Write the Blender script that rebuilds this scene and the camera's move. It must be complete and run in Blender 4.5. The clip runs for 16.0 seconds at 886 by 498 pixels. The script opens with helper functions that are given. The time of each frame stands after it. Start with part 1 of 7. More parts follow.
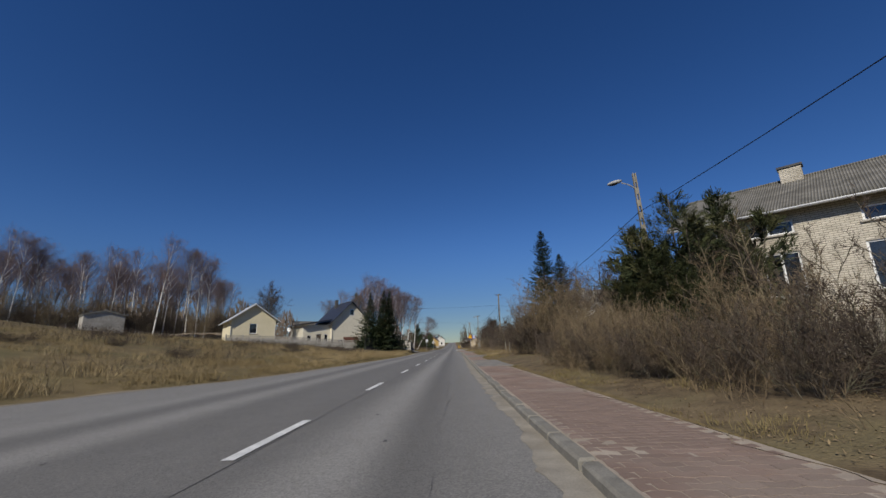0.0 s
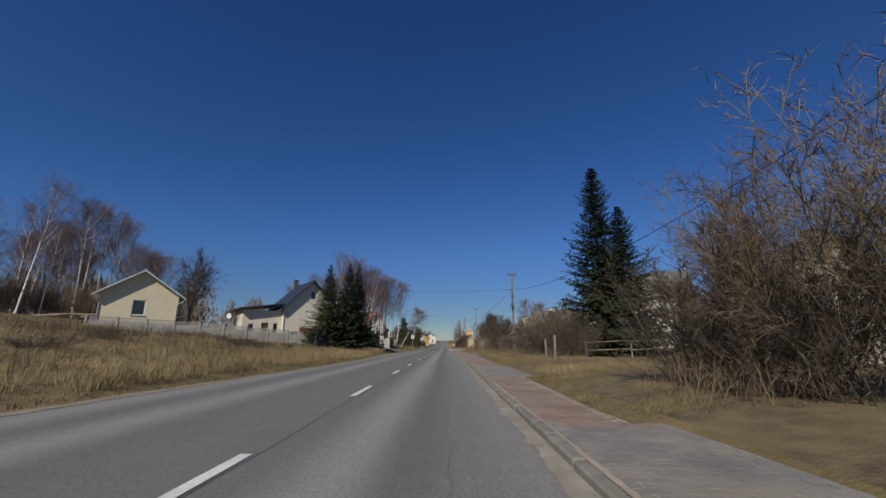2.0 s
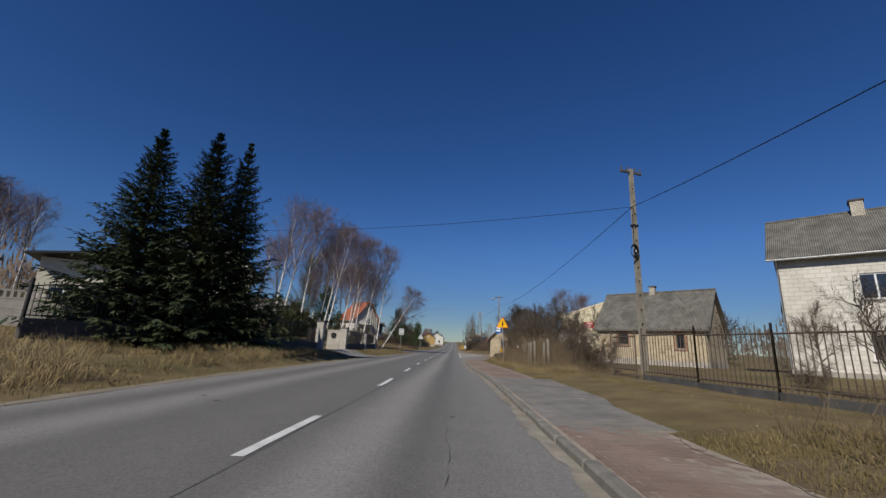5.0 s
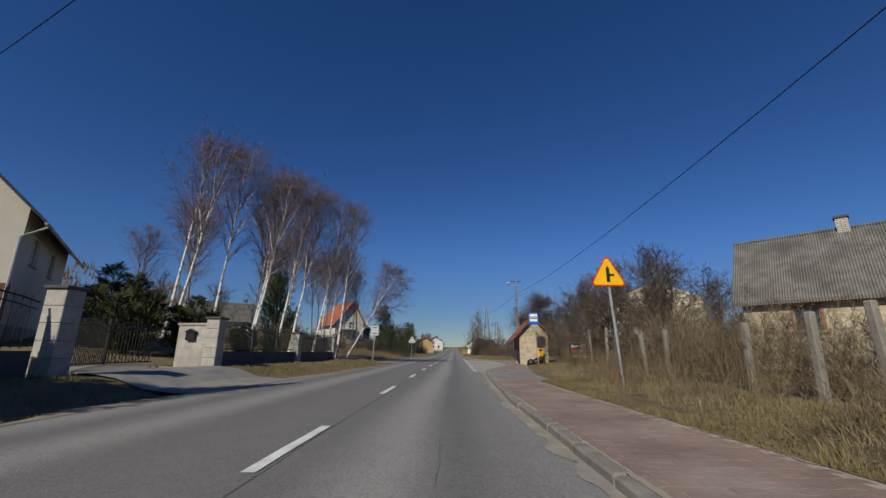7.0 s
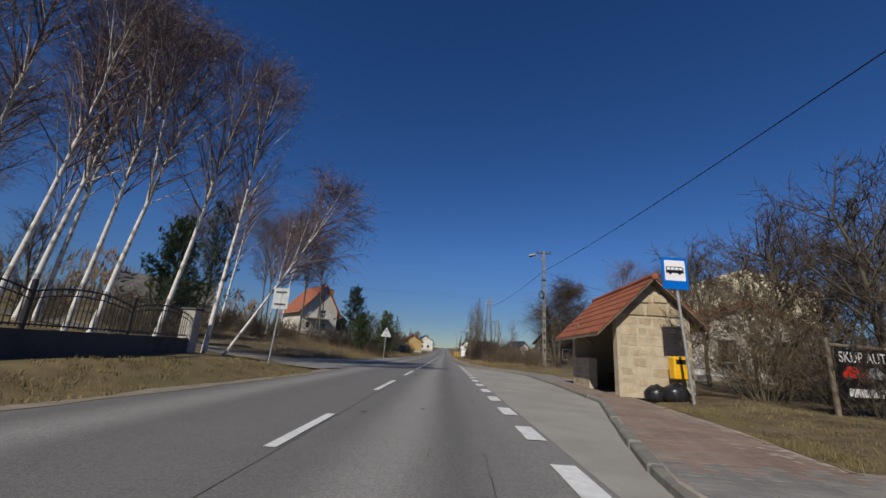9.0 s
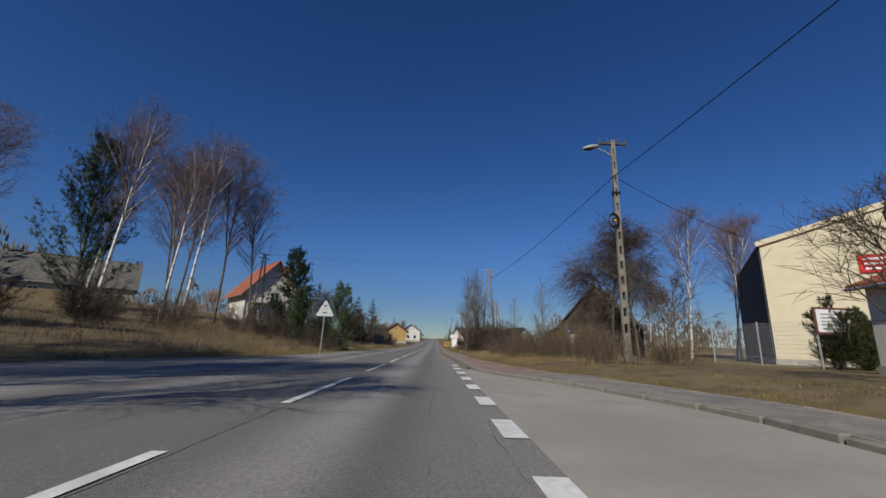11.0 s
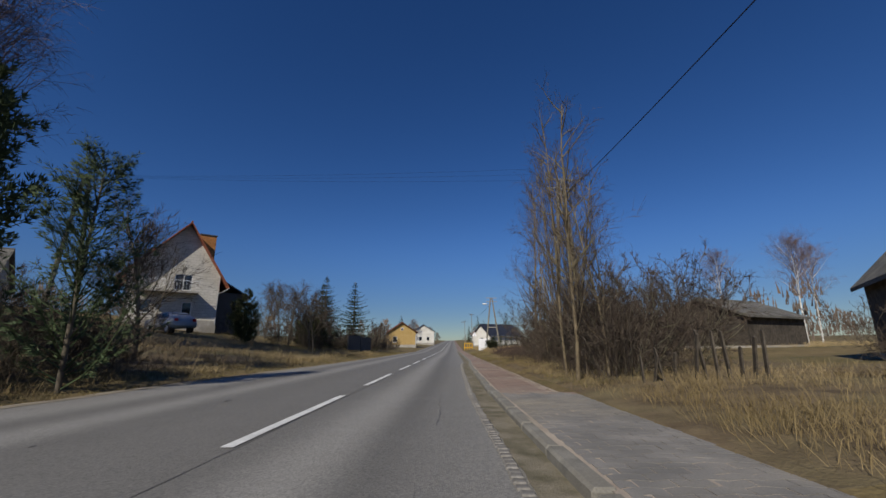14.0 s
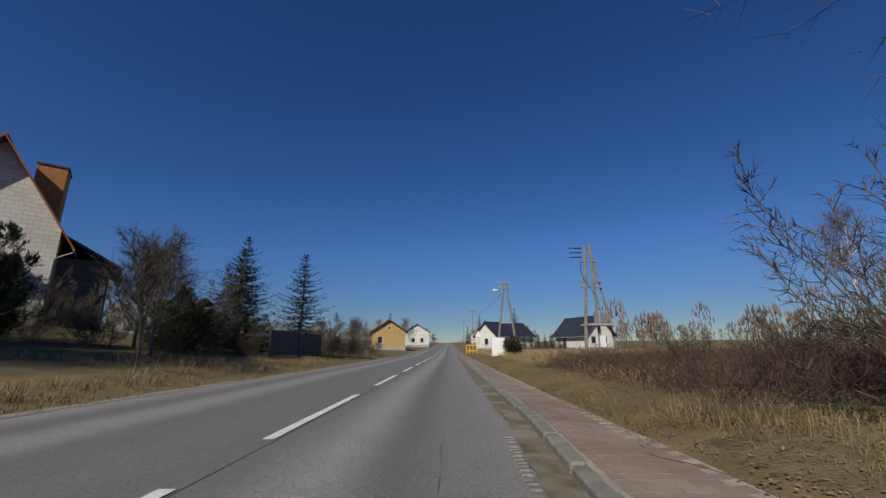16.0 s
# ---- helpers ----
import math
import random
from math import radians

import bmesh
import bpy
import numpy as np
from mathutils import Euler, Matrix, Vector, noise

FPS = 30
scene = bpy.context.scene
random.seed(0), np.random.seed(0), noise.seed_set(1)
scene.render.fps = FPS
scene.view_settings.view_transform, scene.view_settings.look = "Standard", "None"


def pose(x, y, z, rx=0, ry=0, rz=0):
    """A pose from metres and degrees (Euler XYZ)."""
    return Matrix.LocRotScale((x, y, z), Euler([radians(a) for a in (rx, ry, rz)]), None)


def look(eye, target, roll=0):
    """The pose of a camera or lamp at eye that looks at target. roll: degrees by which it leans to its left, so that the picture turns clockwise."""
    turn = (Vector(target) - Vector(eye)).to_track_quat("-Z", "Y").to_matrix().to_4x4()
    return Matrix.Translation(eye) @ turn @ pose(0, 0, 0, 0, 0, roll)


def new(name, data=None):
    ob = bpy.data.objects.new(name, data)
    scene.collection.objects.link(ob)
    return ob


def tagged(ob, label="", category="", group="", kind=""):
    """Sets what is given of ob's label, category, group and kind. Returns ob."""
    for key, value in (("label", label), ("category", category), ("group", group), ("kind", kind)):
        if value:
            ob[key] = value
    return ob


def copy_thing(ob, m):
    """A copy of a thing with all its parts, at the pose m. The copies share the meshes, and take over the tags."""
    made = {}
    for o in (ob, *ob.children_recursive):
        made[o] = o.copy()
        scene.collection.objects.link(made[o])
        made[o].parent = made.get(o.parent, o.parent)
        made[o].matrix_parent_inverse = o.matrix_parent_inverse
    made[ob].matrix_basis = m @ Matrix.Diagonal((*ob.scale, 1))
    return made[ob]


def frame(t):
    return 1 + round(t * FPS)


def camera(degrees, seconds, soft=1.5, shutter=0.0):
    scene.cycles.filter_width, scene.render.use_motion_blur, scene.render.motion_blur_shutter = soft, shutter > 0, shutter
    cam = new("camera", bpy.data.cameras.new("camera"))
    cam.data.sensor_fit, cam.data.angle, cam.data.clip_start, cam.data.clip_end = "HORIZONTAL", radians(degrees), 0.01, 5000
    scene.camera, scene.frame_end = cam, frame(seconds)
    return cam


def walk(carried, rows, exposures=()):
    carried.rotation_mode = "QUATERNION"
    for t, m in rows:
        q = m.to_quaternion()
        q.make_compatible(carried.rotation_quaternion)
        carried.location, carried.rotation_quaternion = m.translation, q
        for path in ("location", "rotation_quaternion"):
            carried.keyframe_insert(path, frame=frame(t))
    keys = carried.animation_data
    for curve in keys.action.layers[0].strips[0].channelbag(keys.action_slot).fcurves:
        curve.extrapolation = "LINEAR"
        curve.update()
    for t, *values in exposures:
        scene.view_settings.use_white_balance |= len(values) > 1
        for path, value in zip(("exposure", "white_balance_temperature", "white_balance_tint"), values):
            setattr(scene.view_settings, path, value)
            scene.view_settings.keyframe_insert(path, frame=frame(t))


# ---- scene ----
cam = camera(96.0, 16.0)
PATH = [
    (0, 0.982, -0.324, 0.951, 1.18, 13.77, -1.70),
    (0.5, 0.855, 4.623, 0.963, 1.11, 13.79, -0.51),
    (1, 0.789, 10.050, 1.010, 0.94, 13.71, -0.82),
    (1.5, 0.807, 14.716, 1.005, 0.67, 13.60, -0.02),
    (2, 0.770, 20.306, 1.015, 0.44, 13.50, 0.21),
    (2.5, 0.729, 25.289, 0.997, 0.03, 13.42, -0.05),
    (3, 0.632, 30.618, 1.020, 1.52, 13.39, -0.00),
    (3.2, 0.654, 32.653, 1.023, 1.16, 13.58, 0.19),
    (5.3, 0.850, 53.952, 1.018, 2.37, 13.70, 2.80),
    (5.5, 0.824, 55.850, 1.013, 3.09, 14.07, 2.15),
    (6, 0.788, 60.672, 0.960, 1.82, 14.27, 1.25),
    (6.5, 0.606, 65.234, 0.954, 1.28, 14.34, 0.36),
    (7, 0.504, 69.816, 0.925, 1.68, 14.44, 0.20),
    (7.5, 0.445, 74.048, 0.842, 0.83, 14.79, 1.38),
    (8, 0.462, 78.419, 0.911, 0.85, 14.92, 2.64),
    (8.5, 0.371, 82.787, 0.921, 0.66, 14.72, 1.25),
    (9, 0.403, 87.098, 0.923, 1.16, 14.57, 3.45),
    (9.2, 0.436, 88.780, 0.920, -0.53, 14.45, 2.33),
    (11.3, 0.906, 106.538, 0.798, -0.79, 13.37, 1.66),
    (11.5, 0.961, 108.249, 0.840, -0.38, 14.53, 0.25),
    (12, 1.025, 112.594, 0.795, 1.84, 14.78, 1.87),
    (12.5, 1.104, 116.266, 0.885, 0.01, 14.49, -0.41),
    (13, 1.069, 120.928, 0.876, -0.70, 14.19, -2.26),
    (13.5, 1.028, 125.280, 0.876, -0.24, 13.55, -2.12),
    (14, 1.019, 129.644, 0.843, 1.23, 13.67, -0.72),
    (14.5, 0.895, 133.494, 0.834, 0.52, 13.87, -1.10),
    (15, 0.814, 137.717, 0.893, -0.44, 13.61, -2.00),
    (15.5, 0.774, 142.011, 0.852, 0.53, 13.80, -1.65),
    (16, 0.885, 145.880, 0.881, 0.86, 13.99, -0.45),
]  # seconds, eye x, y, z, yaw, pitch, roll


def aim(x, y, z, yaw, pitch, roll):
    a, b = radians(yaw), radians(pitch)
    way = Vector((-math.sin(a) * math.cos(b), math.cos(a) * math.cos(b), math.sin(b)))
    return look((x, y, z), Vector((x, y, z)) + way, roll)


walk(cam, [(row[0], aim(*row[1:])) for row in PATH])

# ---- sky and sun ----
SUN_FROM = Vector((-0.42, -0.9, 0.0)).normalized()
ELEV = radians(38)
world = bpy.data.worlds.new("world")
scene.world = world
world.use_nodes = True
nt = world.node_tree
sky = nt.nodes.new("ShaderNodeTexSky")
sky.sky_type = "NISHITA"
sky.sun_disc = False
sky.sun_elevation = ELEV
sky.sun_rotation = math.atan2(SUN_FROM.x, SUN_FROM.y)
sky.altitude, sky.air_density, sky.dust_density, sky.ozone_density = 3000, 1.1, 0.0, 3.3
deep = nt.nodes.new("ShaderNodeHueSaturation")
deep.inputs["Saturation"].default_value = 1.25
deep.inputs["Hue"].default_value = 0.511
nt.links.new(sky.outputs[0], deep.inputs["Color"])
height, level, soften = nt.nodes.new("ShaderNodeTexCoord"), nt.nodes.new("ShaderNodeSeparateXYZ"), nt.nodes.new("ShaderNodeMapRange")
nt.links.new(height.outputs["Generated"], level.inputs[0])
nt.links.new(level.outputs["Z"], soften.inputs[0])
soften.interpolation_type = "SMOOTHERSTEP"
soften.inputs["From Min"].default_value, soften.inputs["From Max"].default_value = -0.05, 0.3
soften.inputs["To Min"].default_value, soften.inputs["To Max"].default_value = 0.48, 1.0
dusk = nt.nodes.new("ShaderNodeMix")
dusk.data_type, dusk.blend_type = "RGBA", "MULTIPLY"
dusk.inputs[0].default_value = 1.0
nt.links.new(deep.outputs[0], dusk.inputs[6])
nt.links.new(soften.outputs[0], dusk.inputs[7])
nt.links.new(dusk.outputs[2], nt.nodes["Background"].inputs[0])
nt.nodes["Background"].inputs[1].default_value = 0.08
sun = new("sun", bpy.data.lights.new("sun", "SUN"))
sun.data.energy, sun.data.angle, sun.data.color = 4.15, radians(0.5), (1.0, 0.935, 0.825)
way_down = -(SUN_FROM * math.cos(ELEV) + Vector((0, 0, math.sin(ELEV))))
sun.rotation_euler = way_down.to_track_quat("-Z", "Y").to_euler()

# ---- materials ----
def mat(name, c1, c2, scale=3.0, rough=0.85, bump=0.2, fine=40.0, c3=None, big=0.25, metal=0.0, spec=0.3, vary=0.0):
    """A procedural surface: two colours mixed by noise at one scale, a third at a larger one, fine relief, and a change from piece to piece."""
    m = bpy.data.materials.new(name)
    m.use_nodes = True
    t = m.node_tree
    b = t.nodes["Principled BSDF"]
    b.inputs["Roughness"].default_value, b.inputs["Metallic"].default_value = rough, metal
    b.inputs["Specular IOR Level"].default_value = spec
    co = t.nodes.new("ShaderNodeTexCoord")
    n1 = t.nodes.new("ShaderNodeTexNoise")
    n1.inputs["Scale"].default_value, n1.inputs["Detail"].default_value = scale, 6
    n2 = t.nodes.new("ShaderNodeTexNoise")
    n2.inputs["Scale"].default_value, n2.inputs["Detail"].default_value = fine, 4
    n3 = t.nodes.new("ShaderNodeTexNoise")
    n3.inputs["Scale"].default_value, n3.inputs["Detail"].default_value = big, 4
    for n in (n1, n2, n3):
        t.links.new(co.outputs["Object"], n.inputs["Vector"])
    r1 = t.nodes.new("ShaderNodeValToRGB")
    r1.color_ramp.elements[0].position, r1.color_ramp.elements[1].position = 0.35, 0.65
    r1.color_ramp.elements[0].color, r1.color_ramp.elements[1].color = (*c1, 1), (*c2, 1)
    t.links.new(n1.outputs[0], r1.inputs[0])
    mix = t.nodes.new("ShaderNodeMix")
    mix.data_type = "RGBA"
    r3 = t.nodes.new("ShaderNodeValToRGB")
    r3.color_ramp.elements[0].position, r3.color_ramp.elements[1].position = 0.48, 0.7
    t.links.new(n3.outputs[0], r3.inputs[0])
    t.links.new(r3.outputs[0], mix.inputs[0])
    t.links.new(r1.outputs[0], mix.inputs[6])
    mix.inputs[7].default_value = (*(c3 or c2), 1)
    grain = t.nodes.new("ShaderNodeMix")
    grain.data_type, grain.blend_type = "RGBA", "OVERLAY"
    grain.inputs[0].default_value = 0.35
    t.links.new(mix.outputs[2], grain.inputs[6])
    t.links.new(n2.outputs[0], grain.inputs[7])
    out = grain.outputs[2]
    if vary:
        oi, geo = t.nodes.new("ShaderNodeObjectInfo"), t.nodes.new("ShaderNodeNewGeometry")
        add = t.nodes.new("ShaderNodeMath")
        add.operation = "ADD"
        t.links.new(oi.outputs["Random"], add.inputs[0])
        t.links.new(geo.outputs["Random Per Island"], add.inputs[1])
        mr = t.nodes.new("ShaderNodeMapRange")
        mr.inputs["From Max"].default_value = 2.0
        mr.inputs["To Min"].default_value, mr.inputs["To Max"].default_value = 1 - vary, 1 + vary
        t.links.new(add.outputs[0], mr.inputs[0])
        hsv = t.nodes.new("ShaderNodeHueSaturation")
        t.links.new(out, hsv.inputs["Color"])
        t.links.new(mr.outputs[0], hsv.inputs["Value"])
        out = hsv.outputs[0]
    t.links.new(out, b.inputs["Base Color"])
    if bump:
        bp = t.nodes.new("ShaderNodeBump")
        bp.inputs["Strength"].default_value, bp.inputs["Distance"].default_value = bump, 0.02
        t.links.new(n2.outputs[0], bp.inputs["Height"])
        t.links.new(bp.outputs[0], b.inputs["Normal"])
    return m


def wavy(m, scale, axis="X", strength=0.8):
    """Adds the corrugation of roofing sheets across one axis, as relief and as a colour darker in the troughs."""
    t = m.node_tree
    w = t.nodes.new("ShaderNodeTexWave")
    w.bands_direction, w.inputs["Scale"].default_value, w.inputs["Distortion"].default_value = axis, scale, 0.2
    co = t.nodes.new("ShaderNodeTexCoord")
    t.links.new(co.outputs["Object"], w.inputs["Vector"])
    bp = t.nodes.new("ShaderNodeBump")
    bp.inputs["Strength"].default_value, bp.inputs["Distance"].default_value = strength, 0.05
    t.links.new(w.outputs[1], bp.inputs["Height"])
    b = t.nodes["Principled BSDF"]
    t.links.new(bp.outputs[0], b.inputs["Normal"])
    wave_tone = t.nodes.new("ShaderNodeValToRGB")
    wave_tone.color_ramp.elements[0].color, wave_tone.color_ramp.elements[1].color = (0.62, 0.6, 0.57, 1), (1.1, 1.1, 1.1, 1)
    t.links.new(w.outputs[1], wave_tone.inputs[0])
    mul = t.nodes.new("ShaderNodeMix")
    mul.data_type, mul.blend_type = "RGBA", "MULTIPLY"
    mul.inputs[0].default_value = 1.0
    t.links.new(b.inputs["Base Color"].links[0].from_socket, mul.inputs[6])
    t.links.new(wave_tone.outputs[0], mul.inputs[7])
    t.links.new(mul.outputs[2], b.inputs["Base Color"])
    return m


def bricked(m, w, h, joint, dark=0.45, strength=0.6):
    """Lays mortar joints over a wall that stays far off; u runs along the wall, v up."""
    t = m.node_tree
    b = t.nodes["Principled BSDF"]
    co, sep, comb = t.nodes.new("ShaderNodeTexCoord"), t.nodes.new("ShaderNodeSeparateXYZ"), t.nodes.new("ShaderNodeCombineXYZ")
    t.links.new(co.outputs["Object"], sep.inputs[0])
    add = t.nodes.new("ShaderNodeMath")
    t.links.new(sep.outputs[0], add.inputs[0])
    t.links.new(sep.outputs[1], add.inputs[1])
    t.links.new(add.outputs[0], comb.inputs[0])
    t.links.new(sep.outputs[2], comb.inputs[1])
    br = t.nodes.new("ShaderNodeTexBrick")
    br.inputs["Scale"].default_value = 1.0
    br.inputs["Brick Width"].default_value, br.inputs["Row Height"].default_value, br.inputs["Mortar Size"].default_value = w, h, joint
    br.inputs["Color1"].default_value, br.inputs["Color2"].default_value, br.inputs["Mortar"].default_value = (1, 1, 1, 1), (0.86, 0.86, 0.84, 1), (dark, dark, dark, 1)
    t.links.new(comb.outputs[0], br.inputs["Vector"])
    mul = t.nodes.new("ShaderNodeMix")
    mul.data_type, mul.blend_type = "RGBA", "MULTIPLY"
    mul.inputs[0].default_value = 1.0
    t.links.new(b.inputs["Base Color"].links[0].from_socket, mul.inputs[6])
    t.links.new(br.outputs[0], mul.inputs[7])
    t.links.new(mul.outputs[2], b.inputs["Base Color"])
    bp = t.nodes.new("ShaderNodeBump")
    bp.inputs["Strength"].default_value, bp.inputs["Distance"].default_value = strength, 0.02
    bp.invert = True
    t.links.new(br.outputs[1], bp.inputs["Height"])
    t.links.new(bp.outputs[0], b.inputs["Normal"])
    return m


ASPHALT = mat("asphalt", (0.186, 0.181, 0.172), (0.199, 0.194, 0.184), 2.0, 0.8, 0.5, 110, (0.192, 0.186, 0.175), 0.2, spec=0.25)


def lanes(m):
    """Wheel tracks darkened by rubber and paler strips between them, running along the road, with long stains and speckled stones."""
    t = m.node_tree
    n, ln = t.nodes.new, t.links.new
    co, sep, mp, wob = n("ShaderNodeTexCoord"), n("ShaderNodeSeparateXYZ"), n("ShaderNodeMapping"), n("ShaderNodeTexNoise")
    ln(co.outputs["Object"], sep.inputs[0])
    mp.inputs["Scale"].default_value = (0.5, 0.06, 1)
    ln(co.outputs["Object"], mp.inputs[0])
    wob.inputs["Scale"].default_value, wob.inputs["Detail"].default_value = 1.0, 3
    ln(mp.outputs[0], wob.inputs["Vector"])
    shift = n("ShaderNodeMath")
    shift.operation, shift.inputs[1].default_value = "MULTIPLY_ADD", 0.5
    ln(wob.outputs[0], shift.inputs[0])
    ln(sep.outputs[0], shift.inputs[2])
    mr = n("ShaderNodeMapRange")
    mr.inputs["From Min"].default_value, mr.inputs["From Max"].default_value = -5.75, 3.25
    ln(shift.outputs[0], mr.inputs[0])
    r = n("ShaderNodeValToRGB")
    r.color_ramp.interpolation = "EASE"
    stops = [(-5.2, 1.1), (-4.5, 1.22), (-3.7, 0.78), (-2.95, 1.26), (-2.2, 0.8), (-1.2, 0.86), (-0.35, 0.82), (0.42, 1.34), (1.0, 0.76), (1.45, 0.98), (2.0, 1.12)]
    el = r.color_ramp.elements
    while len(el) < len(stops):
        el.new(0.5)
    for e, (x, v) in zip(el, stops):
        e.position, e.color = (x + 5.5) / 9.0, (v, v * 0.995, v * 0.98, 1)
    ln(mr.outputs[0], r.inputs[0])
    last = t.nodes["Principled BSDF"].inputs["Base Color"].links[0].from_socket
    chip = n("ShaderNodeTexVoronoi")
    chip.inputs["Scale"].default_value = 70.0
    ln(co.outputs["Object"], chip.inputs["Vector"])
    cr = n("ShaderNodeValToRGB")
    cr.color_ramp.elements[0].color, cr.color_ramp.elements[1].color = (0.72, 0.72, 0.72, 1), (1.28, 1.27, 1.24, 1)
    ln(chip.outputs["Color"], cr.inputs[0])
    for src in (r.outputs[0], cr.outputs[0]):
        mul = n("ShaderNodeMix")
        mul.data_type, mul.blend_type = "RGBA", "MULTIPLY"
        mul.inputs[0].default_value = 1.0
        ln(last, mul.inputs[6])
        ln(src, mul.inputs[7])
        last = mul.outputs[2]
    ln(last, t.nodes["Principled BSDF"].inputs["Base Color"])


lanes(ASPHALT)
OLD_ASPHALT = mat("bay_asphalt", (0.275, 0.258, 0.222), (0.345, 0.325, 0.282), 1.2, 0.85, 0.3, 120, (0.27, 0.255, 0.225), 0.3)
CRACK = mat("crack_tar", (0.06, 0.058, 0.055), (0.09, 0.087, 0.083), 8, 0.7)
LINE = mat("road_paint", (0.6, 0.6, 0.58), (0.75, 0.74, 0.71), 12, 0.7, 0.2, 80, (0.5, 0.5, 0.48), 3)
SAND = mat("sand_dust", (0.2, 0.17, 0.125), (0.28, 0.24, 0.18), 3, 0.95, 0.4, 90, (0.22, 0.19, 0.13), 0.8)
GUTTER = mat("gutter_sand", (0.23, 0.208, 0.17), (0.33, 0.3, 0.245), 3, 0.95, 0.4, 90, (0.24, 0.21, 0.16), 1.2)
MOSS = mat("gutter_moss", (0.105, 0.093, 0.057), (0.19, 0.165, 0.115), 5, 0.95, 0.6, 60, (0.27, 0.235, 0.175), 1.3)
LAMPGREY = mat("lamp_grey", (0.3, 0.3, 0.29), (0.4, 0.4, 0.385), 6, 0.6, 0.1, 30)
SETT = mat("granite_sett", (0.13, 0.122, 0.108), (0.235, 0.22, 0.195), 9, 0.85, 0.4, 90, vary=0.2)
VERGE = mat("washed_earth", (0.2, 0.165, 0.115), (0.31, 0.265, 0.2), 6, 0.95, 0.6, 60, (0.17, 0.135, 0.085), 1.2)
JOINT = mat("joint_sand", (0.3, 0.25, 0.2), (0.4, 0.34, 0.27), 3, 0.95, 0.4, 90, (0.3, 0.26, 0.2), 0.8)
GRASS = mat("ground_turf", (0.122, 0.09, 0.0396), (0.187, 0.14, 0.0648), 1.4, 0.95, 0.8, 25, (0.108, 0.0936, 0.036), 0.25)
SOIL = mat("leaf_litter", (0.085, 0.061, 0.035), (0.165, 0.124, 0.07), 2.5, 0.95, 0.9, 30, (0.162, 0.136, 0.068), 0.5)
DEADLEAF = mat("dead_leaf", (0.13, 0.088, 0.05), (0.27, 0.195, 0.115), 1.2, 0.9, 0, 30, vary=0.5)
BLADE = mat("dry_blades", (0.25, 0.185, 0.088), (0.39, 0.305, 0.165), 0.6, 0.9, 0, 30, (0.2, 0.148, 0.065), 0.15, vary=0.35)
GREENBLADE = mat("short_grass", (0.115, 0.092, 0.038), (0.18, 0.142, 0.062), 0.8, 0.9, 0, 30, (0.21, 0.165, 0.08), 0.2, vary=0.4)
LEAVES = mat("fallen_leaves", (0.16, 0.11, 0.055), (0.27, 0.2, 0.11), 3, 0.9, 0, 30, vary=0.4)
PAVER = mat("red_paver", (0.185, 0.132, 0.105), (0.25, 0.182, 0.146), 1.2, 0.9, 0.35, 90, (0.262, 0.218, 0.178), 0.7, vary=0.16)
PAVER_G = mat("grey_paver", (0.17, 0.163, 0.15), (0.238, 0.224, 0.204), 2.0, 0.9, 0.35, 90, (0.258, 0.231, 0.184), 0.5, vary=0.14)
CONCRETE = mat("concrete", (0.33, 0.31, 0.27), (0.44, 0.41, 0.36), 4, 0.9, 0.4, 60, (0.28, 0.26, 0.22), 0.8, vary=0.1)
KERB = mat("kerb_concrete", (0.15, 0.143, 0.122), (0.225, 0.213, 0.183), 5, 0.9, 0.4, 70, (0.187, 0.174, 0.145), 1.5, vary=0.12)
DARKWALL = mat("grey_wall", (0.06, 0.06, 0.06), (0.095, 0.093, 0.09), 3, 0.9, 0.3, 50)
IRON = mat("black_iron", (0.012, 0.011, 0.011), (0.025, 0.023, 0.021), 20, 0.45, 0.1, 60, spec=0.5)
RUST = mat("brown_steel", (0.075, 0.058, 0.043), (0.13, 0.1, 0.075), 9, 0.7, 0.2, 80, (0.07, 0.05, 0.04), 1)
STEEL = mat("galvanised_steel", (0.33, 0.34, 0.35), (0.45, 0.46, 0.47), 8, 0.45, 0.1, 60, metal=0.5)
SIGNBACK = mat("sign_back", (0.4, 0.42, 0.42), (0.5, 0.52, 0.52), 4, 0.55, 0.05, 50, metal=0.2)
WOOD = mat("weathered_wood", (0.16, 0.125, 0.09), (0.27, 0.22, 0.165), 6, 0.9, 0.6, 45, (0.1, 0.08, 0.06), 1.0, vary=0.25)
OLDBOARD = mat("old_board", (0.05, 0.041, 0.032), (0.105, 0.088, 0.068), 5, 0.92, 0.6, 40, (0.039, 0.0325, 0.026), 0.9, vary=0.3)
CREAM = mat("cream_render", (0.6, 0.54, 0.37), (0.65, 0.58, 0.41), 1.5, 0.9, 0.15, 120)
CREAM2 = mat("pale_cream_render", (0.58, 0.545, 0.44), (0.63, 0.59, 0.48), 1.5, 0.9, 0.15, 120)
WHITE = mat("white_render", (0.62, 0.6, 0.54), (0.7, 0.68, 0.62), 1.5, 0.9, 0.15, 120, (0.55, 0.53, 0.47), 0.6)
YELLOW = mat("ochre_render", (0.4, 0.27, 0.095), (0.46, 0.32, 0.13), 1.5, 0.9, 0.15, 120)
WBRICK = bricked(mat("white_block", (0.62, 0.59, 0.53), (0.72, 0.69, 0.63), 1.2, 0.9, 0, 60, (0.55, 0.52, 0.45), 0.6), 0.5, 0.25, 0.012, 0.6)
SBRICK = bricked(mat("silicate_brick", (0.5, 0.46, 0.38), (0.62, 0.57, 0.48), 2.5, 0.9, 0, 60, (0.42, 0.38, 0.31), 0.6), 0.26, 0.085, 0.012, 0.45)
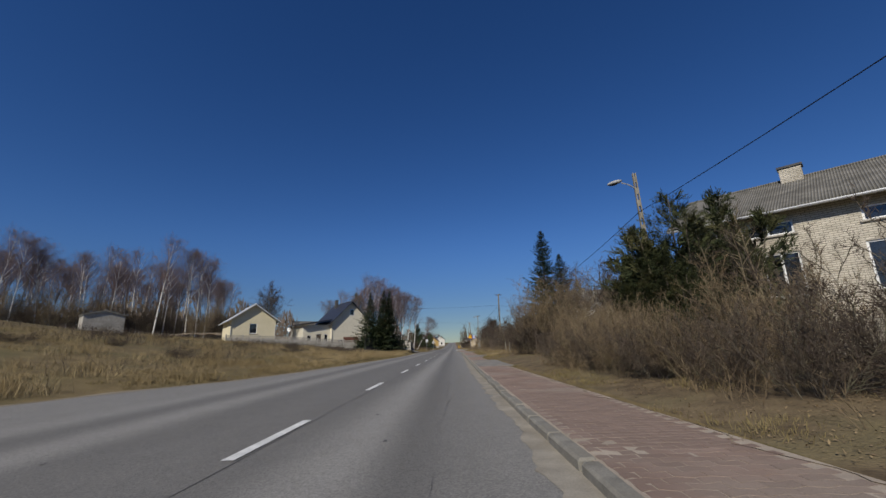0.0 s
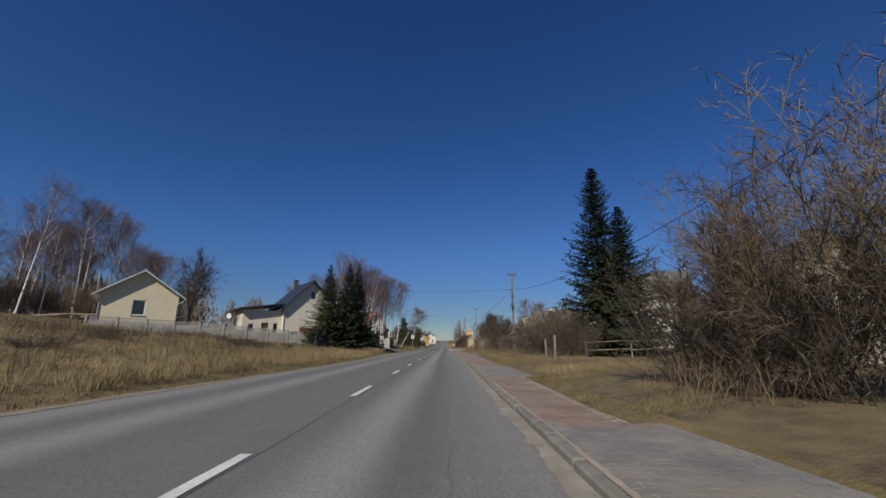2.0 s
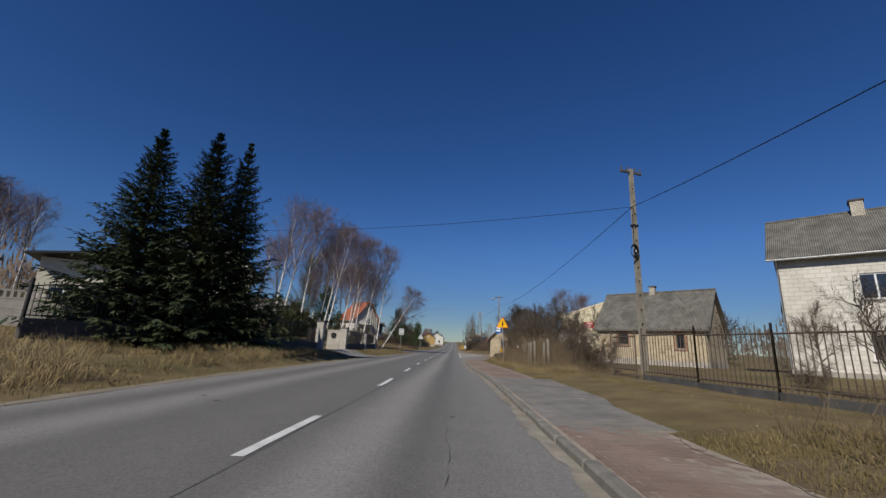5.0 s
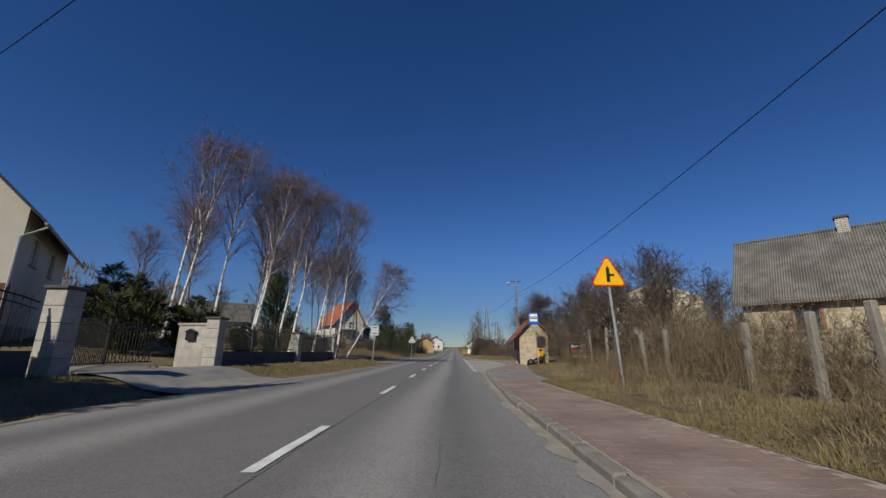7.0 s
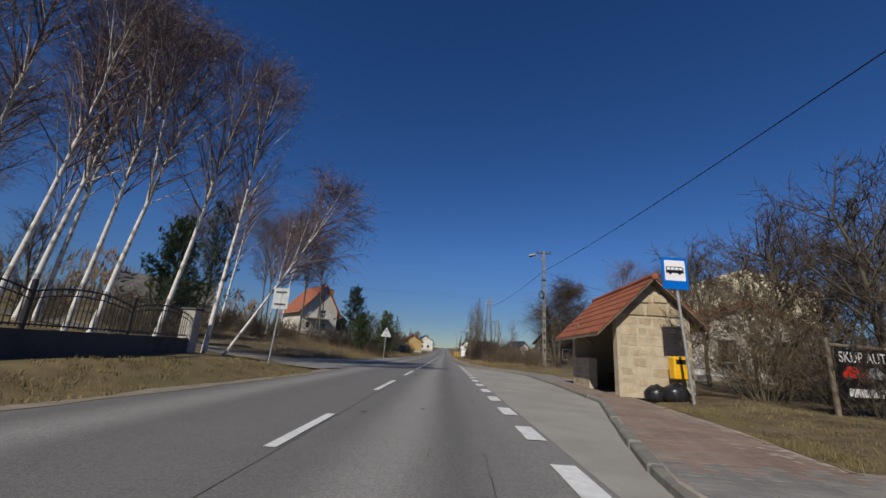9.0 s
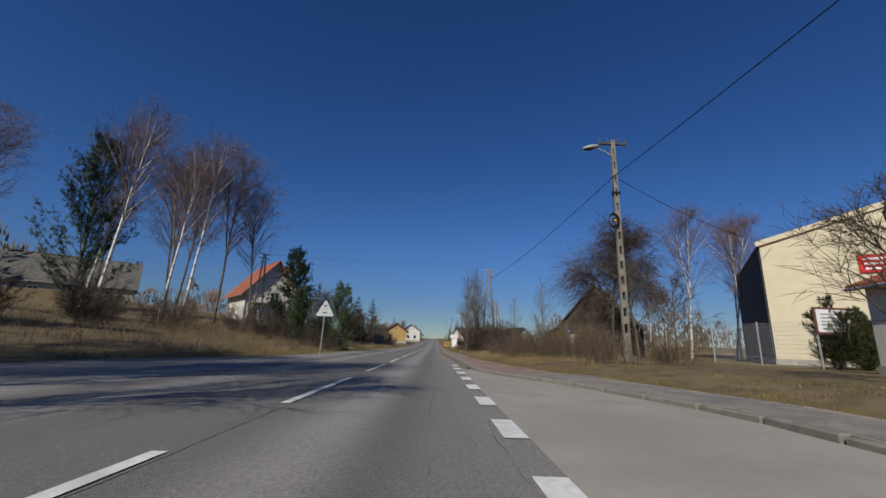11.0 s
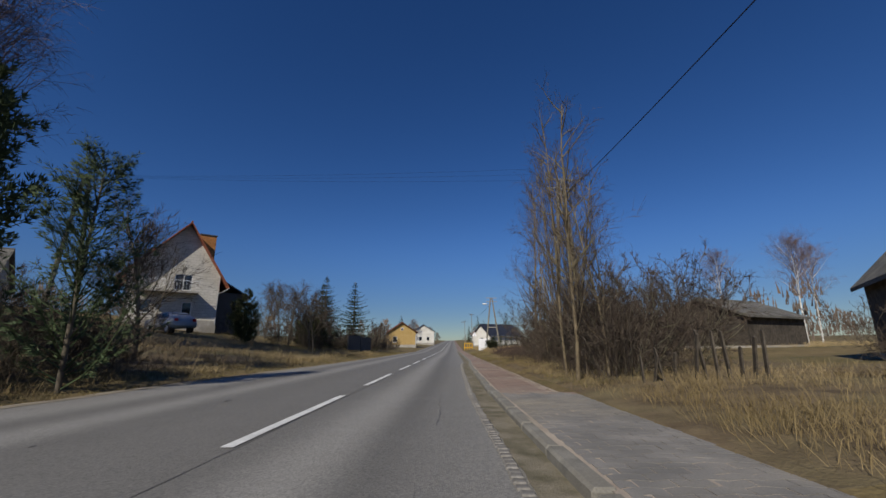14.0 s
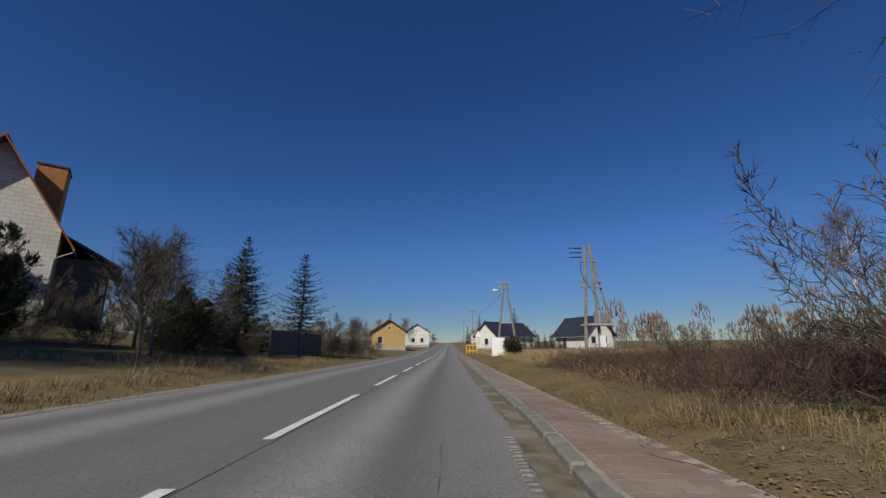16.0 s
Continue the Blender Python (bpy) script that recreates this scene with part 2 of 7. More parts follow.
OBRICK = bricked(mat("orange_brick", (0.43, 0.18, 0.06), (0.55, 0.25, 0.09), 5, 0.85, 0, 60), 0.25, 0.08, 0.01, 0.6)
STONE = mat("rubble_stone", (0.4, 0.31, 0.2), (0.5, 0.42, 0.3), 2, 0.92, 0.7, 25, (0.33, 0.26, 0.16), 1.2, vary=0.22)
MORTAR = mat("mortar", (0.4, 0.34, 0.24), (0.5, 0.43, 0.31), 4, 0.95, 0.5, 40)
REDBRICK = mat("red_brick", (0.24, 0.1, 0.06), (0.34, 0.15, 0.09), 8, 0.9, 0.3, 60, vary=0.2)
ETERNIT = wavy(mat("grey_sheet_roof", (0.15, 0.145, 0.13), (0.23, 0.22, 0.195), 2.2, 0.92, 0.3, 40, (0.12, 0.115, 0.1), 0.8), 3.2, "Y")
REDTILE = wavy(mat("red_tile_roof", (0.36, 0.11, 0.055), (0.46, 0.16, 0.08), 3, 0.75, 0.3, 40, (0.3, 0.1, 0.06), 0.8), 3.0, "Y")
DARKROOF = mat("dark_tile_roof", (0.02, 0.022, 0.03), (0.035, 0.037, 0.045), 3, 0.45, 0.3, 40, spec=0.5)
TINROOF = mat("pale_tin_roof", (0.5, 0.52, 0.54), (0.6, 0.62, 0.64), 2, 0.4, 0.1, 40, metal=0.2)
BROWNMETAL = mat("rust_red_metal", (0.12, 0.055, 0.038), (0.17, 0.075, 0.05), 4, 0.6, 0.1, 60)
PVC = mat("white_frame", (0.72, 0.72, 0.71), (0.78, 0.78, 0.77), 3, 0.4, 0.02, 60)
# Opaque panes: the unlit inside is put into their near-black colour.
GLASS = mat("window_glass", (0.015, 0.018, 0.022), (0.03, 0.034, 0.04), 0.7, 0.04, 0, 10, spec=0.9)
CURTAIN = mat("net_curtain", (0.42, 0.42, 0.42), (0.6, 0.6, 0.6), 6, 0.8, 0.2, 30)
# Near-black stands in for the shade inside rooms.
DARK = mat("unlit_room_shade", (0.012, 0.011, 0.01), (0.02, 0.018, 0.016), 3, 0.9)
BIRCHBARK = mat("birch_bark", (0.62, 0.6, 0.55), (0.75, 0.73, 0.68), 3, 0.8, 0.3, 30, (0.09, 0.075, 0.06), 3.2)
TWIG = mat("birch_twig", (0.115, 0.08, 0.079), (0.18, 0.132, 0.128), 2, 0.85, 0, 30, vary=0.25)
BARK = mat("grey_bark", (0.08, 0.067, 0.051), (0.14, 0.118, 0.09), 5, 0.92, 0.6, 30, (0.15, 0.15, 0.09), 1.2)
TANBARK = mat("tan_bark", (0.14, 0.11, 0.068), (0.22, 0.175, 0.11), 4, 0.9, 0.4, 30, (0.18, 0.16, 0.09), 1.0, vary=0.25)
TANTWIG = mat("tan_twig", (0.12, 0.086, 0.052), (0.2, 0.15, 0.09), 2, 0.88, 0, 30, vary=0.3)
BROWNTWIG = mat("brown_twig", (0.052, 0.039, 0.03), (0.095, 0.072, 0.054), 2, 0.88, 0, 30, vary=0.3)
BRAMBLE = mat("bramble_cane", (0.055, 0.034, 0.028), (0.1, 0.066, 0.05), 2, 0.88, 0, 30, vary=0.3)
NEEDLE = mat("spruce_needles", (0.022, 0.034, 0.014), (0.045, 0.062, 0.024), 1.5, 0.75, 0, 30, (0.06, 0.07, 0.028), 0.7, vary=0.4)
PINENEEDLE = mat("pine_needles", (0.03, 0.05, 0.02), (0.06, 0.085, 0.035), 1.5, 0.7, 0, 30, (0.08, 0.1, 0.04), 0.8, vary=0.4)
THUJA = mat("thuja_leaves", (0.024, 0.034, 0.012), (0.05, 0.058, 0.02), 1.5, 0.8, 0, 30, (0.075, 0.068, 0.025), 0.7, vary=0.4)
FARWOOD = mat("far_wood", (0.12, 0.085, 0.065), (0.19, 0.145, 0.11), 0.1, 0.95, 0, 5, (0.1, 0.085, 0.065), 0.02, vary=0.3)
SIGNYELLOW = mat("sign_yellow", (0.85, 0.45, 0.0), (0.88, 0.49, 0.01), 2, 0.45, 0, 20)
SIGNRED = mat("sign_red", (0.55, 0.02, 0.015), (0.6, 0.03, 0.02), 2, 0.45, 0, 20)
SIGNBLUE = mat("sign_blue", (0.0, 0.12, 0.52), (0.0, 0.14, 0.56), 2, 0.4, 0, 20)
SIGNWHITE = mat("sign_white", (0.78, 0.78, 0.78), (0.82, 0.82, 0.82), 2, 0.45, 0, 20)
BLACK = mat("black_plastic", (0.01, 0.01, 0.011), (0.018, 0.018, 0.02), 6, 0.35, 0.3, 18, spec=0.5)
BINYELLOW = mat("yellow_plastic", (0.75, 0.4, 0.01), (0.8, 0.44, 0.02), 3, 0.45, 0.05, 30)
CABLE = mat("cable_sheath", (0.012, 0.012, 0.013), (0.02, 0.02, 0.021), 6, 0.95, 0, 18, spec=0.05)
POLE = mat("pole_concrete", (0.19, 0.175, 0.14), (0.27, 0.25, 0.205), 3, 0.92, 0.4, 50, (0.15, 0.135, 0.1), 0.7)
CARPAINT = mat("grey_blue_paint", (0.3, 0.32, 0.345), (0.34, 0.36, 0.385), 1, 0.35, 0, 20, metal=0.15, spec=0.5)

# ---- tools ----
def mesh_of(name, bm, material, smooth=False):
    me = bpy.data.meshes.new(name)
    bm.normal_update()
    bm.to_mesh(me)
    bm.free()
    me.materials.append(material)
    if smooth:
        me.polygons.foreach_set("use_smooth", [True] * len(me.polygons))
    return me


def part(name, bm, material, parent=None, label="", smooth=False):
    ob = new(name, mesh_of(name, bm, material, smooth))
    ob.parent = parent
    if label:
        ob["label"] = label
    return ob


def thing(name, place, label, category, group="", turn=0.0, kind=""):
    ob = new(name)
    ob.empty_display_size = 0.2
    ob.matrix_basis = pose(*place, 0, 0, turn)
    return tagged(ob, label, category, group, kind)


def box(bm, x0, x1, y0, y1, z0, z1, bevel=0.0):
    vs = [bm.verts.new((x, y, z)) for z in (z0, z1) for x, y in ((x0, y0), (x1, y0), (x1, y1), (x0, y1))]
    for f in ((3, 2, 1, 0), (4, 5, 6, 7), (0, 1, 5, 4), (1, 2, 6, 5), (2, 3, 7, 6), (3, 0, 4, 7)):
        bm.faces.new([vs[i] for i in f])
    if bevel:
        bmesh.ops.bevel(bm, geom=list({e for v in vs for e in v.link_edges}), offset=bevel, segments=1, affect="EDGES")
    return bm


def cube(*a, **k):
    return box(bmesh.new(), *a, **k)


def prism(bm, poly, y0, y1):
    """A polygon of (x, z) pairs drawn out from y0 to y1."""
    a = [bm.verts.new((x, y0, z)) for x, z in poly]
    b = [bm.verts.new((x, y1, z)) for x, z in poly]
    n = len(poly)
    fs = [bm.faces.new(a), bm.faces.new(b[::-1])]
    fs += [bm.faces.new((a[i], b[i], b[(i + 1) % n], a[(i + 1) % n])) for i in range(n)]
    bmesh.ops.recalc_face_normals(bm, faces=fs)
    return bm


def rod(bm, p, q, r0, r1=None, n=8):
    p, q, r1 = Vector(p), Vector(q), r0 if r1 is None else r1
    w = (q - p).normalized()
    u = w.orthogonal().normalized()
    v = w.cross(u)
    rings = [[bm.verts.new(c + r * (math.cos(a) * u + math.sin(a) * v)) for a in [2 * math.pi * i / n for i in range(n)]] for c, r in ((p, r0), (q, r1))]
    for i in range(n):
        bm.faces.new((rings[0][i], rings[0][(i + 1) % n], rings[1][(i + 1) % n], rings[1][i]))
    bm.faces.new(rings[0][::-1])
    bm.faces.new(rings[1])
    return bm


def curve_tube(bm, pts, r, n=6):
    """One continuous tube along a line of points."""
    pts = [Vector(p) for p in pts]
    rings, u = [], None
    for i, p in enumerate(pts):
        w = (pts[min(i + 1, len(pts) - 1)] - pts[max(i - 1, 0)]).normalized()
        u = w.orthogonal().normalized() if u is None else (u - w * u.dot(w)).normalized()
        v = w.cross(u)
        rings.append([bm.verts.new(p + r * (math.cos(a) * u + math.sin(a) * v)) for a in [2 * math.pi * k / n for k in range(n)]])
    for q0, q1 in zip(rings, rings[1:]):
        for i in range(n):
            bm.faces.new((q0[i], q0[(i + 1) % n], q1[(i + 1) % n], q1[i]))
    bm.faces.new(rings[0][::-1])
    bm.faces.new(rings[-1])
    return bm


def ramp(table, v):
    return float(np.interp(v, [a for a, _ in table], [b for _, b in table]))


KERB_X = [(-40, 1.9), (0, 1.93), (6, 1.86), (15, 1.83), (30, 1.86), (38, 1.92), (50, 2.02), (62, 2.02), (66, 1.96), (69, 1.75), (73, 1.63), (78, 1.55), (82, 1.64), (87, 1.78), (90.5, 2.1), (93.5, 2.95), (97, 4.05), (103, 4.5),
          (109.5, 4.75), (113, 3.8), (115.5, 2.6), (117.5, 2.1), (121, 2.04), (126, 1.96), (130, 1.8), (137, 1.62), (142, 1.63), (147, 1.66), (151, 1.8), (200, 1.8), (900, 1.8)]
OUT_X = [(-40, 3.6), (0, 3.62), (5, 3.47), (10, 3.4), (18, 3.25), (27, 3.0), (38, 3.25), (50, 3.5), (64, 3.65), (70, 3.5), (77, 3.15), (82, 3.05), (88, 3.6), (92, 4.35), (94, 4.8), (97, 5.2), (103, 6.2),
         (110, 6.3), (114, 5.3), (117, 4.2), (120, 3.7), (125, 3.15), (129, 2.85), (135, 2.75), (147, 2.68), (155, 2.6), (900, 2.7)]
LEFT_X = [(-40, -9), (6, -9.0), (11, -8.0), (14, -6.7), (19, -6.0), (26, -5.6), (33, -5.3), (40, -4.9), (50, -4.8), (62, -5.3), (74, -5.3), (83, -5.2), (90, -4.7), (96, -4.3), (101, -3.95), (104, -4.3), (107, -8),
          (113, -10), (118, -9), (121, -7.3), (125, -6.3), (130, -6.0), (140, -5.8), (146, -5.5), (153, -5.2), (165, -5.0), (900, -5.0)]
MID_X = [(-40, -1.12), (45, -1.1), (62, -0.95), (74, -1.13), (97, -1.15), (120, -1.0), (140, -0.96), (900, -0.96)]


def kerb_x(y):
    return ramp(KERB_X, y)


def rise(y):
    """The road climbs gently beyond the village."""
    return 0.018 * max(0.0, min(y, 520) - 195)


def ground_z(x, y):
    base = rise(y)
    left, right = ramp(LEFT_X, y), ramp(OUT_X, y)
    if x < left:
        d = left - x
        slope = ramp([(-50, 0.125), (38, 0.125), (50, 0.1), (75, 0.1), (90, 0.1), (120, 0.11), (140, 0.12), (155, 0.15), (172, 0.15), (190, 0.05), (900, 0.03)], y)
        z = -0.05 + max(0.0, d - 1.2) * slope + 0.1 * min(1.0, max(0.0, (d - 1.0) / 2.0))
        if 60 < y < 104 and 0.9 < d < 3.6:
            z += 0.25 * math.sin((d - 0.9) / 2.7 * math.pi) * min(1, (y - 60) / 4) * min(1, (104 - y) / 3)
        z = min(z, 5.5)
    elif x > right:
        d = x - right
        z = 0.065 + min(0.22, 0.12 * d)
        if y > 150:
            z += 0.01 * min(d, 30)
    else:
        return base - 0.06
    z += 0.07 * noise.noise((x * 0.35, y * 0.35, 0)) * min(1.0, d) + 0.25 * noise.noise((x * 0.06, y * 0.06, 3)) * min(1.0, d / 8)
    return base + z


class Tubes:
    """Collects tapered stems as one mesh."""

    def __init__(self):
        self.v, self.f = [], []

    def add(self, pts, r0, r1, n=3):
        w = (pts[-1] - pts[0]).normalized()
        u = w.orthogonal().normalized()
        s = w.cross(u)
        ring = [math.cos(2 * math.pi * i / n) * u + math.sin(2 * math.pi * i / n) * s for i in range(n)]
        k0, m = len(self.v), len(pts) - 1
        for j, p in enumerate(pts):
            r = r0 + (r1 - r0) * j / m
            self.v += [p + r * c for c in ring]
        for j in range(m):
            a = k0 + j * n
            for i in range(n):
                self.f.append((a + i, a + (i + 1) % n, a + n + (i + 1) % n, a + n + i))

    def leaf(self, p, way, across, length, width):
        k = len(self.v)
        self.v += [p - across * width * 0.3, p + way * length * 0.5 - across * width, p + way * length, p + way * length * 0.5 + across * width]
        self.f.append((k, k + 1, k + 2, k + 3))

    def twig(self, pts, r, rng):
        """A thin ribbon that tapers to a point, turned at random."""
        w = pts[-1] - pts[0]
        u = w.cross(Vector((rng.gauss(0, 1), rng.gauss(0, 1), rng.gauss(0, 1))))
        u = u.normalized() * r
        k, m = len(self.v), len(pts) - 1
        for j in range(m):
            f = 1 - 0.5 * j / m
            self.v += [pts[j] - u * f, pts[j] + u * f]
        self.v.append(pts[-1])
        for j in range(m - 1):
            a = k + 2 * j
            self.f.append((a, a + 1, a + 3, a + 2))
        self.f.append((k + 2 * m - 2, k + 2 * m - 1, k + 2 * m))

    def mesh(self, name, material, smooth=False):
        me = bpy.data.meshes.new(name)
        me.from_pydata(self.v, [], self.f)
        me.materials.append(material)
        if smooth:
            me.polygons.foreach_set("use_smooth", [True] * len(me.polygons))
        return me


def rnd(rng, a, b):
    return a + (b - a) * rng.random()


def stem(rng, p, way, length, bend, pull, steps=4):
    """A wandering line from p along way; pull bends it up (+) or down (-)."""
    pts, w = [p.copy()], way.normalized()
    for _ in range(steps):
        w = (w + Vector((rnd(rng, -bend, bend), rnd(rng, -bend, bend), rnd(rng, -bend, bend) + pull))).normalized()
        pts.append(pts[-1] + w * (length / steps))
    return pts


def along(pts, f):
    k = min(int(f * (len(pts) - 1)), len(pts) - 2)
    g = f * (len(pts) - 1) - k
    return pts[k].lerp(pts[k + 1], g), (pts[k + 1] - pts[k]).normalized()


def aside(rng, w, spread):
    """A way that leaves w by about spread radians."""
    u = w.orthogonal().normalized()
    a = rnd(rng, 0, 2 * math.pi)
    side = math.cos(a) * u + math.sin(a) * w.cross(u)
    return (w * math.cos(spread) + side * math.sin(spread)).normalized()


def tree(name, label, parts, group=""):
    """A prototype tree out of (part name, mesh) pairs."""
    e = tagged(new(name), label, "tree" if "bush" not in name else "bush", group)
    for n, me in parts:
        new(n, me).parent = e
    return e


def birch(seed, h, lean, bark=BIRCHBARK, fork=False, limbs=40):
    """A straight slender birch: clear white stem below, a narrow upswept crown with fine hanging twigs."""
    rng = random.Random(seed)
    t, c = Tubes(), Tubes()
    trunk = [Vector((0, 0, -0.3))]
    w = Vector((lean * 0.8, 0, 1)).normalized()
    for k in range(9):
        w = (w + Vector((rnd(rng, -0.025, 0.025) + lean * 0.01, rnd(rng, -0.025, 0.025), 0.01))).normalized()
        trunk.append(trunk[-1] + w * h / 9)
    t.add(trunk, 0.0085 * h, 0.012, 8)
    stems = [trunk]
    if fork:
        p, way = along(trunk, 0.42)
        second = stem(rng, p, aside(rng, way, 0.16), h * 0.5, 0.03, 0.04, 6)
        t.add(second, 0.0055 * h, 0.012, 6)
        stems.append(second)
    for tr in stems:
        n = limbs if tr is trunk else limbs // 2
        for k in range(n):
            f = 0.4 + 0.58 * (k + rng.random()) / n
            p, way = along(tr, min(f, 0.985))
            ln = h * (0.05 + 0.235 * math.sin(math.pi * min(1.0, (f - 0.4) / 0.6 * 0.8 + 0.2)) ** 1.2) + 0.3
            b = stem(rng, p, aside(rng, way, rnd(rng, 0.38, 0.78)), ln, 0.1, 0.05, 4)
            (t if k % 5 == 0 else c).add(b, 0.0022 * ln * 4 + 0.004, 0.004, 4)
            for _ in range(8):
                q, w2 = along(b, rnd(rng, 0.2, 1.0))
                b2 = stem(rng, q, aside(rng, w2, rnd(rng, 0.3, 0.7)), ln * rnd(rng, 0.25, 0.5), 0.12, 0.0, 2)
                c.twig(b2, 0.008, rng)
                for _ in range(8):
                    q2, w3 = along(b2, rnd(rng, 0.1, 1.0))
                    c.twig(stem(rng, q2, aside(rng, w3, rnd(rng, 0.3, 0.9)), rnd(rng, 0.4, 1.0), 0.15, -0.4, 2), 0.0075, rng)
    return [("trunk", t.mesh("trunk", bark, True)), ("crown", c.mesh("crown", TWIG))]


def broad(seed, h, spread, bark, twig, levels=(6, 7, 7), stems=1, droop=0.0, thin=1.0, low=0.25, fine=2, tw=1.0):
    """A bare broad-leaved tree or many-stemmed bush."""
    rng = random.Random(seed)
    t, c = Tubes(), Tubes()
    for s in range(stems):
        a = 2 * math.pi * (s + rng.random()) / stems
        out = Vector((math.cos(a), math.sin(a), 0))
        way = (Vector((0, 0, 1)) + out * (spread * rnd(rng, 0.25, 1.0) if stems > 1 else rnd(rng, 0, 0.12))).normalized()
        hh = h * (rnd(rng, 0.6, 1.0) if stems > 1 else 0.75)
        base = out * rnd(rng, 0.02, 0.35) if stems > 1 else Vector()
        tr = stem(rng, base + Vector((0, 0, -0.25)), way, hh + 0.25, 0.1, 0.06, 6)
        r = thin * (0.011 * hh if stems > 1 else 0.02 * h)
        t.add(tr, r, r * 0.25, 5)
        for k in range(levels[0]):
            f = low + (1 - low) * (k + rng.random()) / levels[0]
            p, w = along(tr, min(f, 0.98))
            ln = h * (0.46 if stems == 1 else 0.3) * (1.15 - 0.7 * f) * (spread if stems == 1 else 1)
            b = stem(rng, p, aside(rng, w, rnd(rng, 0.5, 1.0) if stems == 1 else rnd(rng, 0.3, 0.7)), ln, 0.22, 0.07, 3)
            t.add(b, r * 0.42, 0.006, 3)
            for _ in range(levels[1]):
                q, w2 = along(b, rnd(rng, 0.12, 1.0))
                l2 = ln * rnd(rng, 0.3, 0.6)
                b2 = stem(rng, q, aside(rng, w2, rnd(rng, 0.4, 1.0)), l2, 0.25, 0.08 - droop * 0.3, fine)
                c.twig(b2, 0.0095 * tw, rng)
                for _ in range(levels[2]):
                    q2, w3 = along(b2, rnd(rng, 0.1, 1.0))
                    b3 = stem(rng, q2, aside(rng, w3, rnd(rng, 0.4, 1.0)), l2 * rnd(rng, 0.35, 0.7) * (1 + 2.4 * droop), 0.3 - 0.3 * droop, 0.05 - droop, fine)
                    c.twig(b3, 0.0075 * tw, rng)
    return [("trunk", t.mesh("trunk", bark, True)), ("crown", c.mesh("crown", twig))]


def spruce(seed, h, rad, whorls=34, per=11, sprays=20, material=NEEDLE, size=1.0, taper=0.8):
    rng = random.Random(seed)
    t, c = Tubes(), Tubes()
    t.add([Vector((0, 0, -0.3)), Vector((0, 0, h * 0.5)), Vector((0.05, 0, h))], 0.017 * h, 0.015, 7)
    for k in range(whorls):
        f = (k + rng.random() * 0.6) / whorls
        z = h * (0.04 + 0.95 * f)
        ln = rad * (1 - f) ** taper * rnd(rng, 0.62, 1.2) + 0.06
        for j in range(per):
            if rng.random() < 0.1:
                continue
            a = 2 * math.pi * (j + rng.random()) / per
            l2 = ln * (rnd(rng, 0.55, 1.0) if j % 4 else rnd(rng, 0.9, 1.3))
            way = Vector((math.cos(a), math.sin(a), 0.3 * f - 0.1))
            b = [Vector((0, 0, z)), Vector((0, 0, z)) + way * l2 * 0.55 + Vector((0, 0, -0.1 * l2)), Vector((0, 0, z)) + way * l2 + Vector((0, 0, (0.22 * f - 0.05) * l2))]
            c.add(b, 0.02, 0.008, 3)
            n = max(5, int(sprays * (0.35 + 0.65 * l2 / rad)))
            for i in range(n):
                q, w = along(b, 0.12 + 0.88 * (i + rng.random()) / n)
                side = w.cross(Vector((0, 0, 1))).normalized() * (1 if i % 2 else -1)
                d = (w * rnd(rng, 0.35, 0.9) + side * rnd(rng, 0.1, 0.9) + Vector((0, 0, rnd(rng, -0.65, 0.15)))).normalized()
                ac = d.cross(Vector((rnd(rng, -0.5, 0.5), rnd(rng, -0.5, 0.5), 1))).normalized()
                c.leaf(q, d, ac, size * (1.05 - 0.78 * f) * rnd(rng, 0.22, 0.46), size * (1.05 - 0.7 * f) * rnd(rng, 0.03, 0.07))
    return [("trunk", t.mesh("trunk", BARK, True)), ("crown", c.mesh("crown", material))]


def pine(seed, h, rad):
    """A young pine: whorls of upturned limbs, each ending in brushes of needles."""
    rng = random.Random(seed)
    t, c = Tubes(), Tubes()
    tr = stem(rng, Vector((0, 0, -0.3)), Vector((0, 0, 1)), h, 0.03, 0.05, 6)
    t.add(tr, 0.014 * h, 0.02, 6)
    for k in range(96):
        f = 0.06 + 0.94 * (k + rng.random()) / 96
        p, w = along(tr, min(f, 0.99))
        ln = rad * (1.1 - 0.85 * f) * rnd(rng, 0.55, 1.15) + 0.12
        b = stem(rng, p, aside(rng, w, rnd(rng, 0.75, 1.3)), ln, 0.15, 0.13, 4)
        c.add(b, 0.016, 0.006, 3)
        for i in range(26):
            q, w2 = along(b, 0.22 + 0.78 * rng.random())
            d0 = (aside(rng, w2, rnd(rng, 0.1, 1.0)) + Vector((0, 0, 0.3))).normalized()
            q = q + d0 * rnd(rng, 0.0, 0.28)
            for _ in range(8):
                d = aside(rng, d0, rnd(rng, 0.2, 1.0))
                c.leaf(q, d, d.orthogonal().normalized(), rnd(rng, 0.1, 0.2), 0.012)
    return [("trunk", t.mesh("trunk", BARK, True)), ("crown", c.mesh("crown", PINENEEDLE))]


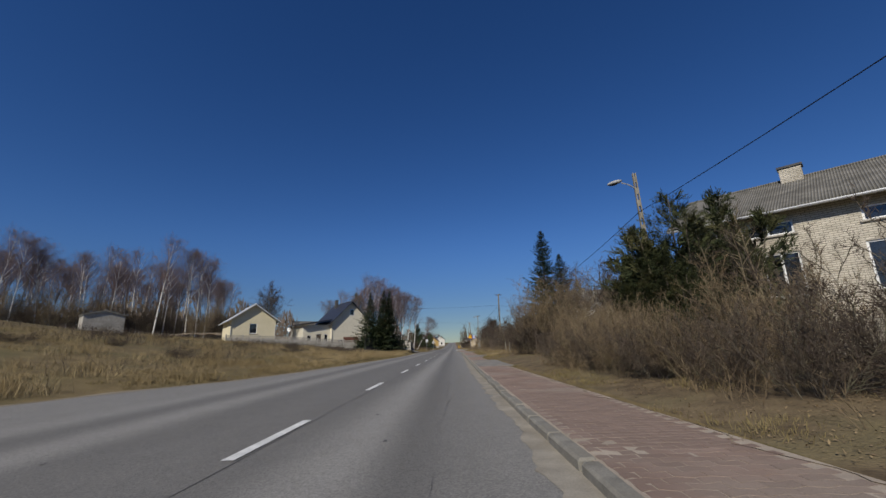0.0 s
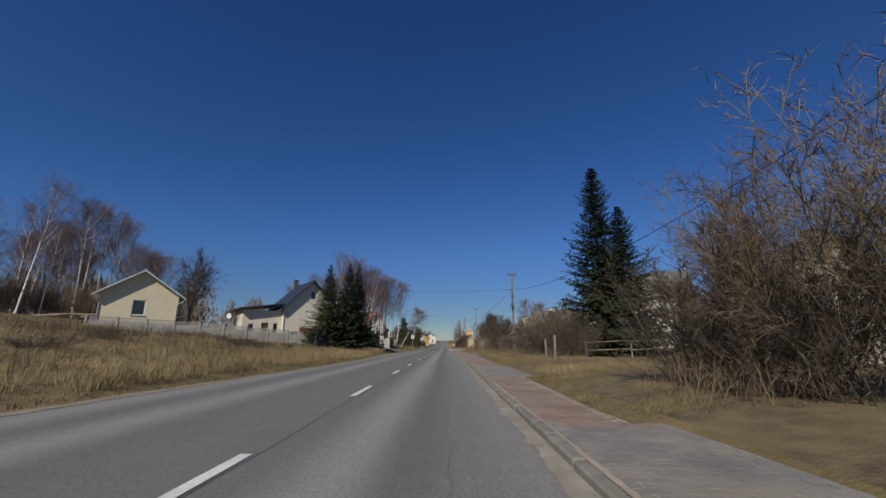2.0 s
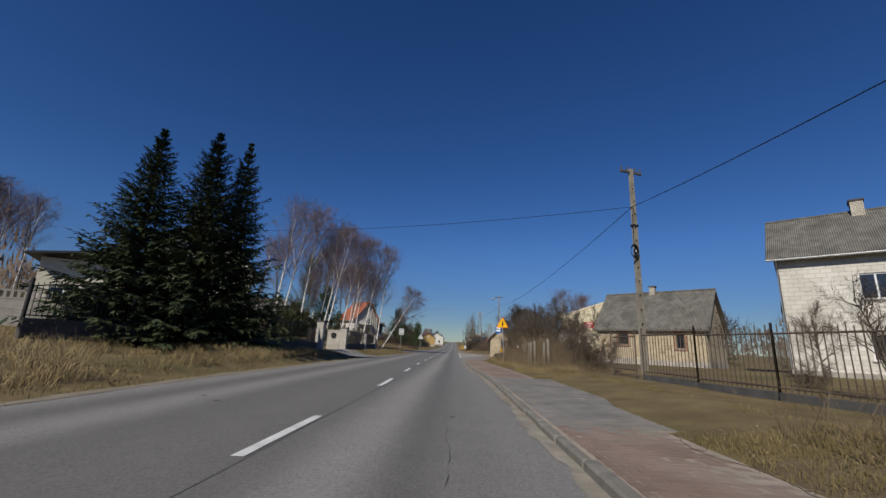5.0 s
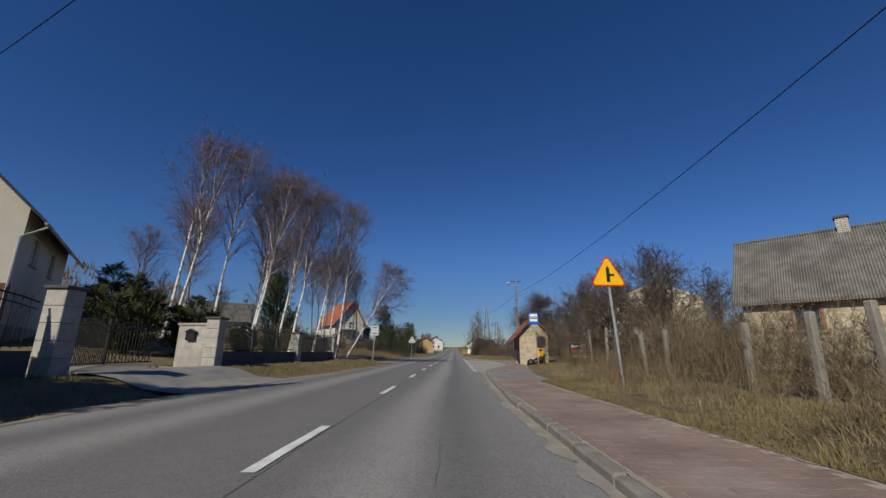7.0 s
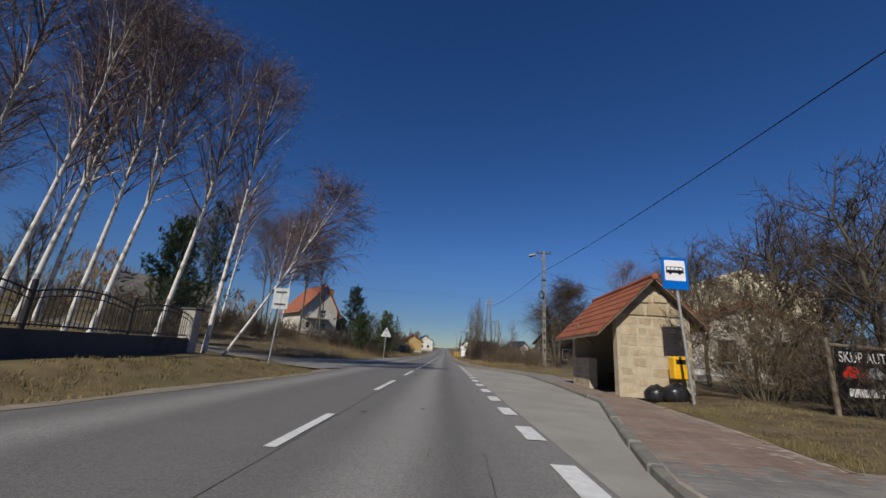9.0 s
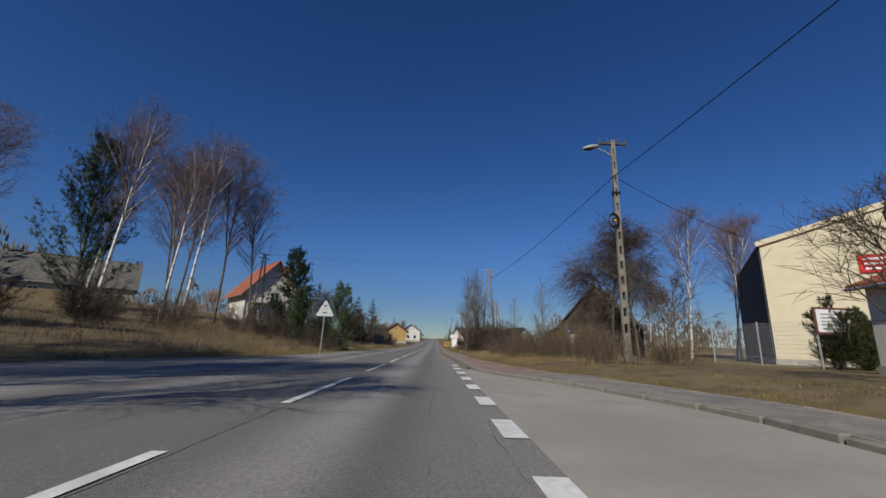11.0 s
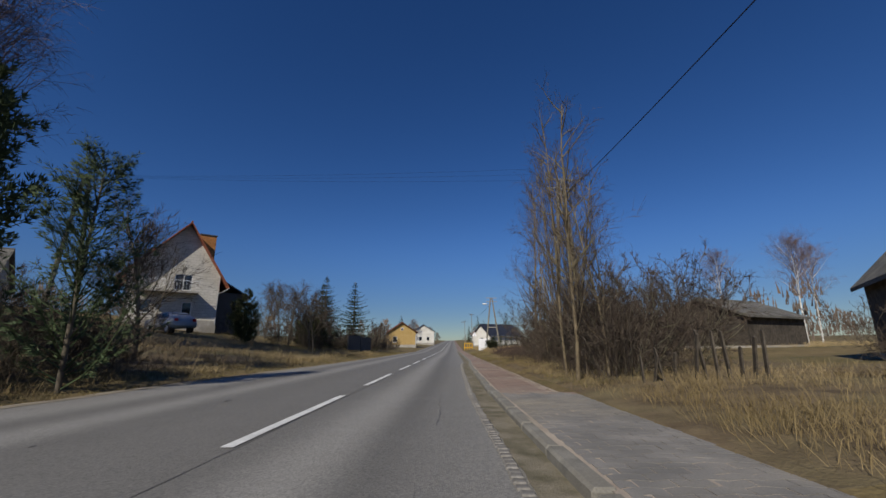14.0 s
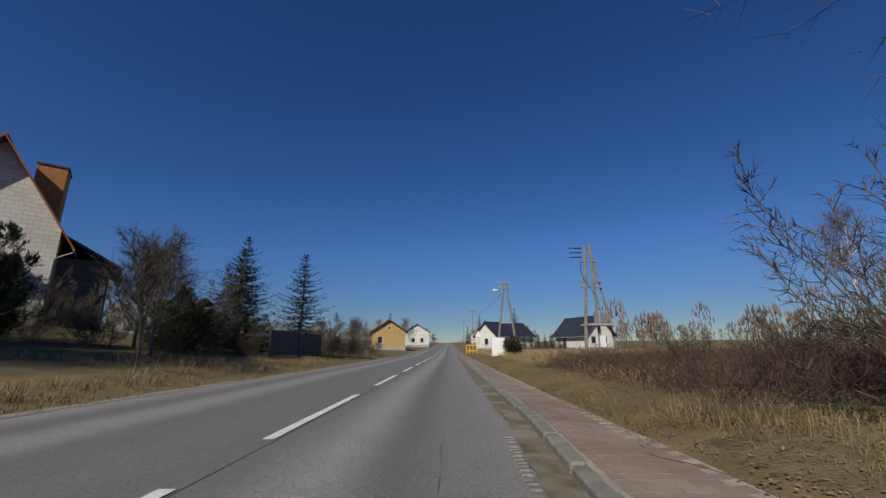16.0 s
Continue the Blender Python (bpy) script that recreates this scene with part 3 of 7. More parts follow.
def yew(seed, h, rad):
    """A broad bushy evergreen: several leaders, a rounded ragged crown of flat sprays down to the ground."""
    rng = random.Random(seed)
    t, c = Tubes(), Tubes()
    leaders = []
    for k in range(7):
        a = k * 2.4
        w = Vector((0.3 * math.cos(a), 0.3 * math.sin(a), 1)) if k else Vector((0, 0, 1))
        leaders.append(stem(rng, Vector((0.1 * math.cos(a), 0.1 * math.sin(a), -0.3)), w, h * (1.0 if k == 0 else rnd(rng, 0.7, 0.92)), 0.05, 0.04, 6))
        t.add(leaders[-1], 0.012 * h, 0.015, 6)
    for k in range(330):
        f = 0.05 + 0.95 * rng.random()
        p, w = along(leaders[k % 7], min(f, 0.985))
        ln = rad * 0.72 * math.sin(math.pi * min(0.97, 0.28 + 0.7 * f)) * rnd(rng, 0.55, 1.2) + 0.15
        b = stem(rng, p, aside(rng, w, rnd(rng, 0.7, 1.35)), ln, 0.14, 0.08, 4)
        c.add(b, 0.012, 0.005, 3)
        for i in range(13):
            q, w2 = along(b, 0.2 + 0.8 * rng.random())
            d0 = (aside(rng, w2, rnd(rng, 0.2, 0.9)) + Vector((0, 0, 0.15))).normalized()
            for j in range(9):
                d = aside(rng, d0, rnd(rng, 0.2, 0.8))
                c.leaf(q + d0 * (0.045 * j), d, d.orthogonal().normalized(), rnd(rng, 0.1, 0.2), 0.024)
    return [("trunk", t.mesh("trunk", BARK, True)), ("crown", c.mesh("crown", THUJA))]


def wall_panel(bm, w, h, openings, depth=0.25):
    """A wall along x from 0 to w, its outer face at y = 0, with openings (x0, x1, z0, z1) right through it."""
    xs = sorted({0, w, *[v for o in openings for v in o[:2]]})
    zs = sorted({0, h, *[v for o in openings for v in o[2:]]})
    for a, b in zip(xs, xs[1:]):
        for c, d in zip(zs, zs[1:]):
            x, z = (a + b) / 2, (c + d) / 2
            if not any(o[0] < x < o[1] and o[2] < z < o[3] for o in openings):
                box(bm, a, b, 0, depth, c, d)
    bmesh.ops.remove_doubles(bm, verts=bm.verts, dist=0.0005)
    return bm


def moved(bm, m):
    bmesh.ops.transform(bm, matrix=m, verts=bm.verts)
    return bm


def window(parent, m, w, h, casing=PVC, mullions=1, transom=False, curtain=False, sill=True):
    """A window in the frame m: x along the wall, y into it, z up, from its lower left corner."""
    e = new("window")
    e.parent = parent
    e.matrix_basis = m
    bm = bmesh.new()
    f = 0.07
    for a in ((0, w, 0, f), (0, w, h - f, h), (0, f, f, h - f), (w - f, w, f, h - f)):
        box(bm, a[0], a[1], 0.06, 0.14, a[2], a[3])
    for k in range(mullions):
        x = w * (k + 1) / (mullions + 1)
        box(bm, x - 0.04, x + 0.04, 0.065, 0.135, f, h - f)
    if transom:
        box(bm, f, w - f, 0.068, 0.132, h * 0.68, h * 0.68 + 0.05)
    part("window_frame", bm, casing, e)
    part("pane", cube(f, w - f, 0.095, 0.105, f, h - f), GLASS, e)
    # Sheet behind the pane: a curtain, else the room's darkness as plain colour.
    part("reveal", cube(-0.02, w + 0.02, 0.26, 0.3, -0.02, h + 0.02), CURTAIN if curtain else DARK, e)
    if sill:
        part("window_sill", cube(-0.08, w + 0.08, -0.08, 0.06, -0.06, -0.003), CONCRETE, e)
    return e


def house(name, label, corner, turn, w, length, wall_h, ridge_h, base, wall_m, roof_m, gable_open=(), side_open=(), attic=(), over=0.4, thick=0.14,
          chimneys=(), casing=PVC, skew=0.5, side="x", gutter=True, curtain=False, ridge_over=None):
    """A gabled house. Its gable front runs along local x from 0 to w at y = 0 and it goes back along local y. corner: the local origin; turn: degrees."""
    e = thing(name, (corner[0], corner[1], base), label, "house", turn=turn)
    wall = bmesh.new()
    wall_panel(wall, w, wall_h, [o[:4] for o in gable_open])
    prism(wall, [(0, wall_h), (w, wall_h), (w * skew, ridge_h - 0.03)], 0, 0.25)
    bmesh.ops.remove_doubles(wall, verts=wall.verts, dist=0.0005)
    part("gable_wall", wall, wall_m, e)
    back = bmesh.new()
    box(back, 0, w, length - 0.25, length, 0, wall_h)
    prism(back, [(0, wall_h), (w, wall_h), (w * skew, ridge_h - 0.03)], length - 0.25, length)
    part("back_wall", back, wall_m, e)
    for s in (0, 1):
        ops = [o for o in side_open if o[4] == s]
        bm = wall_panel(bmesh.new(), length - 0.5, wall_h, [o[:4] for o in ops])
        m = Matrix.Translation((w, 0.25, 0)) @ Matrix.Rotation(radians(90), 4, "Z") if s else Matrix.Translation((0, length - 0.25, 0)) @ Matrix.Rotation(radians(-90), 4, "Z")
        part("side_wall", moved(bm, m), wall_m, e)
        for o in ops:
            window(e, m @ Matrix.Translation((o[0], 0, o[2])), o[1] - o[0], o[3] - o[2], casing, max(0, round((o[1] - o[0]) / 0.7) - 1), curtain=curtain)
    for o in gable_open:
        window(e, Matrix.Translation((o[0], 0, o[2])), o[1] - o[0], o[3] - o[2], casing, max(0, round((o[1] - o[0]) / 0.7) - 1), curtain=curtain)
    for o in attic:
        window(e, Matrix.Translation((o[0], -0.1, o[2])), o[1] - o[0], o[3] - o[2], casing, 0, sill=False)
    part("plinth", cube(-0.04, w + 0.04, -0.04, length + 0.04, -0.8, 0.35), CONCRETE, e)
    # Floor coloured near-black so that the hollow house looks unlit inside.
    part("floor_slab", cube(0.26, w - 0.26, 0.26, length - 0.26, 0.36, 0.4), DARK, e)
    xr = w * skew
    for s, (x0, z0) in enumerate(((0, wall_h), (w, wall_h))):
        sl = (ridge_h - z0) / (xr - x0)
        xe = x0 - over if s == 0 else x0 + over
        ze = z0 + sl * (xe - x0)
        poly = [(xe, ze), (xr, ridge_h), (xr, ridge_h + thick), (xe, ze + thick)]
        a = bmesh.new()
        prism(a, poly, -over, length + over)
        part("roof", a, roof_m, e)
        if gutter:
            part("gutter", rod(bmesh.new(), (xe, -over, ze + 0.02), (xe, length + over, ze + 0.02), 0.06, None, 8), STEEL, e)
            part("downpipe", curve_tube(bmesh.new(), [(xe, -0.06, ze), (x0 + (0.05 if s == 0 else -0.05), -0.06, ze - 0.5), (x0 + (0.05 if s == 0 else -0.05), -0.06, 0)], 0.045), STEEL, e)
    part("ridge_cap", rod(bmesh.new(), (xr, -over, ridge_h + thick), (xr, length + over, ridge_h + thick), 0.09, None, 6), roof_m, e)
    for cx, cy, cw, cd, ctop, cm in chimneys:
        ch = part("chimney", cube(cx - cw / 2, cx + cw / 2, cy - cd / 2, cy + cd / 2, wall_h, ctop, bevel=0.01), cm, e)
        part("chimney_cap", cube(cx - cw / 2 - 0.06, cx + cw / 2 + 0.06, cy - cd / 2 - 0.06, cy + cd / 2 + 0.06, ctop, ctop + 0.1), DARKWALL, ch)
    return e

# ---- the ground, the road and the pavement ----
def ground():
    xs = np.concatenate([-np.geomspace(1900, 30, 22), np.arange(-28, -12, 1.2), np.arange(-12, 10, 0.6), np.arange(10, 30, 1.6), np.geomspace(31, 1900, 22)])
    ys = np.concatenate([[-500, -200, -80, -40], np.arange(-20, 210, 1.6), np.geomspace(212, 3000, 40)])
    v = [(x, y, ground_z(x, y) if y < 700 and abs(x) < 300 else min(5.5, max(ground_z(max(-300, min(300, x)), min(y, 700)), 0))) for y in ys for x in xs]
    n = len(xs)
    f = [(j * n + i, j * n + i + 1, (j + 1) * n + i + 1, (j + 1) * n + i) for j in range(len(ys) - 1) for i in range(n - 1)]
    me = bpy.data.meshes.new("ground")
    me.from_pydata(v, [], f)
    me.materials.append(GRASS)
    me.materials.append(SOIL)
    for p in me.polygons:
        x, y, _ = p.center
        d = x - ramp(OUT_X, y)
        if (0.35 < d < 9 and y < 56) or (0.5 < d < 8 and 66 < y < 150) or (-30 < x < -6 and 116 < y < 150 and ramp(LEFT_X, y) - x > 3):
            p.material_index = 1
        p.use_smooth = True
    tagged(new("ground", me), "dry winter turf and bare soil", "ground", kind="structure")


def strip(name, xa, xb, y0, y1, step, z, material, label, category, cols=1):
    """A sheet along the road between two lines."""
    bm = bmesh.new()
    rows = []
    for y in np.arange(y0, y1 + step / 2, step):
        a, b = xa(y), xb(y)
        rows.append([bm.verts.new((a + (b - a) * k / cols, y, rise(y) + z)) for k in range(cols + 1)])
    for r, s in zip(rows, rows[1:]):
        for k in range(cols):
            bm.faces.new((r[k], r[k + 1], s[k + 1], s[k]))
    return tagged(part(name, bm, material), label, category, kind="structure")


ground()
strip("road", lambda y: ramp(LEFT_X, y), lambda y: kerb_x(y) + 0.05 if not 90 < y < 117.6 else 1.75, -40, 900, 1.5, 0.0, ASPHALT, "worn grey asphalt road with polished wheel tracks", "road", 4)
strip("bus_bay", lambda y: 1.7, lambda y: kerb_x(y) + 0.05, 89.5, 118, 0.5, 0.004, OLD_ASPHALT, "pale concrete surface of the bus bay", "road", 2)
strip("side_road", lambda y: -26.0, lambda y: ramp(LEFT_X, y) + 0.6, 107.5, 114, 0.8, 0.012, SAND, "sandy side road joining the street", "road", 6)
_side = bpy.data.objects["side_road"].data
for _v in _side.vertices:
    _v.co.z = max(0.012, ground_z(_v.co.x, _v.co.y) + 0.06)


def wander(y, s, a):
    return a * noise.noise((y * 0.5, s, 0)) + 0.4 * a * noise.noise((y * 2.1, s, 5))


strip("gutter_dust", lambda y: kerb_x(y) - ramp([(-40, 0.24), (10, 0.22), (14, 0.28), (25, 0.22), (32, 0.2), (45, 0.16), (900, 0.16)], y) + wander(y, 1, 0.16) + 0.1 * noise.noise((y * 2.3, 1, 1)) + 0.05 * noise.noise((y * 7, 1, 1)), lambda y: kerb_x(y) + 0.02, -10, 89.5, 0.12, 0.006, GUTTER, "blown sand lying along the kerb", "sand")
strip("gutter_dust", lambda y: kerb_x(y) - 0.25 + wander(y, 2, 0.06) + 0.04 * noise.noise((y * 6, 1, 1)), lambda y: kerb_x(y) + 0.02, 118.5, 190, 0.12, 0.012, MOSS, "sand and moss lying along the kerb", "sand")
strip("verge_dust", lambda y: ramp(LEFT_X, y) - 0.28 + wander(y, 3, 0.3), lambda y: ramp(LEFT_X, y) + 0.06 + wander(y, 4, 0.22), -10, 190, 0.5, 0.007, SAND, "sandy edge of the asphalt", "sand")
strip("verge_dust", lambda y: ramp(OUT_X, y) - 0.02 - 0.42 * max(0, noise.noise((y * 0.8, 6, 0))) - 0.16 * max(0, noise.noise((y * 3.1, 6, 4))), lambda y: ramp(OUT_X, y) + 0.04 + 0.25 * abs(noise.noise((y * 0.7, 7, 0))) + 0.1 * noise.noise((y * 3.7, 7, 2)), -6, 190, 0.14, 0.0945, VERGE, "sand and earth washed over the pavement's edge", "sand")

# driveways across the pavement, paved grey
GREY = ((17.5, 25.5), (33, 39), (56.5, 65.2), (83, 91), (104.5, 115.5), (129.6, 136.5))
_verge = [o for o in bpy.data.objects if o.name.startswith("verge_dust")][-1]
for _i, _v in enumerate(_verge.data.vertices):
    _v.co.z -= 0.3 if any(a < _v.co.y < b for a, b in GREY) else 0.1 if _i % 2 else 0.0

# seams and cracks in the asphalt
for s, x0, ya, yb in ((11, 0.8, 0, 165), (12, 1.4, 104, 118.5), (13, 0.35, 66, 100)):
    strip("road_crack", lambda y: x0 + wander(y, s, 0.09) + 0.02 * noise.noise((y * 4, s, 7)),
          lambda y: x0 + 0.016 * max(0, 0.1 + noise.noise((y * 0.35, s, 2)) + 0.8 * noise.noise((y * 3.0, s, 4))) + wander(y, s, 0.09) + 0.02 * noise.noise((y * 4, s, 7)),
          ya, yb, 0.12, 0.005, CRACK, "dark broken crack along the lane", "crack")
strip("road_crack", lambda y: ramp(MID_X, y) + 0.09 + wander(y, 15, 0.03), lambda y: ramp(MID_X, y) + 0.098 + 0.012 * max(0, noise.noise((y * 0.4, 3, 3))) + wander(y, 15, 0.03), -4, 170, 0.3, 0.003, CRACK, "dark seam between the two lanes", "crack")
_rng = random.Random(21)
bm = bmesh.new()
for k in range(46):
    x, y, r = rnd(_rng, -3.5, 1.2), rnd(_rng, 3, 160), rnd(_rng, 0.015, 0.05)
    vs = [bm.verts.new((x + r * rnd(_rng, 0.6, 1.3) * math.cos(a), y + r * 2 * rnd(_rng, 0.6, 1.3) * math.sin(a), 0.004)) for a in [i * math.pi / 3 for i in range(6)]]
    bm.faces.new(vs)
tagged(part("tar_spots", bm, CRACK), "small dark tar spots on the road", "stain", kind="stuff")

# road paint
NEAR_ENDS = [(3.58, 2.04), (9.57, 2.05), (15.96, 2.16), (22.0, 2.4), (28.79, 2.06), (35.13, 1.87), (40.83, 1.86), (48.2, 2.1), (54.8, 2.1), (61.29, 2.25), (67.16, 2.13), (73.22, 2.02), (79.25, 2.04), (85.14, 2.02), (91.05, 2.04), (96.78, 3.32), (103.2, 3.9), (109.45, 4.0), (115.45, 3.96), (121.36, 4.04), (127.25, 3.95), (133.38, 3.74), (139.01, 3.83), (144.95, 3.79)]
NEAR_ENDS += [(150.2 + 6 * k, 4.0) for k in range(60)]
for y, ln in NEAR_ENDS:
    bm = bmesh.new()
    n = 5
    for k in range(n):
        a, b = y + ln * k / n, y + ln * (k + 1) / n
        q = [(ramp(MID_X, w) + s * (0.06 + 0.006 * noise.noise((w * 3, s, 0))), w, rise(w) + 0.009) for w, s in ((a, -1), (a, 1), (b, 1), (b, -1))]
        bm.faces.new([bm.verts.new(p) for p in q])
    tagged(part("centre_dash", bm, LINE), "worn white centre line dash on the asphalt", "road marking", "centre line", kind="structure")
for k in range(16):
    y = 90.17 + 1.962 * k
    a = 1.4 + 0.1 * k / 13
    bm = bmesh.new()
    bm.faces.new([bm.verts.new((x, w, 0.011)) for x, w in ((a, y), (a + 0.23, y), (a + 0.23, y + 0.9), (a, y + 0.9))])
    tagged(part("bay_block", bm, LINE), "white block of the bus bay line", "road marking", "bus bay line", kind="structure")

# kerb stones, each one by itself
kerb = thing("kerb", (0, 0, 0), "weathered concrete kerb between road and pavement", "kerb", kind="structure")
stone = mesh_of("kerb_stone", cube(0, 0.15, -0.49, 0.49, -0.25, 0.09, bevel=0.022), KERB)
_rng = random.Random(4)
y = -6.0
while y < 185:
    a, b = kerb_x(y), kerb_x(y + 1)
    ob = new("kerb_stone", stone)
    ob.parent = kerb
    drop = 0.004 if (18 < y < 25 or 33 < y < 39 or 57 < y < 65 or 83 < y < 89) else 0.0
    ob.matrix_basis = pose((a + b) / 2 + rnd(_rng, -0.012, 0.012), y + 0.5, rise(y) + rnd(_rng, -0.01, 0.01) - drop, rnd(_rng, -0.6, 0.6), rnd(_rng, -2, 2), math.degrees(math.atan2(a - b, 1)) + rnd(_rng, -0.5, 0.5)) @ Matrix.Diagonal((1, math.hypot(1, a - b), 1, 1))
    y += 1.0

# a row of small setts between the asphalt and the gutter
setts = thing("gutter_setts", (0, 0, 0), "row of small grey granite setts along the gutter", "setts", kind="structure")
sett_m = mesh_of("sett", cube(-0.045, 0.045, -0.045, 0.045, -0.06, 0.016, bevel=0.008), SETT)
for k in range(290):
    y = 120.5 + 0.103 * k
    ob = new("sett", sett_m)
    ob.parent = setts
    ob.matrix_basis = pose(kerb_x(y) - 0.31 + rnd(_rng, -0.008, 0.008), y, rnd(_rng, -0.006, 0.004), rnd(_rng, -3, 3), rnd(_rng, -3, 3), rnd(_rng, -4, 4))

# interlocking pavers
pavement = thing("pavement", (0, 0, 0), "pavement of interlocking red pavers with grey driveways", "pavement", kind="structure")
strip("pavement_bed", lambda y: kerb_x(y) + 0.1, lambda y: ramp(OUT_X, y), -6, 188, 0.5, 0.0868, JOINT, "sandy joints of the pavement", "pavement bed")
strip("far_pavement", lambda y: kerb_x(y) - 0.05, lambda y: ramp(OUT_X, y), 187, 900, 8, 0.085, PAVER, "red pavement running on into the distance", "pavement")
PW, PH, ZIG = 0.215, 0.115, 0.028
_poly = [(0.004, 0.004), (PW / 2, ZIG + 0.004), (PW - 0.004, 0.004), (PW - 0.004, PH - 0.004), (PW / 2, PH + ZIG - 0.004), (0.004, PH - 0.004)]


_odd = [(px, py + ZIG if abs(px - PW / 2) > 0.01 else py - ZIG) for px, py in _poly]


def paver_geo(x, y, z, tilt, odd=False, part_w=1.0):
    top = [(x + px * part_w, y + py, z + tilt * (px - PW / 2)) for px, py in (_odd if odd else _poly)]
    low = [(px, py, pz - 0.025) for px, py, pz in top]
    return top + low


PF = [(0, 1, 2, 3, 4, 5)] + [(i, i + 6, (i + 1) % 6 + 6, (i + 1) % 6) for i in range(6)]
me = bpy.data.meshes.new("paver")
me.from_pydata(paver_geo(-PW / 2, -PH / 2, 0, 0), [], PF)
me.materials.append(PAVER)
me_odd = bpy.data.meshes.new("paver")
me_odd.from_pydata(paver_geo(-PW / 2, -PH / 2, 0, 0, True), [], PF)
me_odd.materials.append(PAVER)
_rng = random.Random(9)
piles = {"red": ([], []), "grey": ([], [])}
row = 0
y = -4.0
while y < 188:
    x0, x1 = kerb_x(y) + 0.15, ramp(OUT_X, y) + 0.05 * noise.noise((y, 1, 1))
    if any(a < y < b for a, b in GREY):
        x1 = (6.7 if 56 < y < 66 else max(x1, 5.3))
    x, k = x0 + 0.01 - (PW / 2 if row % 2 else 0), 0
    while x + PW < x1:
        if x >= x0 - 0.005:
            z = rise(y) + 0.0895 + 0.003 * noise.noise((x * 0.8, y * 0.8, 9)) + rnd(_rng, -0.0015, 0.0015)
            grey = any(a < y + 0.3 * (k % 2) < b for a, b in GREY)
            if 3.2 < y < 7.2 and not grey:
                ob = new("paver", me_odd if row % 2 else me)
                ob.parent = pavement
                ob.matrix_basis = pose(x + PW / 2, y + PH / 2, z, rnd(_rng, -0.5, 0.5), rnd(_rng, -0.5, 0.5), rnd(_rng, -0.6, 0.6))
            else:
                v, f = piles["grey" if grey else "red"]
                n0 = len(v)
                v += paver_geo(x, y, z, rnd(_rng, -0.012, 0.012), row % 2 == 1)
                f += [tuple(i + n0 for i in q) for q in PF]
        else:
            v, f = piles["grey" if any(a < y < b for a, b in GREY) else "red"]
            n0 = len(v)
            v += paver_geo(x0 + 0.003, y, rise(y) + 0.0895, 0.0, False, 0.5)
            f += [tuple(i + n0 for i in q) for q in PF]
        x += PW
        k += 1
    y += PH
    row += 1
for key, (v, f) in piles.items():
    me = bpy.data.meshes.new("pavers")
    me.from_pydata(v, [], f)
    me.materials.append(PAVER if key == "red" else PAVER_G)
    ob = new("pavers", me)
    ob.parent = pavement
    tagged(ob, "worn red pavers" if key == "red" else "grey pavers of the driveways", kind="stuff")

# left driveway to the iron gate
strip("driveway", lambda y: -10.6, lambda y: ramp(LEFT_X, y) + 0.2, 79.0, 84.2, 0.4, 0.014, PAVER_G, "grey paved driveway leading to the gate", "driveway", 8)
for _v in bpy.data.objects["driveway"].data.vertices:
    _v.co.z = max(0.014, ground_z(_v.co.x, _v.co.y) + 0.05)


# ---- grass ----
def blades(name, label, material, count, place, high, wide, seed, tuft=7, droop=0.35, spread=0.07):
    """Tufts of bent blades, each of two segments, leaning outward from the tuft's middle."""
    rng = random.Random(seed)
    v, f = [], []
    while len(f) < 2 * count:
        x, y = place(rng)
        if x is None:
            continue
        z0 = ground_z(x, y)
        hh = high(rng, x, y)
        wx, wy = rng.gauss(0, 0.25), rng.gauss(0, 0.25)
        for _ in range(tuft):
            ox, oy = rng.gauss(0, spread), rng.gauss(0, spread)
            a, h = 6.2832 * rng.random(), hh * (0.4 + 0.8 * rng.random())
            lx, ly = (rng.gauss(0, droop) + wx + ox * 1.5) * h, (rng.gauss(0, droop) + wy + oy * 1.5) * h
            w = wide * (0.6 + 0.8 * rng.random())
            cx, cy = w * math.cos(a), w * math.sin(a)
            bx, by, n0 = x + ox, y + oy, len(v)
            v += [(bx - cx, by - cy, z0 - 0.02), (bx + cx, by + cy, z0 - 0.02), (bx + 0.35 * lx + cx * 0.8, by + 0.35 * ly + cy * 0.8, z0 + 0.6 * h), (bx + 0.35 * lx - cx * 0.8, by + 0.35 * ly - cy * 0.8, z0 + 0.6 * h),
                  (bx + lx, by + ly, z0 + h * (0.95 - 0.3 * min(1.0, abs(lx) + abs(ly))))]
            f += [(n0, n0 + 1, n0 + 2, n0 + 3), (n0 + 3, n0 + 2, n0 + 4)]
    me = bpy.data.meshes.new(name)
    me.from_pydata(v, [], f)
    me.materials.append(material)
    tagged(new(name, me), label, "grass", kind="stuff")


def stalks(name, label, material, count, place, high, seed, r=0.0045, lean=0.12, sides=3):
    """Thin dead stems with a few side shoots."""
    rng = random.Random(seed)
    t = Tubes()
    while count > 0:
        x, y = place(rng)
        if x is None:
            continue
        count -= 1
        h = high(rng, x, y) * rnd(rng, 0.55, 1.15)
        p = stem(rng, Vector((x, y, ground_z(x, y) - 0.05)), Vector((rng.gauss(0, lean), rng.gauss(0, lean), 1)), h, lean, 0.02, 3)
        t.twig(p, r * (0.7 + 0.5 * h), rng)
        for _ in range(sides):
            q, w = along(p, rnd(rng, 0.3, 0.95))
            t.twig(stem(rng, q, aside(rng, w, rnd(rng, 0.3, 0.8)), h * rnd(rng, 0.12, 0.35), 0.2, 0.05, 2), r * 0.7, rng)
    tagged(new(name, t.mesh(name, material)), label, "weeds", kind="stuff")


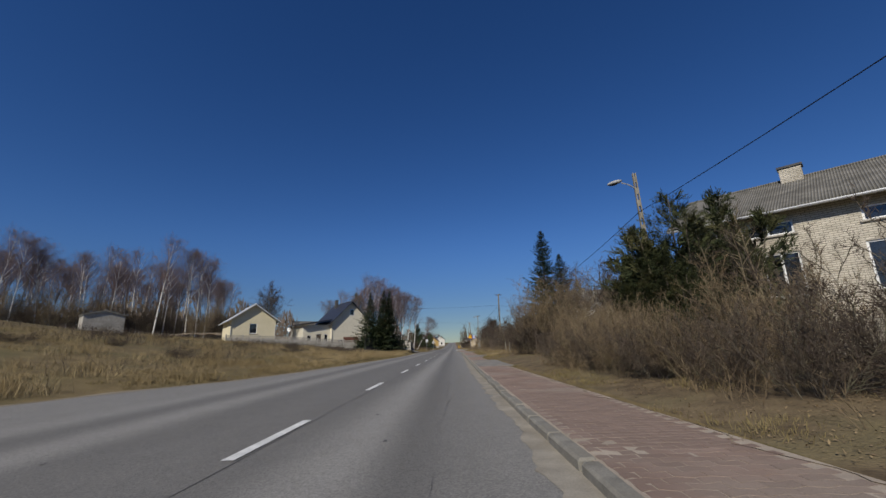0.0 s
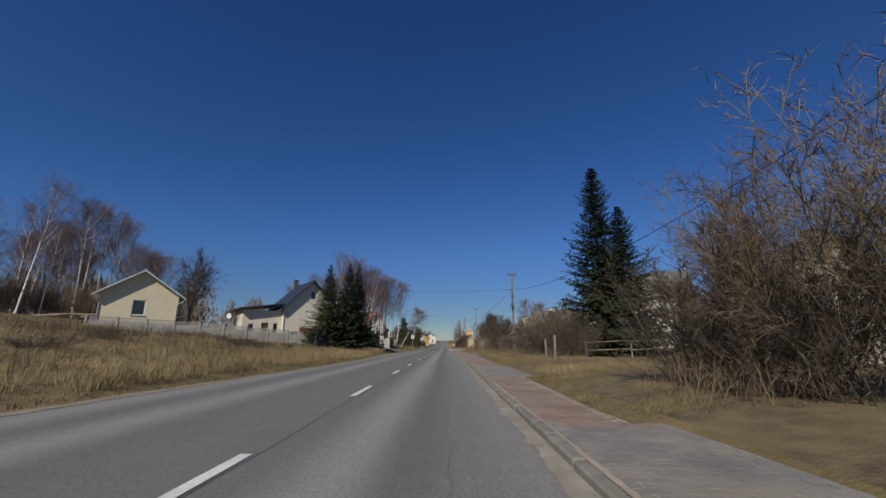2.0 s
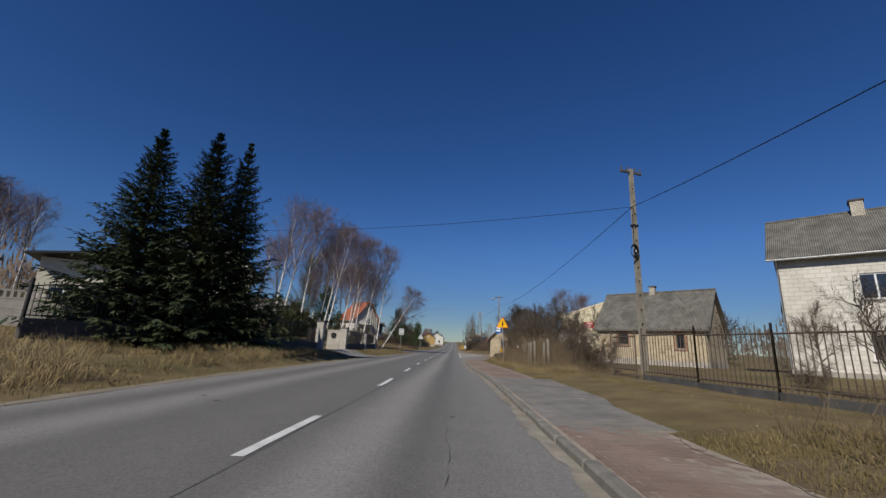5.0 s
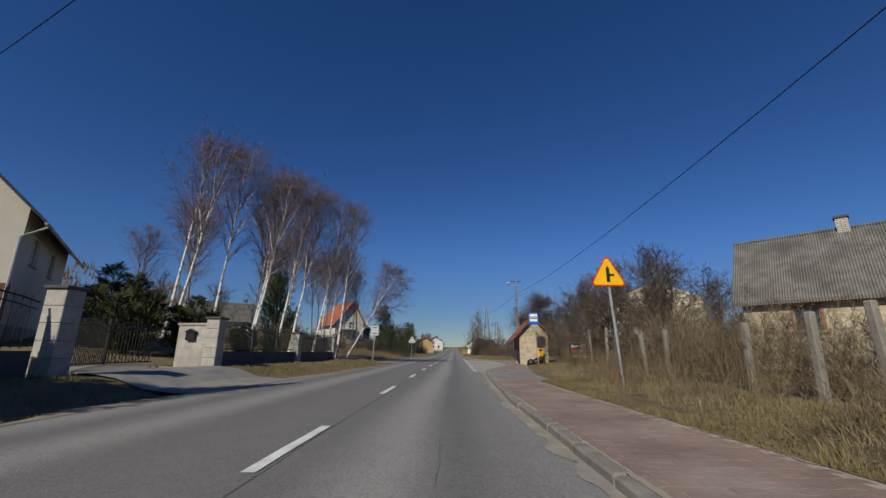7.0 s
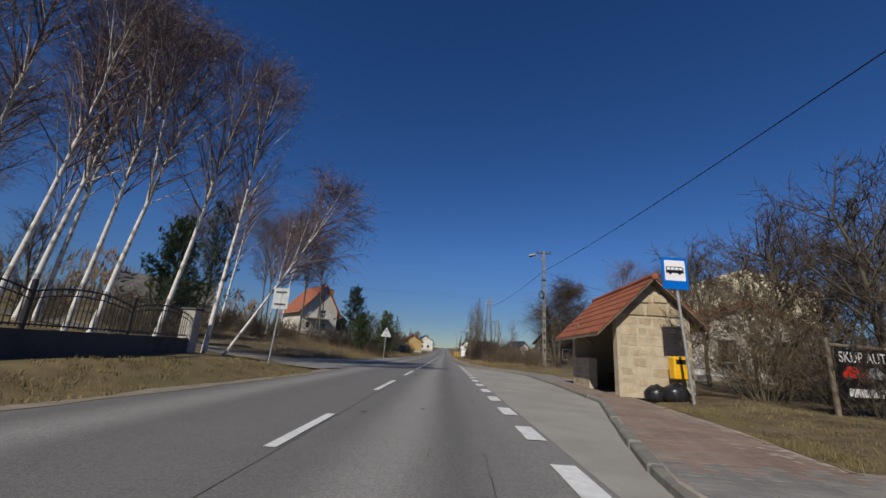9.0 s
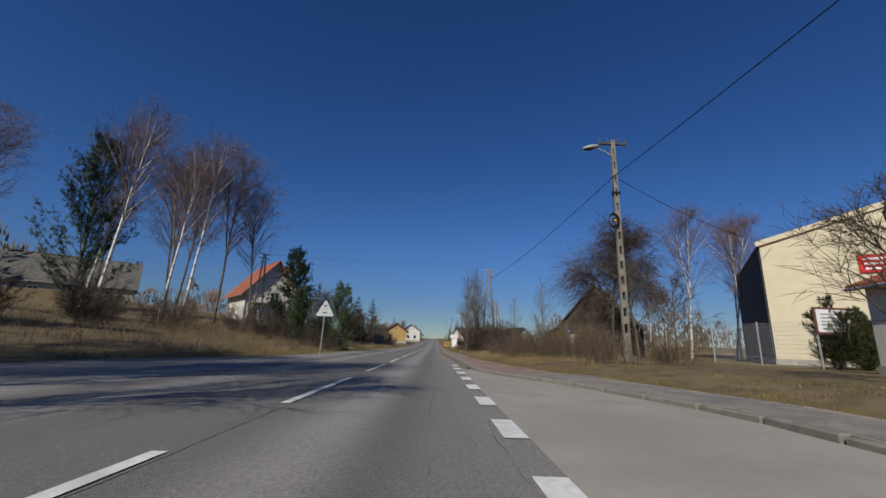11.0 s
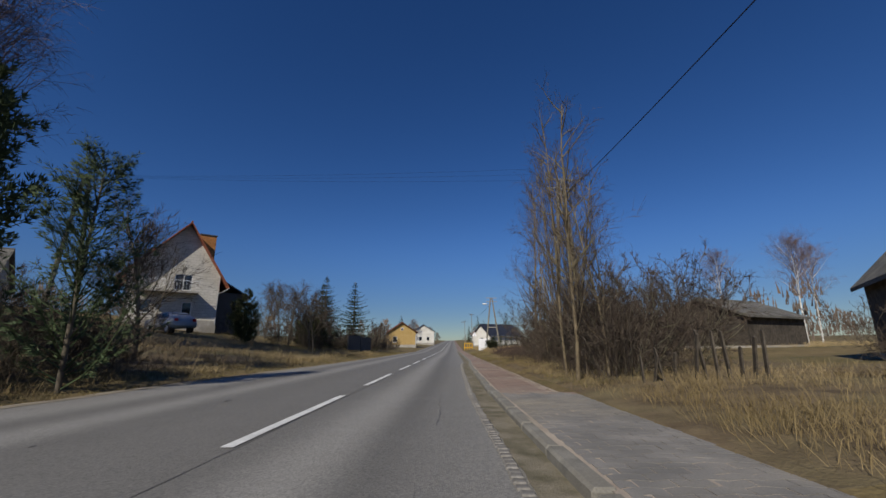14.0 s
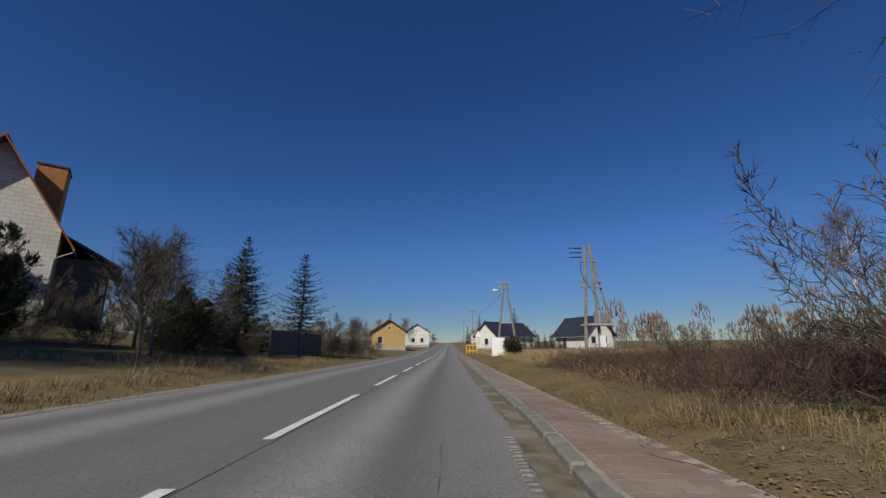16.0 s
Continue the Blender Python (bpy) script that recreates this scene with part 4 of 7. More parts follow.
def left_bank(rng):
    y = rnd(rng, -2, 76) if rng.random() < 0.8 else rnd(rng, 120, 172)
    d = 1.6 + 24 * rng.random() ** 1.8
    x = ramp(LEFT_X, y) - d
    return (x, y) if noise.noise((x * 0.3, y * 0.3, 7)) + 0.6 * noise.noise((x * 1.1, y * 1.1, 3)) > -0.2 else (None, None)


def left_verge(rng):
    y = rnd(rng, 12, 190)
    return (None, None) if 78.5 < y < 84.5 or 106 < y < 117 else (ramp(LEFT_X, y) - rnd(rng, 0.05, 2.6), y)


def right_verge(rng):
    y = rnd(rng, 0, 175) if rng.random() < 0.7 else rnd(rng, 31, 82)
    if 96 < y < 104:
        return None, None
    x = ramp(OUT_X, y) + 0.12 + 1.9 * rng.random() ** 1.2
    if noise.noise((x * 0.9, y * 0.5, 11)) < (0.08 if y < 31 else -0.12):
        return None, None
    return (None, None) if x < 5.4 and any(a - 0.3 < y < b + 0.3 for a, b in GREY) else (x, y)


def right_weeds(rng):
    y = rng.choice((rnd(rng, 31, 56), rnd(rng, 67, 92), rnd(rng, 118, 152), rnd(rng, 118, 136)))
    x = ramp(OUT_X, y) + 0.7 + 5 * rng.random() ** 1.4
    return (x, y) if noise.noise((x * 0.4, y * 0.4, 17)) > -0.2 else (None, None)


def beside(y0, y1, near, wide, gaps=-0.15, power=1.3):
    def place(rng):
        y = rnd(rng, y0, y1)
        x = ramp(OUT_X, y) + near + wide * rng.random() ** power
        if x < 5.6 and any(a < y < b for a, b in GREY):
            return None, None
        return (x, y) if noise.noise((x * 0.5, y * 0.5, 23)) > gaps else (None, None)
    return place


def bank_weeds(rng):
    y = rnd(rng, 2, 64)
    x = ramp(LEFT_X, y) - 4 - 26 * rng.random()
    return (x, y) if noise.noise((x * 0.16, y * 0.16, 31)) > 0.05 else (None, None)


def upper_bank(rng):
    y = rnd(rng, 117, 151)
    x = ramp(LEFT_X, y) - 1.4 - 12 * rng.random() ** 1.3
    return (x, y) if noise.noise((x * 0.4, y * 0.4, 41)) > -0.15 else (None, None)


def right_field(rng):
    y = rnd(rng, 153, 205)
    return ramp(OUT_X, y) + 1.6 + 40 * rng.random() ** 1.5, y


blades("dry_grass", "tall bleached dry grass lying over on the bank", BLADE, 120000, left_bank, lambda r, x, y: 0.2 + 0.5 * max(0, noise.noise((x * 0.35, y * 0.35, 2)) + 0.3), 0.0045, 1, 34, 0.55, 0.2)
blades("verge_grass", "short mown grass beside the road", GREENBLADE, 50000, left_verge, lambda r, x, y: 0.09, 0.006, 2, 9)
blades("verge_grass", "short sparse grass beside the pavement", GREENBLADE, 85000, right_verge, lambda r, x, y: 0.075, 0.0032, 3, 14, 0.6, 0.09)
blades("dry_weeds", "tall tan dead grass among the weeds", BLADE, 75000, right_weeds, lambda r, x, y: 0.12 + 0.26 * max(0, noise.noise((x * 0.5, y * 0.5, 4)) + 0.2), 0.0021, 4, 36, 0.7, 0.2)
blades("field_grass", "tall pale grass of an unmown field", BLADE, 60000, right_field, lambda r, x, y: 0.32, 0.004, 5, 14, 0.45, 0.14)
stalks("dead_stalks", "thin dead stalks standing along the bushes", TANTWIG, 1500, beside(1, 27.5, 0.9, 2.0, 0.0), lambda r, x, y: 0.7 * rnd(r, 0.5, 1.3), 61, 0.0035, 0.3, 5)
stalks("dead_stalks", "thin dead stalks below the yard fence", TANTWIG, 900, beside(40, 57, 0.9, 3.0, 0.0), lambda r, x, y: 0.7 * rnd(r, 0.5, 1.3), 62, 0.0035, 0.3, 5)
stalks("dead_stalks", "tan dead stalks along the garden fence", TANTWIG, 2600, beside(66, 91, 0.7, 3.6, -0.05), lambda r, x, y: 0.8 * rnd(r, 0.4, 1.4), 63, 0.0035, 0.28, 6)
stalks("dead_stalks", "tall dead stalks before the old house", TANTWIG, 1100, beside(117.5, 131.5, 1.2, 5.0, 0.05), lambda r, x, y: rnd(r, 0.3, 0.9) + 0.5 * min(1.0, max(0, (x - ramp(OUT_X, y) - 1) / 2)), 64, 0.0035, 0.28, 7)
stalks("dead_stalks", "dark tall dead stalks before the old house", BROWNTWIG, 1500, beside(117.5, 131.5, 1.3, 5.0, 0.0), lambda r, x, y: rnd(r, 0.5, 1.5) + 0.4 * min(1.0, max(0, (x - ramp(OUT_X, y) - 1) / 2)), 69, 0.004, 0.35, 8)
stalks("dead_stalks", "dark dead stalks below the thicket", BROWNTWIG, 1200, beside(136.5, 150.5, 0.7, 1.8), lambda r, x, y: 0.7, 65, 0.0035, 0.4, 5)
stalks("bramble_patch", "low dark tangle of bare brambles", BRAMBLE, 9000, beside(150.3, 162, 1.3, 8.0, -0.35, 1.0), lambda r, x, y: 0.75, 66, 0.005, 0.75, 4)
stalks("bank_weeds", "dead brown weeds standing on the bank", BROWNTWIG, 7000, bank_weeds, lambda r, x, y: 0.75, 67, 0.006, 0.3)
stalks("bank_weeds", "dead brown weeds and shoots on the bank", TANTWIG, 4200, upper_bank, lambda r, x, y: 0.8, 68, 0.005, 0.3)


def fallen_leaves(count, seed):
    """Curled dead leaves and bits of twig lying on the verge beside the pavement."""
    rng = random.Random(seed)
    t = Tubes()
    while count > 0:
        y = rng.choice((rnd(rng, 0, 30), rnd(rng, 40, 56), rnd(rng, 66, 92), rnd(rng, 117, 153), rnd(rng, 136, 153)))
        x = ramp(OUT_X, y) - 0.15 + 2.4 * rng.random() ** 0.8
        if x < 5.6 and any(a < y < b for a, b in GREY) or noise.noise((x * 1.3, y * 1.3, 51)) < -0.05:
            continue
        count -= 1
        z = max(ground_z(x, y), rise(y) + 0.088 if x < ramp(OUT_X, y) else -9)
        a = rnd(rng, 0, 6.3)
        w = Vector((math.cos(a), math.sin(a), rnd(rng, -0.05, 0.15))).normalized()
        u = w.cross(Vector((rng.gauss(0, 0.2), rng.gauss(0, 0.2), 1))).normalized()
        t.leaf(Vector((x, y, z + rnd(rng, 0.004, 0.012))), w, u, rnd(rng, 0.025, 0.06), rnd(rng, 0.006, 0.015))
    tagged(new("fallen_leaves", t.mesh("fallen_leaves", DEADLEAF)), "curled brown dead leaves scattered on the verge", "leaves", kind="stuff")


fallen_leaves(19000, 71)

# fallen leaves under the bushes
_rng = random.Random(31)
tb = Tubes()
for k in range(40000):
    y = rnd(_rng, -2, 150)
    if any(a < y < b for a, b in GREY):
        continue
    x = ramp(OUT_X, y) + 0.15 + 3.5 * _rng.random() ** 1.3
    d = Vector((_rng.gauss(0, 1), _rng.gauss(0, 1), 0.25)).normalized()
    tb.leaf(Vector((x, y, ground_z(x, y) + 0.015)), d, d.cross(Vector((0, 0, 1))).normalized(), rnd(_rng, 0.025, 0.05), 0.01)
tagged(new("leaf_litter", tb.mesh("leaf_litter", LEAVES)), "brown fallen leaves under the bushes", "leaves", kind="stuff")

# ---- houses ----
house("yellow_house", "small cream rendered house with a pale tin roof", (-30.4, 56.0), 36.9, 6.0, 8.0, 3.3, 5.4, 2.3, CREAM, TINROOF, gable_open=[(2.45, 3.45, 1.3, 2.7)], over=0.55)
lh = house("two_storey_house", "tall cream rendered house with a dark metal roof", (-23.25, 79.95), 36.9, 8.0, 9.5, 5.0, 9.0, 1.55, CREAM2, DARKROOF, gable_open=[(1.2, 2.4, 0.6, 1.3), (5.6, 6.6, 0.6, 1.2)],
           side_open=[(1.6, 2.7, 3.0, 4.3, 1), (5.2, 6.3, 3.0, 4.3, 1)], attic=[(3.7, 4.6, 6.2, 7.5)], over=0.7, chimneys=[(3.4, 7.0, 0.6, 0.6, 10.0, DARKWALL)])
part("brown_base", cube(2.42, 5.58, -0.06, -0.002, 0.36, 1.9), BROWNMETAL, lh, "brown clad base of the gable")
part("brown_base", cube(6.62, 8.03, -0.06, -0.002, 0.36, 1.9), BROWNMETAL, lh, "brown clad base of the gable")
wing = wall_panel(bmesh.new(), 5.4, 4.3, [(2.6, 3.6, 0.4, 2.5), (4.2, 4.9, 1.0, 2.5), (0.8, 1.6, 1.0, 2.3)])
part("wing_wall", moved(wing, Matrix.Translation((-5.4, 0.8, 0))), CREAM2, lh, "cream wall of the lower wing")
part("wing_side", cube(-5.4, -5.15, 1.05, 8.6, 0, 4.25), CREAM2, lh)
# Near-black floor, the wing's inner shade given as colour.
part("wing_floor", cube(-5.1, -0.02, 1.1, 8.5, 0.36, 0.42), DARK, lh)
part("entrance_door", cube(-2.78, -1.82, 0.95, 1.0, 0.4, 2.48), RUST, lh, "dark brown entrance door")
for wx, ww in ((-1.2, 0.7), (-4.6, 0.8)):
    window(lh, Matrix.Translation((wx, 0.8, 1.0)), ww, 1.5 if ww < 0.75 else 1.3, mullions=0)
_b = bmesh.new()
prism(_b, [(-6.1, 4.3), (-0.02, 5.25), (-0.02, 5.4), (-6.1, 4.45)], -0.1, 9.0)
part("wing_roof", _b, DARKROOF, lh)
gh = house("block_house", "white block house with a steep red metal roof", (-27.2, 163.2), 40.0, 7.2, 10.0, 4.6, 9.4, 3.1, WBRICK, REDTILE, skew=0.58,
           gable_open=[(1.1, 2.0, 0.9, 2.1), (4.3, 5.1, 0.8, 2.0), (3.5, 4.9, 3.05, 4.55)], side_open=[(2.0, 3.2, 0.6, 2.2, 1), (5.0, 6.2, 3.0, 4.3, 1)], over=0.75,
           chimneys=[(6.0, 2.6, 1.4, 1.8, 9.0, OBRICK)])
balcony = part("balcony", cube(0.8, 5.4, -1.2, -0.01, 2.72, 2.9, bevel=0.02), CONCRETE, gh)
for k in range(19):
    x = 0.85 + 4.5 * k / 18
    part("baluster", curve_tube(bmesh.new(), [(x, -1.15, 2.9), (x, -1.33, 3.15), (x, -1.33, 3.4), (x, -1.15, 3.8)], 0.014, 4), PVC, balcony)
part("balcony_rail", rod(bmesh.new(), (0.8, -1.15, 3.82), (5.4, -1.15, 3.82), 0.028), PVC, balcony)
part("annexe", cube(7.24, 9.6, 1.0, 8.0, -1.4, 3.2), DARKWALL, gh, "grey unrendered annexe")
_b = bmesh.new()
prism(_b, [(7.15, 4.5), (10.3, 2.7), (10.3, 2.85), (7.15, 4.65)], 0.6, 8.4)
part("annexe_roof", _b, DARKROOF, gh)

house("brick_house", "silicate brick house with a corrugated grey roof", (22.0, 8.46), 44.6, 8.0, 14.0, 5.95, 8.05, 0.25, SBRICK, ETERNIT,
      side_open=[(1.9, 3.7, 2.25, 4.05, 0), (2.0, 3.7, 4.8, 5.36, 0), (5.55, 7.35, 2.25, 4.05, 0), (5.65, 7.35, 4.8, 5.36, 0), (9.3, 11.1, 2.25, 4.05, 0), (9.3, 11.1, 4.8, 5.36, 0)], over=0.55, curtain=True,
      chimneys=[(3.8, 9.95, 0.5, 0.85, 8.7, SBRICK)])
house("gabled_cottage", "white brick cottage gable among bare trees", (14.6, 37.2), -8.0, 5.0, 7.0, 3.0, 5.3, 0.25, SBRICK, ETERNIT, over=0.3, chimneys=[(2.9, 1.5, 0.5, 0.5, 5.9, SBRICK)])
house("wood_shed", "small dark timber shed in the yard", (13.0, 36.6), -12.0, 2.8, 3.6, 1.9, 3.1, 0.25, OLDBOARD, OLDBOARD, over=0.25, gutter=False)
rh = house("white_block_house", "white block house with a grey sheet roof and downpipe", (24.9, 80.6), 228.6, 7.2, 11.2, 7.0, 9.9, 0.25, WBRICK, ETERNIT,
           side_open=[(3.0, 4.3, 1.0, 2.4, 1), (3.0, 4.3, 4.2, 5.6, 1)], over=0.5, chimneys=[(3.6, 4.0, 1.0, 0.6, 10.6, SBRICK)])
# Dark sheet puts the shade of the sunless gable into its colour.
part("weathered_cladding", cube(-0.02, 7.22, -0.05, -0.003, 0.36, 6.98), DARKWALL, rh, "dark grey sheet that paints the shaded gable")

shed = house("stone_cottage", "old rubble stone cottage with a corrugated grey roof", (20.32, 83.22), 46.0, 6.0, 8.6, 3.05, 6.2, 0.35, MORTAR, ETERNIT,
             side_open=[(1.52, 2.42, 1.5, 2.5, 0), (6.14, 6.86, 1.3, 2.5, 0)], over=0.35, casing=WOOD, gutter=False, chimneys=[(3.0, 4.6, 0.45, 0.45, 6.85, SBRICK)])
_rng = random.Random(17)
_side = Matrix.Translation((0, 8.35, 0)) @ Matrix.Rotation(radians(-90), 4, "Z")
for u, wide, low in ((1.52, 0.9, 1.5), (6.14, 0.72, 1.3)):
    for i in range(round((wide + 0.24) / 0.1)):
        part("lintel_brick", moved(cube(0, 0.085, -0.018, 0.05, 0, 0.25), _side @ Matrix.Translation((u - 0.12 + 0.1 * i, -0.02, 2.51))), REDBRICK, shed)
    part("brick_sill", moved(cube(-0.12, wide + 0.12, -0.06, 0.06, -0.14, 0), _side @ Matrix.Translation((u, -0.01, low))), REDBRICK, shed)
    for j in range(8):
        for side in (-0.1, wide + 0.015):
            part("jamb_brick", moved(cube(0, 0.085, -0.016, 0.05, 0, 0.12), _side @ Matrix.Translation((u + side, -0.02, low + 0.005 + 0.127 * j))), REDBRICK, shed)


def rubble(parent, m, w, h, keep, seed, size=(0.22, 0.5), tall=(0.14, 0.3)):
    """Field stones set proud of a mortared wall."""
    rng = random.Random(seed)
    z = 0.1
    n = 0
    while z < h - 0.08 and n < 290:
        dz = rnd(rng, *tall)
        x = 0.05
        while x < w - 0.1:
            dx = rnd(rng, *size)
            if keep(x, x + dx, z, z + dz) and rng.random() < 0.86:
                bm = bmesh.new()
                vs = []
                for (a, c) in ((0, 0), (1, 0), (1, 1), (0, 1)):
                    vs.append(bm.verts.new((min(x + a * dx + rnd(rng, -0.05, 0.05), w), 0.02, min(z + c * dz + rnd(rng, -0.045, 0.045), h))))
                cx, cz = x + dx / 2, z + dz / 2
                up = [bm.verts.new((cx + (v.co.x - cx) * 0.82, -rnd(rng, 0.002, 0.01), cz + (v.co.z - cz) * 0.8)) for v in vs]
                bm.faces.new(up)
                for i in range(4):
                    bm.faces.new((vs[i], vs[(i + 1) % 4], up[(i + 1) % 4], up[i]))
                bmesh.ops.recalc_face_normals(bm, faces=bm.faces)
                moved(bm, m)
                part("stone", bm, STONE, parent)
                n += 1
            x += dx + 0.02
        z += dz + 0.015


def clear(openings):
    return lambda a, b, c, d: not any(a < o[1] + 0.15 and b > o[0] - 0.15 and c < o[3] + 0.3 and d > o[2] - 0.2 for o in openings)


rubble(shed, _side, 8.1, 3.0, clear([(1.52, 2.42, 1.5, 2.5), (6.14, 6.86, 1.3, 2.5)]), 3)

# the old timber house
oh = house("timber_house", "dark derelict timber house with overgrown windows", (11.4, 137.5), -33.0, 5.2, 8.0, 2.8, 5.6, 0.1, OLDBOARD, ETERNIT, gable_open=[(1.0, 1.9, 0.85, 2.1), (3.3, 4.2, 0.85, 2.1)],
           over=0.3, casing=SIGNBACK, gutter=False)
for k in range(36):
    x = 0.02 + 0.2 * k
    if x > 5.05:
        break
    top = 2.8 + (5.55 - 2.8) * (1 - abs(x + 0.1 - 2.6) / 2.6)
    part("gable_board", cube(x, x + 0.185, -0.03 - 0.008 * (k % 2), 0, 2.75, max(2.85, top)), OLDBOARD, oh)
for z in np.arange(0.4, 2.7, 0.21):
    for a, b in ((0, 0.98), (1.92, 3.28), (4.22, 5.2)) if 0.65 < z < 2.1 else ((0, 5.2),):
        part("wall_board", cube(a, b, -0.03, 0, z, z + 0.195, bevel=0.01), OLDBOARD, oh)
part("number_plate", cube(0.35, 0.6, -0.06, -0.04, 1.95, 2.15), SIGNBLUE, oh, "small blue enamel plate")
part("number_bar", cube(0.4, 0.55, -0.066, -0.06, 2.02, 2.08), SIGNWHITE, oh)
house("open_barn", "long low grey barn with an open front", (15.6, 158.0), -60.0, 5.0, 7.6, 2.1, 3.2, 0.3, OLDBOARD, ETERNIT, over=0.3, gutter=False)

yb = house("hall", "cream rendered hall with a stepped gable", (20.6, 127.5), -32.0, 13.0, 14.0, 7.0, 9.4, 0.25, CREAM, REDTILE, gable_open=[(3.0, 4.4, 0.9, 2.6), (7.0, 8.4, 0.9, 2.6)], over=0.1, skew=0.62, gutter=False)
part("parapet", prism(bmesh.new(), [(-0.2, 7.0), (-0.2, 7.3), (8.06, 9.75), (13.2, 7.3), (13.2, 7.0), (8.06, 9.4)], -0.12, 0.02), CREAM, yb)
# The side turned from the sun gets its shade as a dark grey sheet.
part("side_cladding", cube(-0.06, -0.004, 0.2, 13.8, 0.36, 6.98), DARKWALL, yb, "dark sheet that paints the shaded side wall")
sgn = part("wall_sign", cube(4.2, 6.0, -0.1, -0.05, 5.1, 6.1), SIGNRED, yb, "red wall sign with pale lettering bars")
for k in range(3):
    part("lettering_bar", cube(4.4, 5.8 - 0.2 * k, -0.108, -0.1, 5.8 - 0.27 * k, 5.92 - 0.27 * k), SIGNWHITE, sgn)
house("roadside_house", "low grey house with a dark roof", (-50.0, 172.0), 126.9, 8.0, 16.0, 3.0, 7.3, 5.5, CONCRETE, ETERNIT, side_open=[(3.0, 4.2, 0.8, 1.9, 0), (8.0, 9.2, 0.8, 1.9, 0), (12.0, 13.2, 0.8, 1.9, 0)], gable_open=[(3.0, 4.2, 0.8, 1.9)], over=0.5)
house("far_white_house", "white house with a wide black roof", (5.4, 217.0), -50.0, 5.0, 9.5, 2.4, 4.5, rise(216) + 0.2, WHITE, DARKROOF, gable_open=[(2.0, 3.0, 0.8, 1.9)], over=0.4)
house("far_dark_roofed_house", "white house with a steep black roof", (20.8, 206.0), 24.0, 5.2, 7.0, 2.3, 4.8, rise(206) + 0.35, WHITE, DARKROOF, gable_open=[(1.0, 2.0, 0.8, 1.9), (3.2, 4.2, 0.8, 1.9)], over=0.5)
house("ochre_house", "ochre rendered house with a brown roof", (-13.4, 220.5), 14.0, 6.2, 8.0, 3.2, 5.2, rise(222) + 0.4, YELLOW, BROWNMETAL, gable_open=[(1.0, 2.0, 0.9, 2.2)], attic=[(2.8, 3.4, 3.5, 4.1)], over=0.5)
house("far_pale_house", "pale distant house beside the road", (-12.0, 262.0), 10.0, 7.0, 8.0, 4.0, 6.0, rise(262) + 0.4, WHITE, DARKROOF, gable_open=[(2, 3, 1, 2.2), (4.5, 5.5, 1, 2.2)])
house("far_pale_house", "distant white house with a red roof", (9.0, 300.0), -30.0, 7.0, 9.0, 3.6, 6.2, rise(300) + 0.2, WHITE, REDTILE, gable_open=[(2, 3, 1, 2.2)])
house("far_pale_house", "distant white house with a dark roof", (-16.0, 330.0), 20.0, 8.0, 9.0, 3.6, 6.2, rise(330) + 0.3, WHITE, DARKROOF, gable_open=[(2, 3, 1, 2.2)])
house("far_barn", "small pale grey shed on the overgrown bank", (-43.0, 46.5), 50.0, 4.0, 3.0, 1.9, 2.4, 4.0, CONCRETE, ETERNIT, gutter=False, over=0.15)
house("garden_house", "white garden building behind the orchard", (12.5, 108.0), -10.0, 6.0, 8.0, 2.7, 3.9, 0.25, WHITE, REDTILE, gable_open=[(1.5, 2.5, 1, 2.2), (4.0, 5.0, 1, 2.2)], over=0.3)

# ---- the bus shelter ----
sh = thing("bus_shelter", (4.95, 98.0, 0.1), "rubble stone bus shelter with a red tiled roof", "bus shelter", turn=-3.0)
SW, SL, SE_, SR = 1.9, 4.6, 2.1, 3.05
_b = wall_panel(bmesh.new(), SW, SE_, [], 0.3)
prism(_b, [(0, SE_), (SW, SE_), (SW / 2, SR - 0.05)], 0, 0.3)
part("gable_wall", _b, MORTAR, sh)
_b = cube(0, SW, SL - 0.3, SL, 0, SE_)
prism(_b, [(0, SE_), (SW, SE_), (SW / 2, SR - 0.05)], SL - 0.3, SL)
part("gable_wall", _b, MORTAR, sh)
part("back_wall", cube(SW - 0.25, SW, 0.3, SL - 0.3, 0, SE_), DARKWALL, sh)
part("front_parapet", cube(0, 0.25, 2.6, SL - 0.3, 0, 0.95), MORTAR, sh)
part("bench", cube(SW - 0.75, SW - 0.28, 0.4, SL - 0.4, 0.42, 0.48), WOOD, sh)
part("front_beam", cube(0.02, 0.2, 0.3, SL - 0.3, SE_ - 0.18, SE_), WOOD, sh)
part("roof_brace", rod(bmesh.new(), (0.1, 2.6, 1.4), (-0.35, 2.6, SE_ - 0.12), 0.05, None, 6), WOOD, sh)
for s in (0, 1):
    xe = -0.6 if s == 0 else SW + 0.35
    sl = (SR - SE_) / (SW / 2)
    ze = SE_ - sl * (0.6 if s == 0 else 0.35)
    part("roof_board", prism(bmesh.new(), [(xe, ze), (SW / 2, SR), (SW / 2, SR + 0.05), (xe, ze + 0.05)], -0.3, SL + 0.3), WOOD, sh)
    n = 7
    for i in range(n):
        for j in range(15):
            a, b = i / n, (i + 1) / n
            xa, xb = xe + (SW / 2 - xe) * a, xe + (SW / 2 - xe) * b
            za, zb = ze + (SR - ze) * a + 0.055, ze + (SR - ze) * b + 0.055
            y0 = -0.32 + j * (SL + 0.64) / 15
            bm = bmesh.new()
            y1 = y0 + (SL + 0.64) / 15 - 0.012
            prism(bm, [(xa, za + 0.03), (xb, zb), (xb, zb + 0.025), (xa, za + 0.07)], y0, y1)
            part("tile", bm, REDTILE, sh)
part("ridge_cap", rod(bmesh.new(), (SW / 2, -0.34, SR + 0.09), (SW / 2, SL + 0.34, SR + 0.09), 0.09, None, 8), REDTILE, sh)
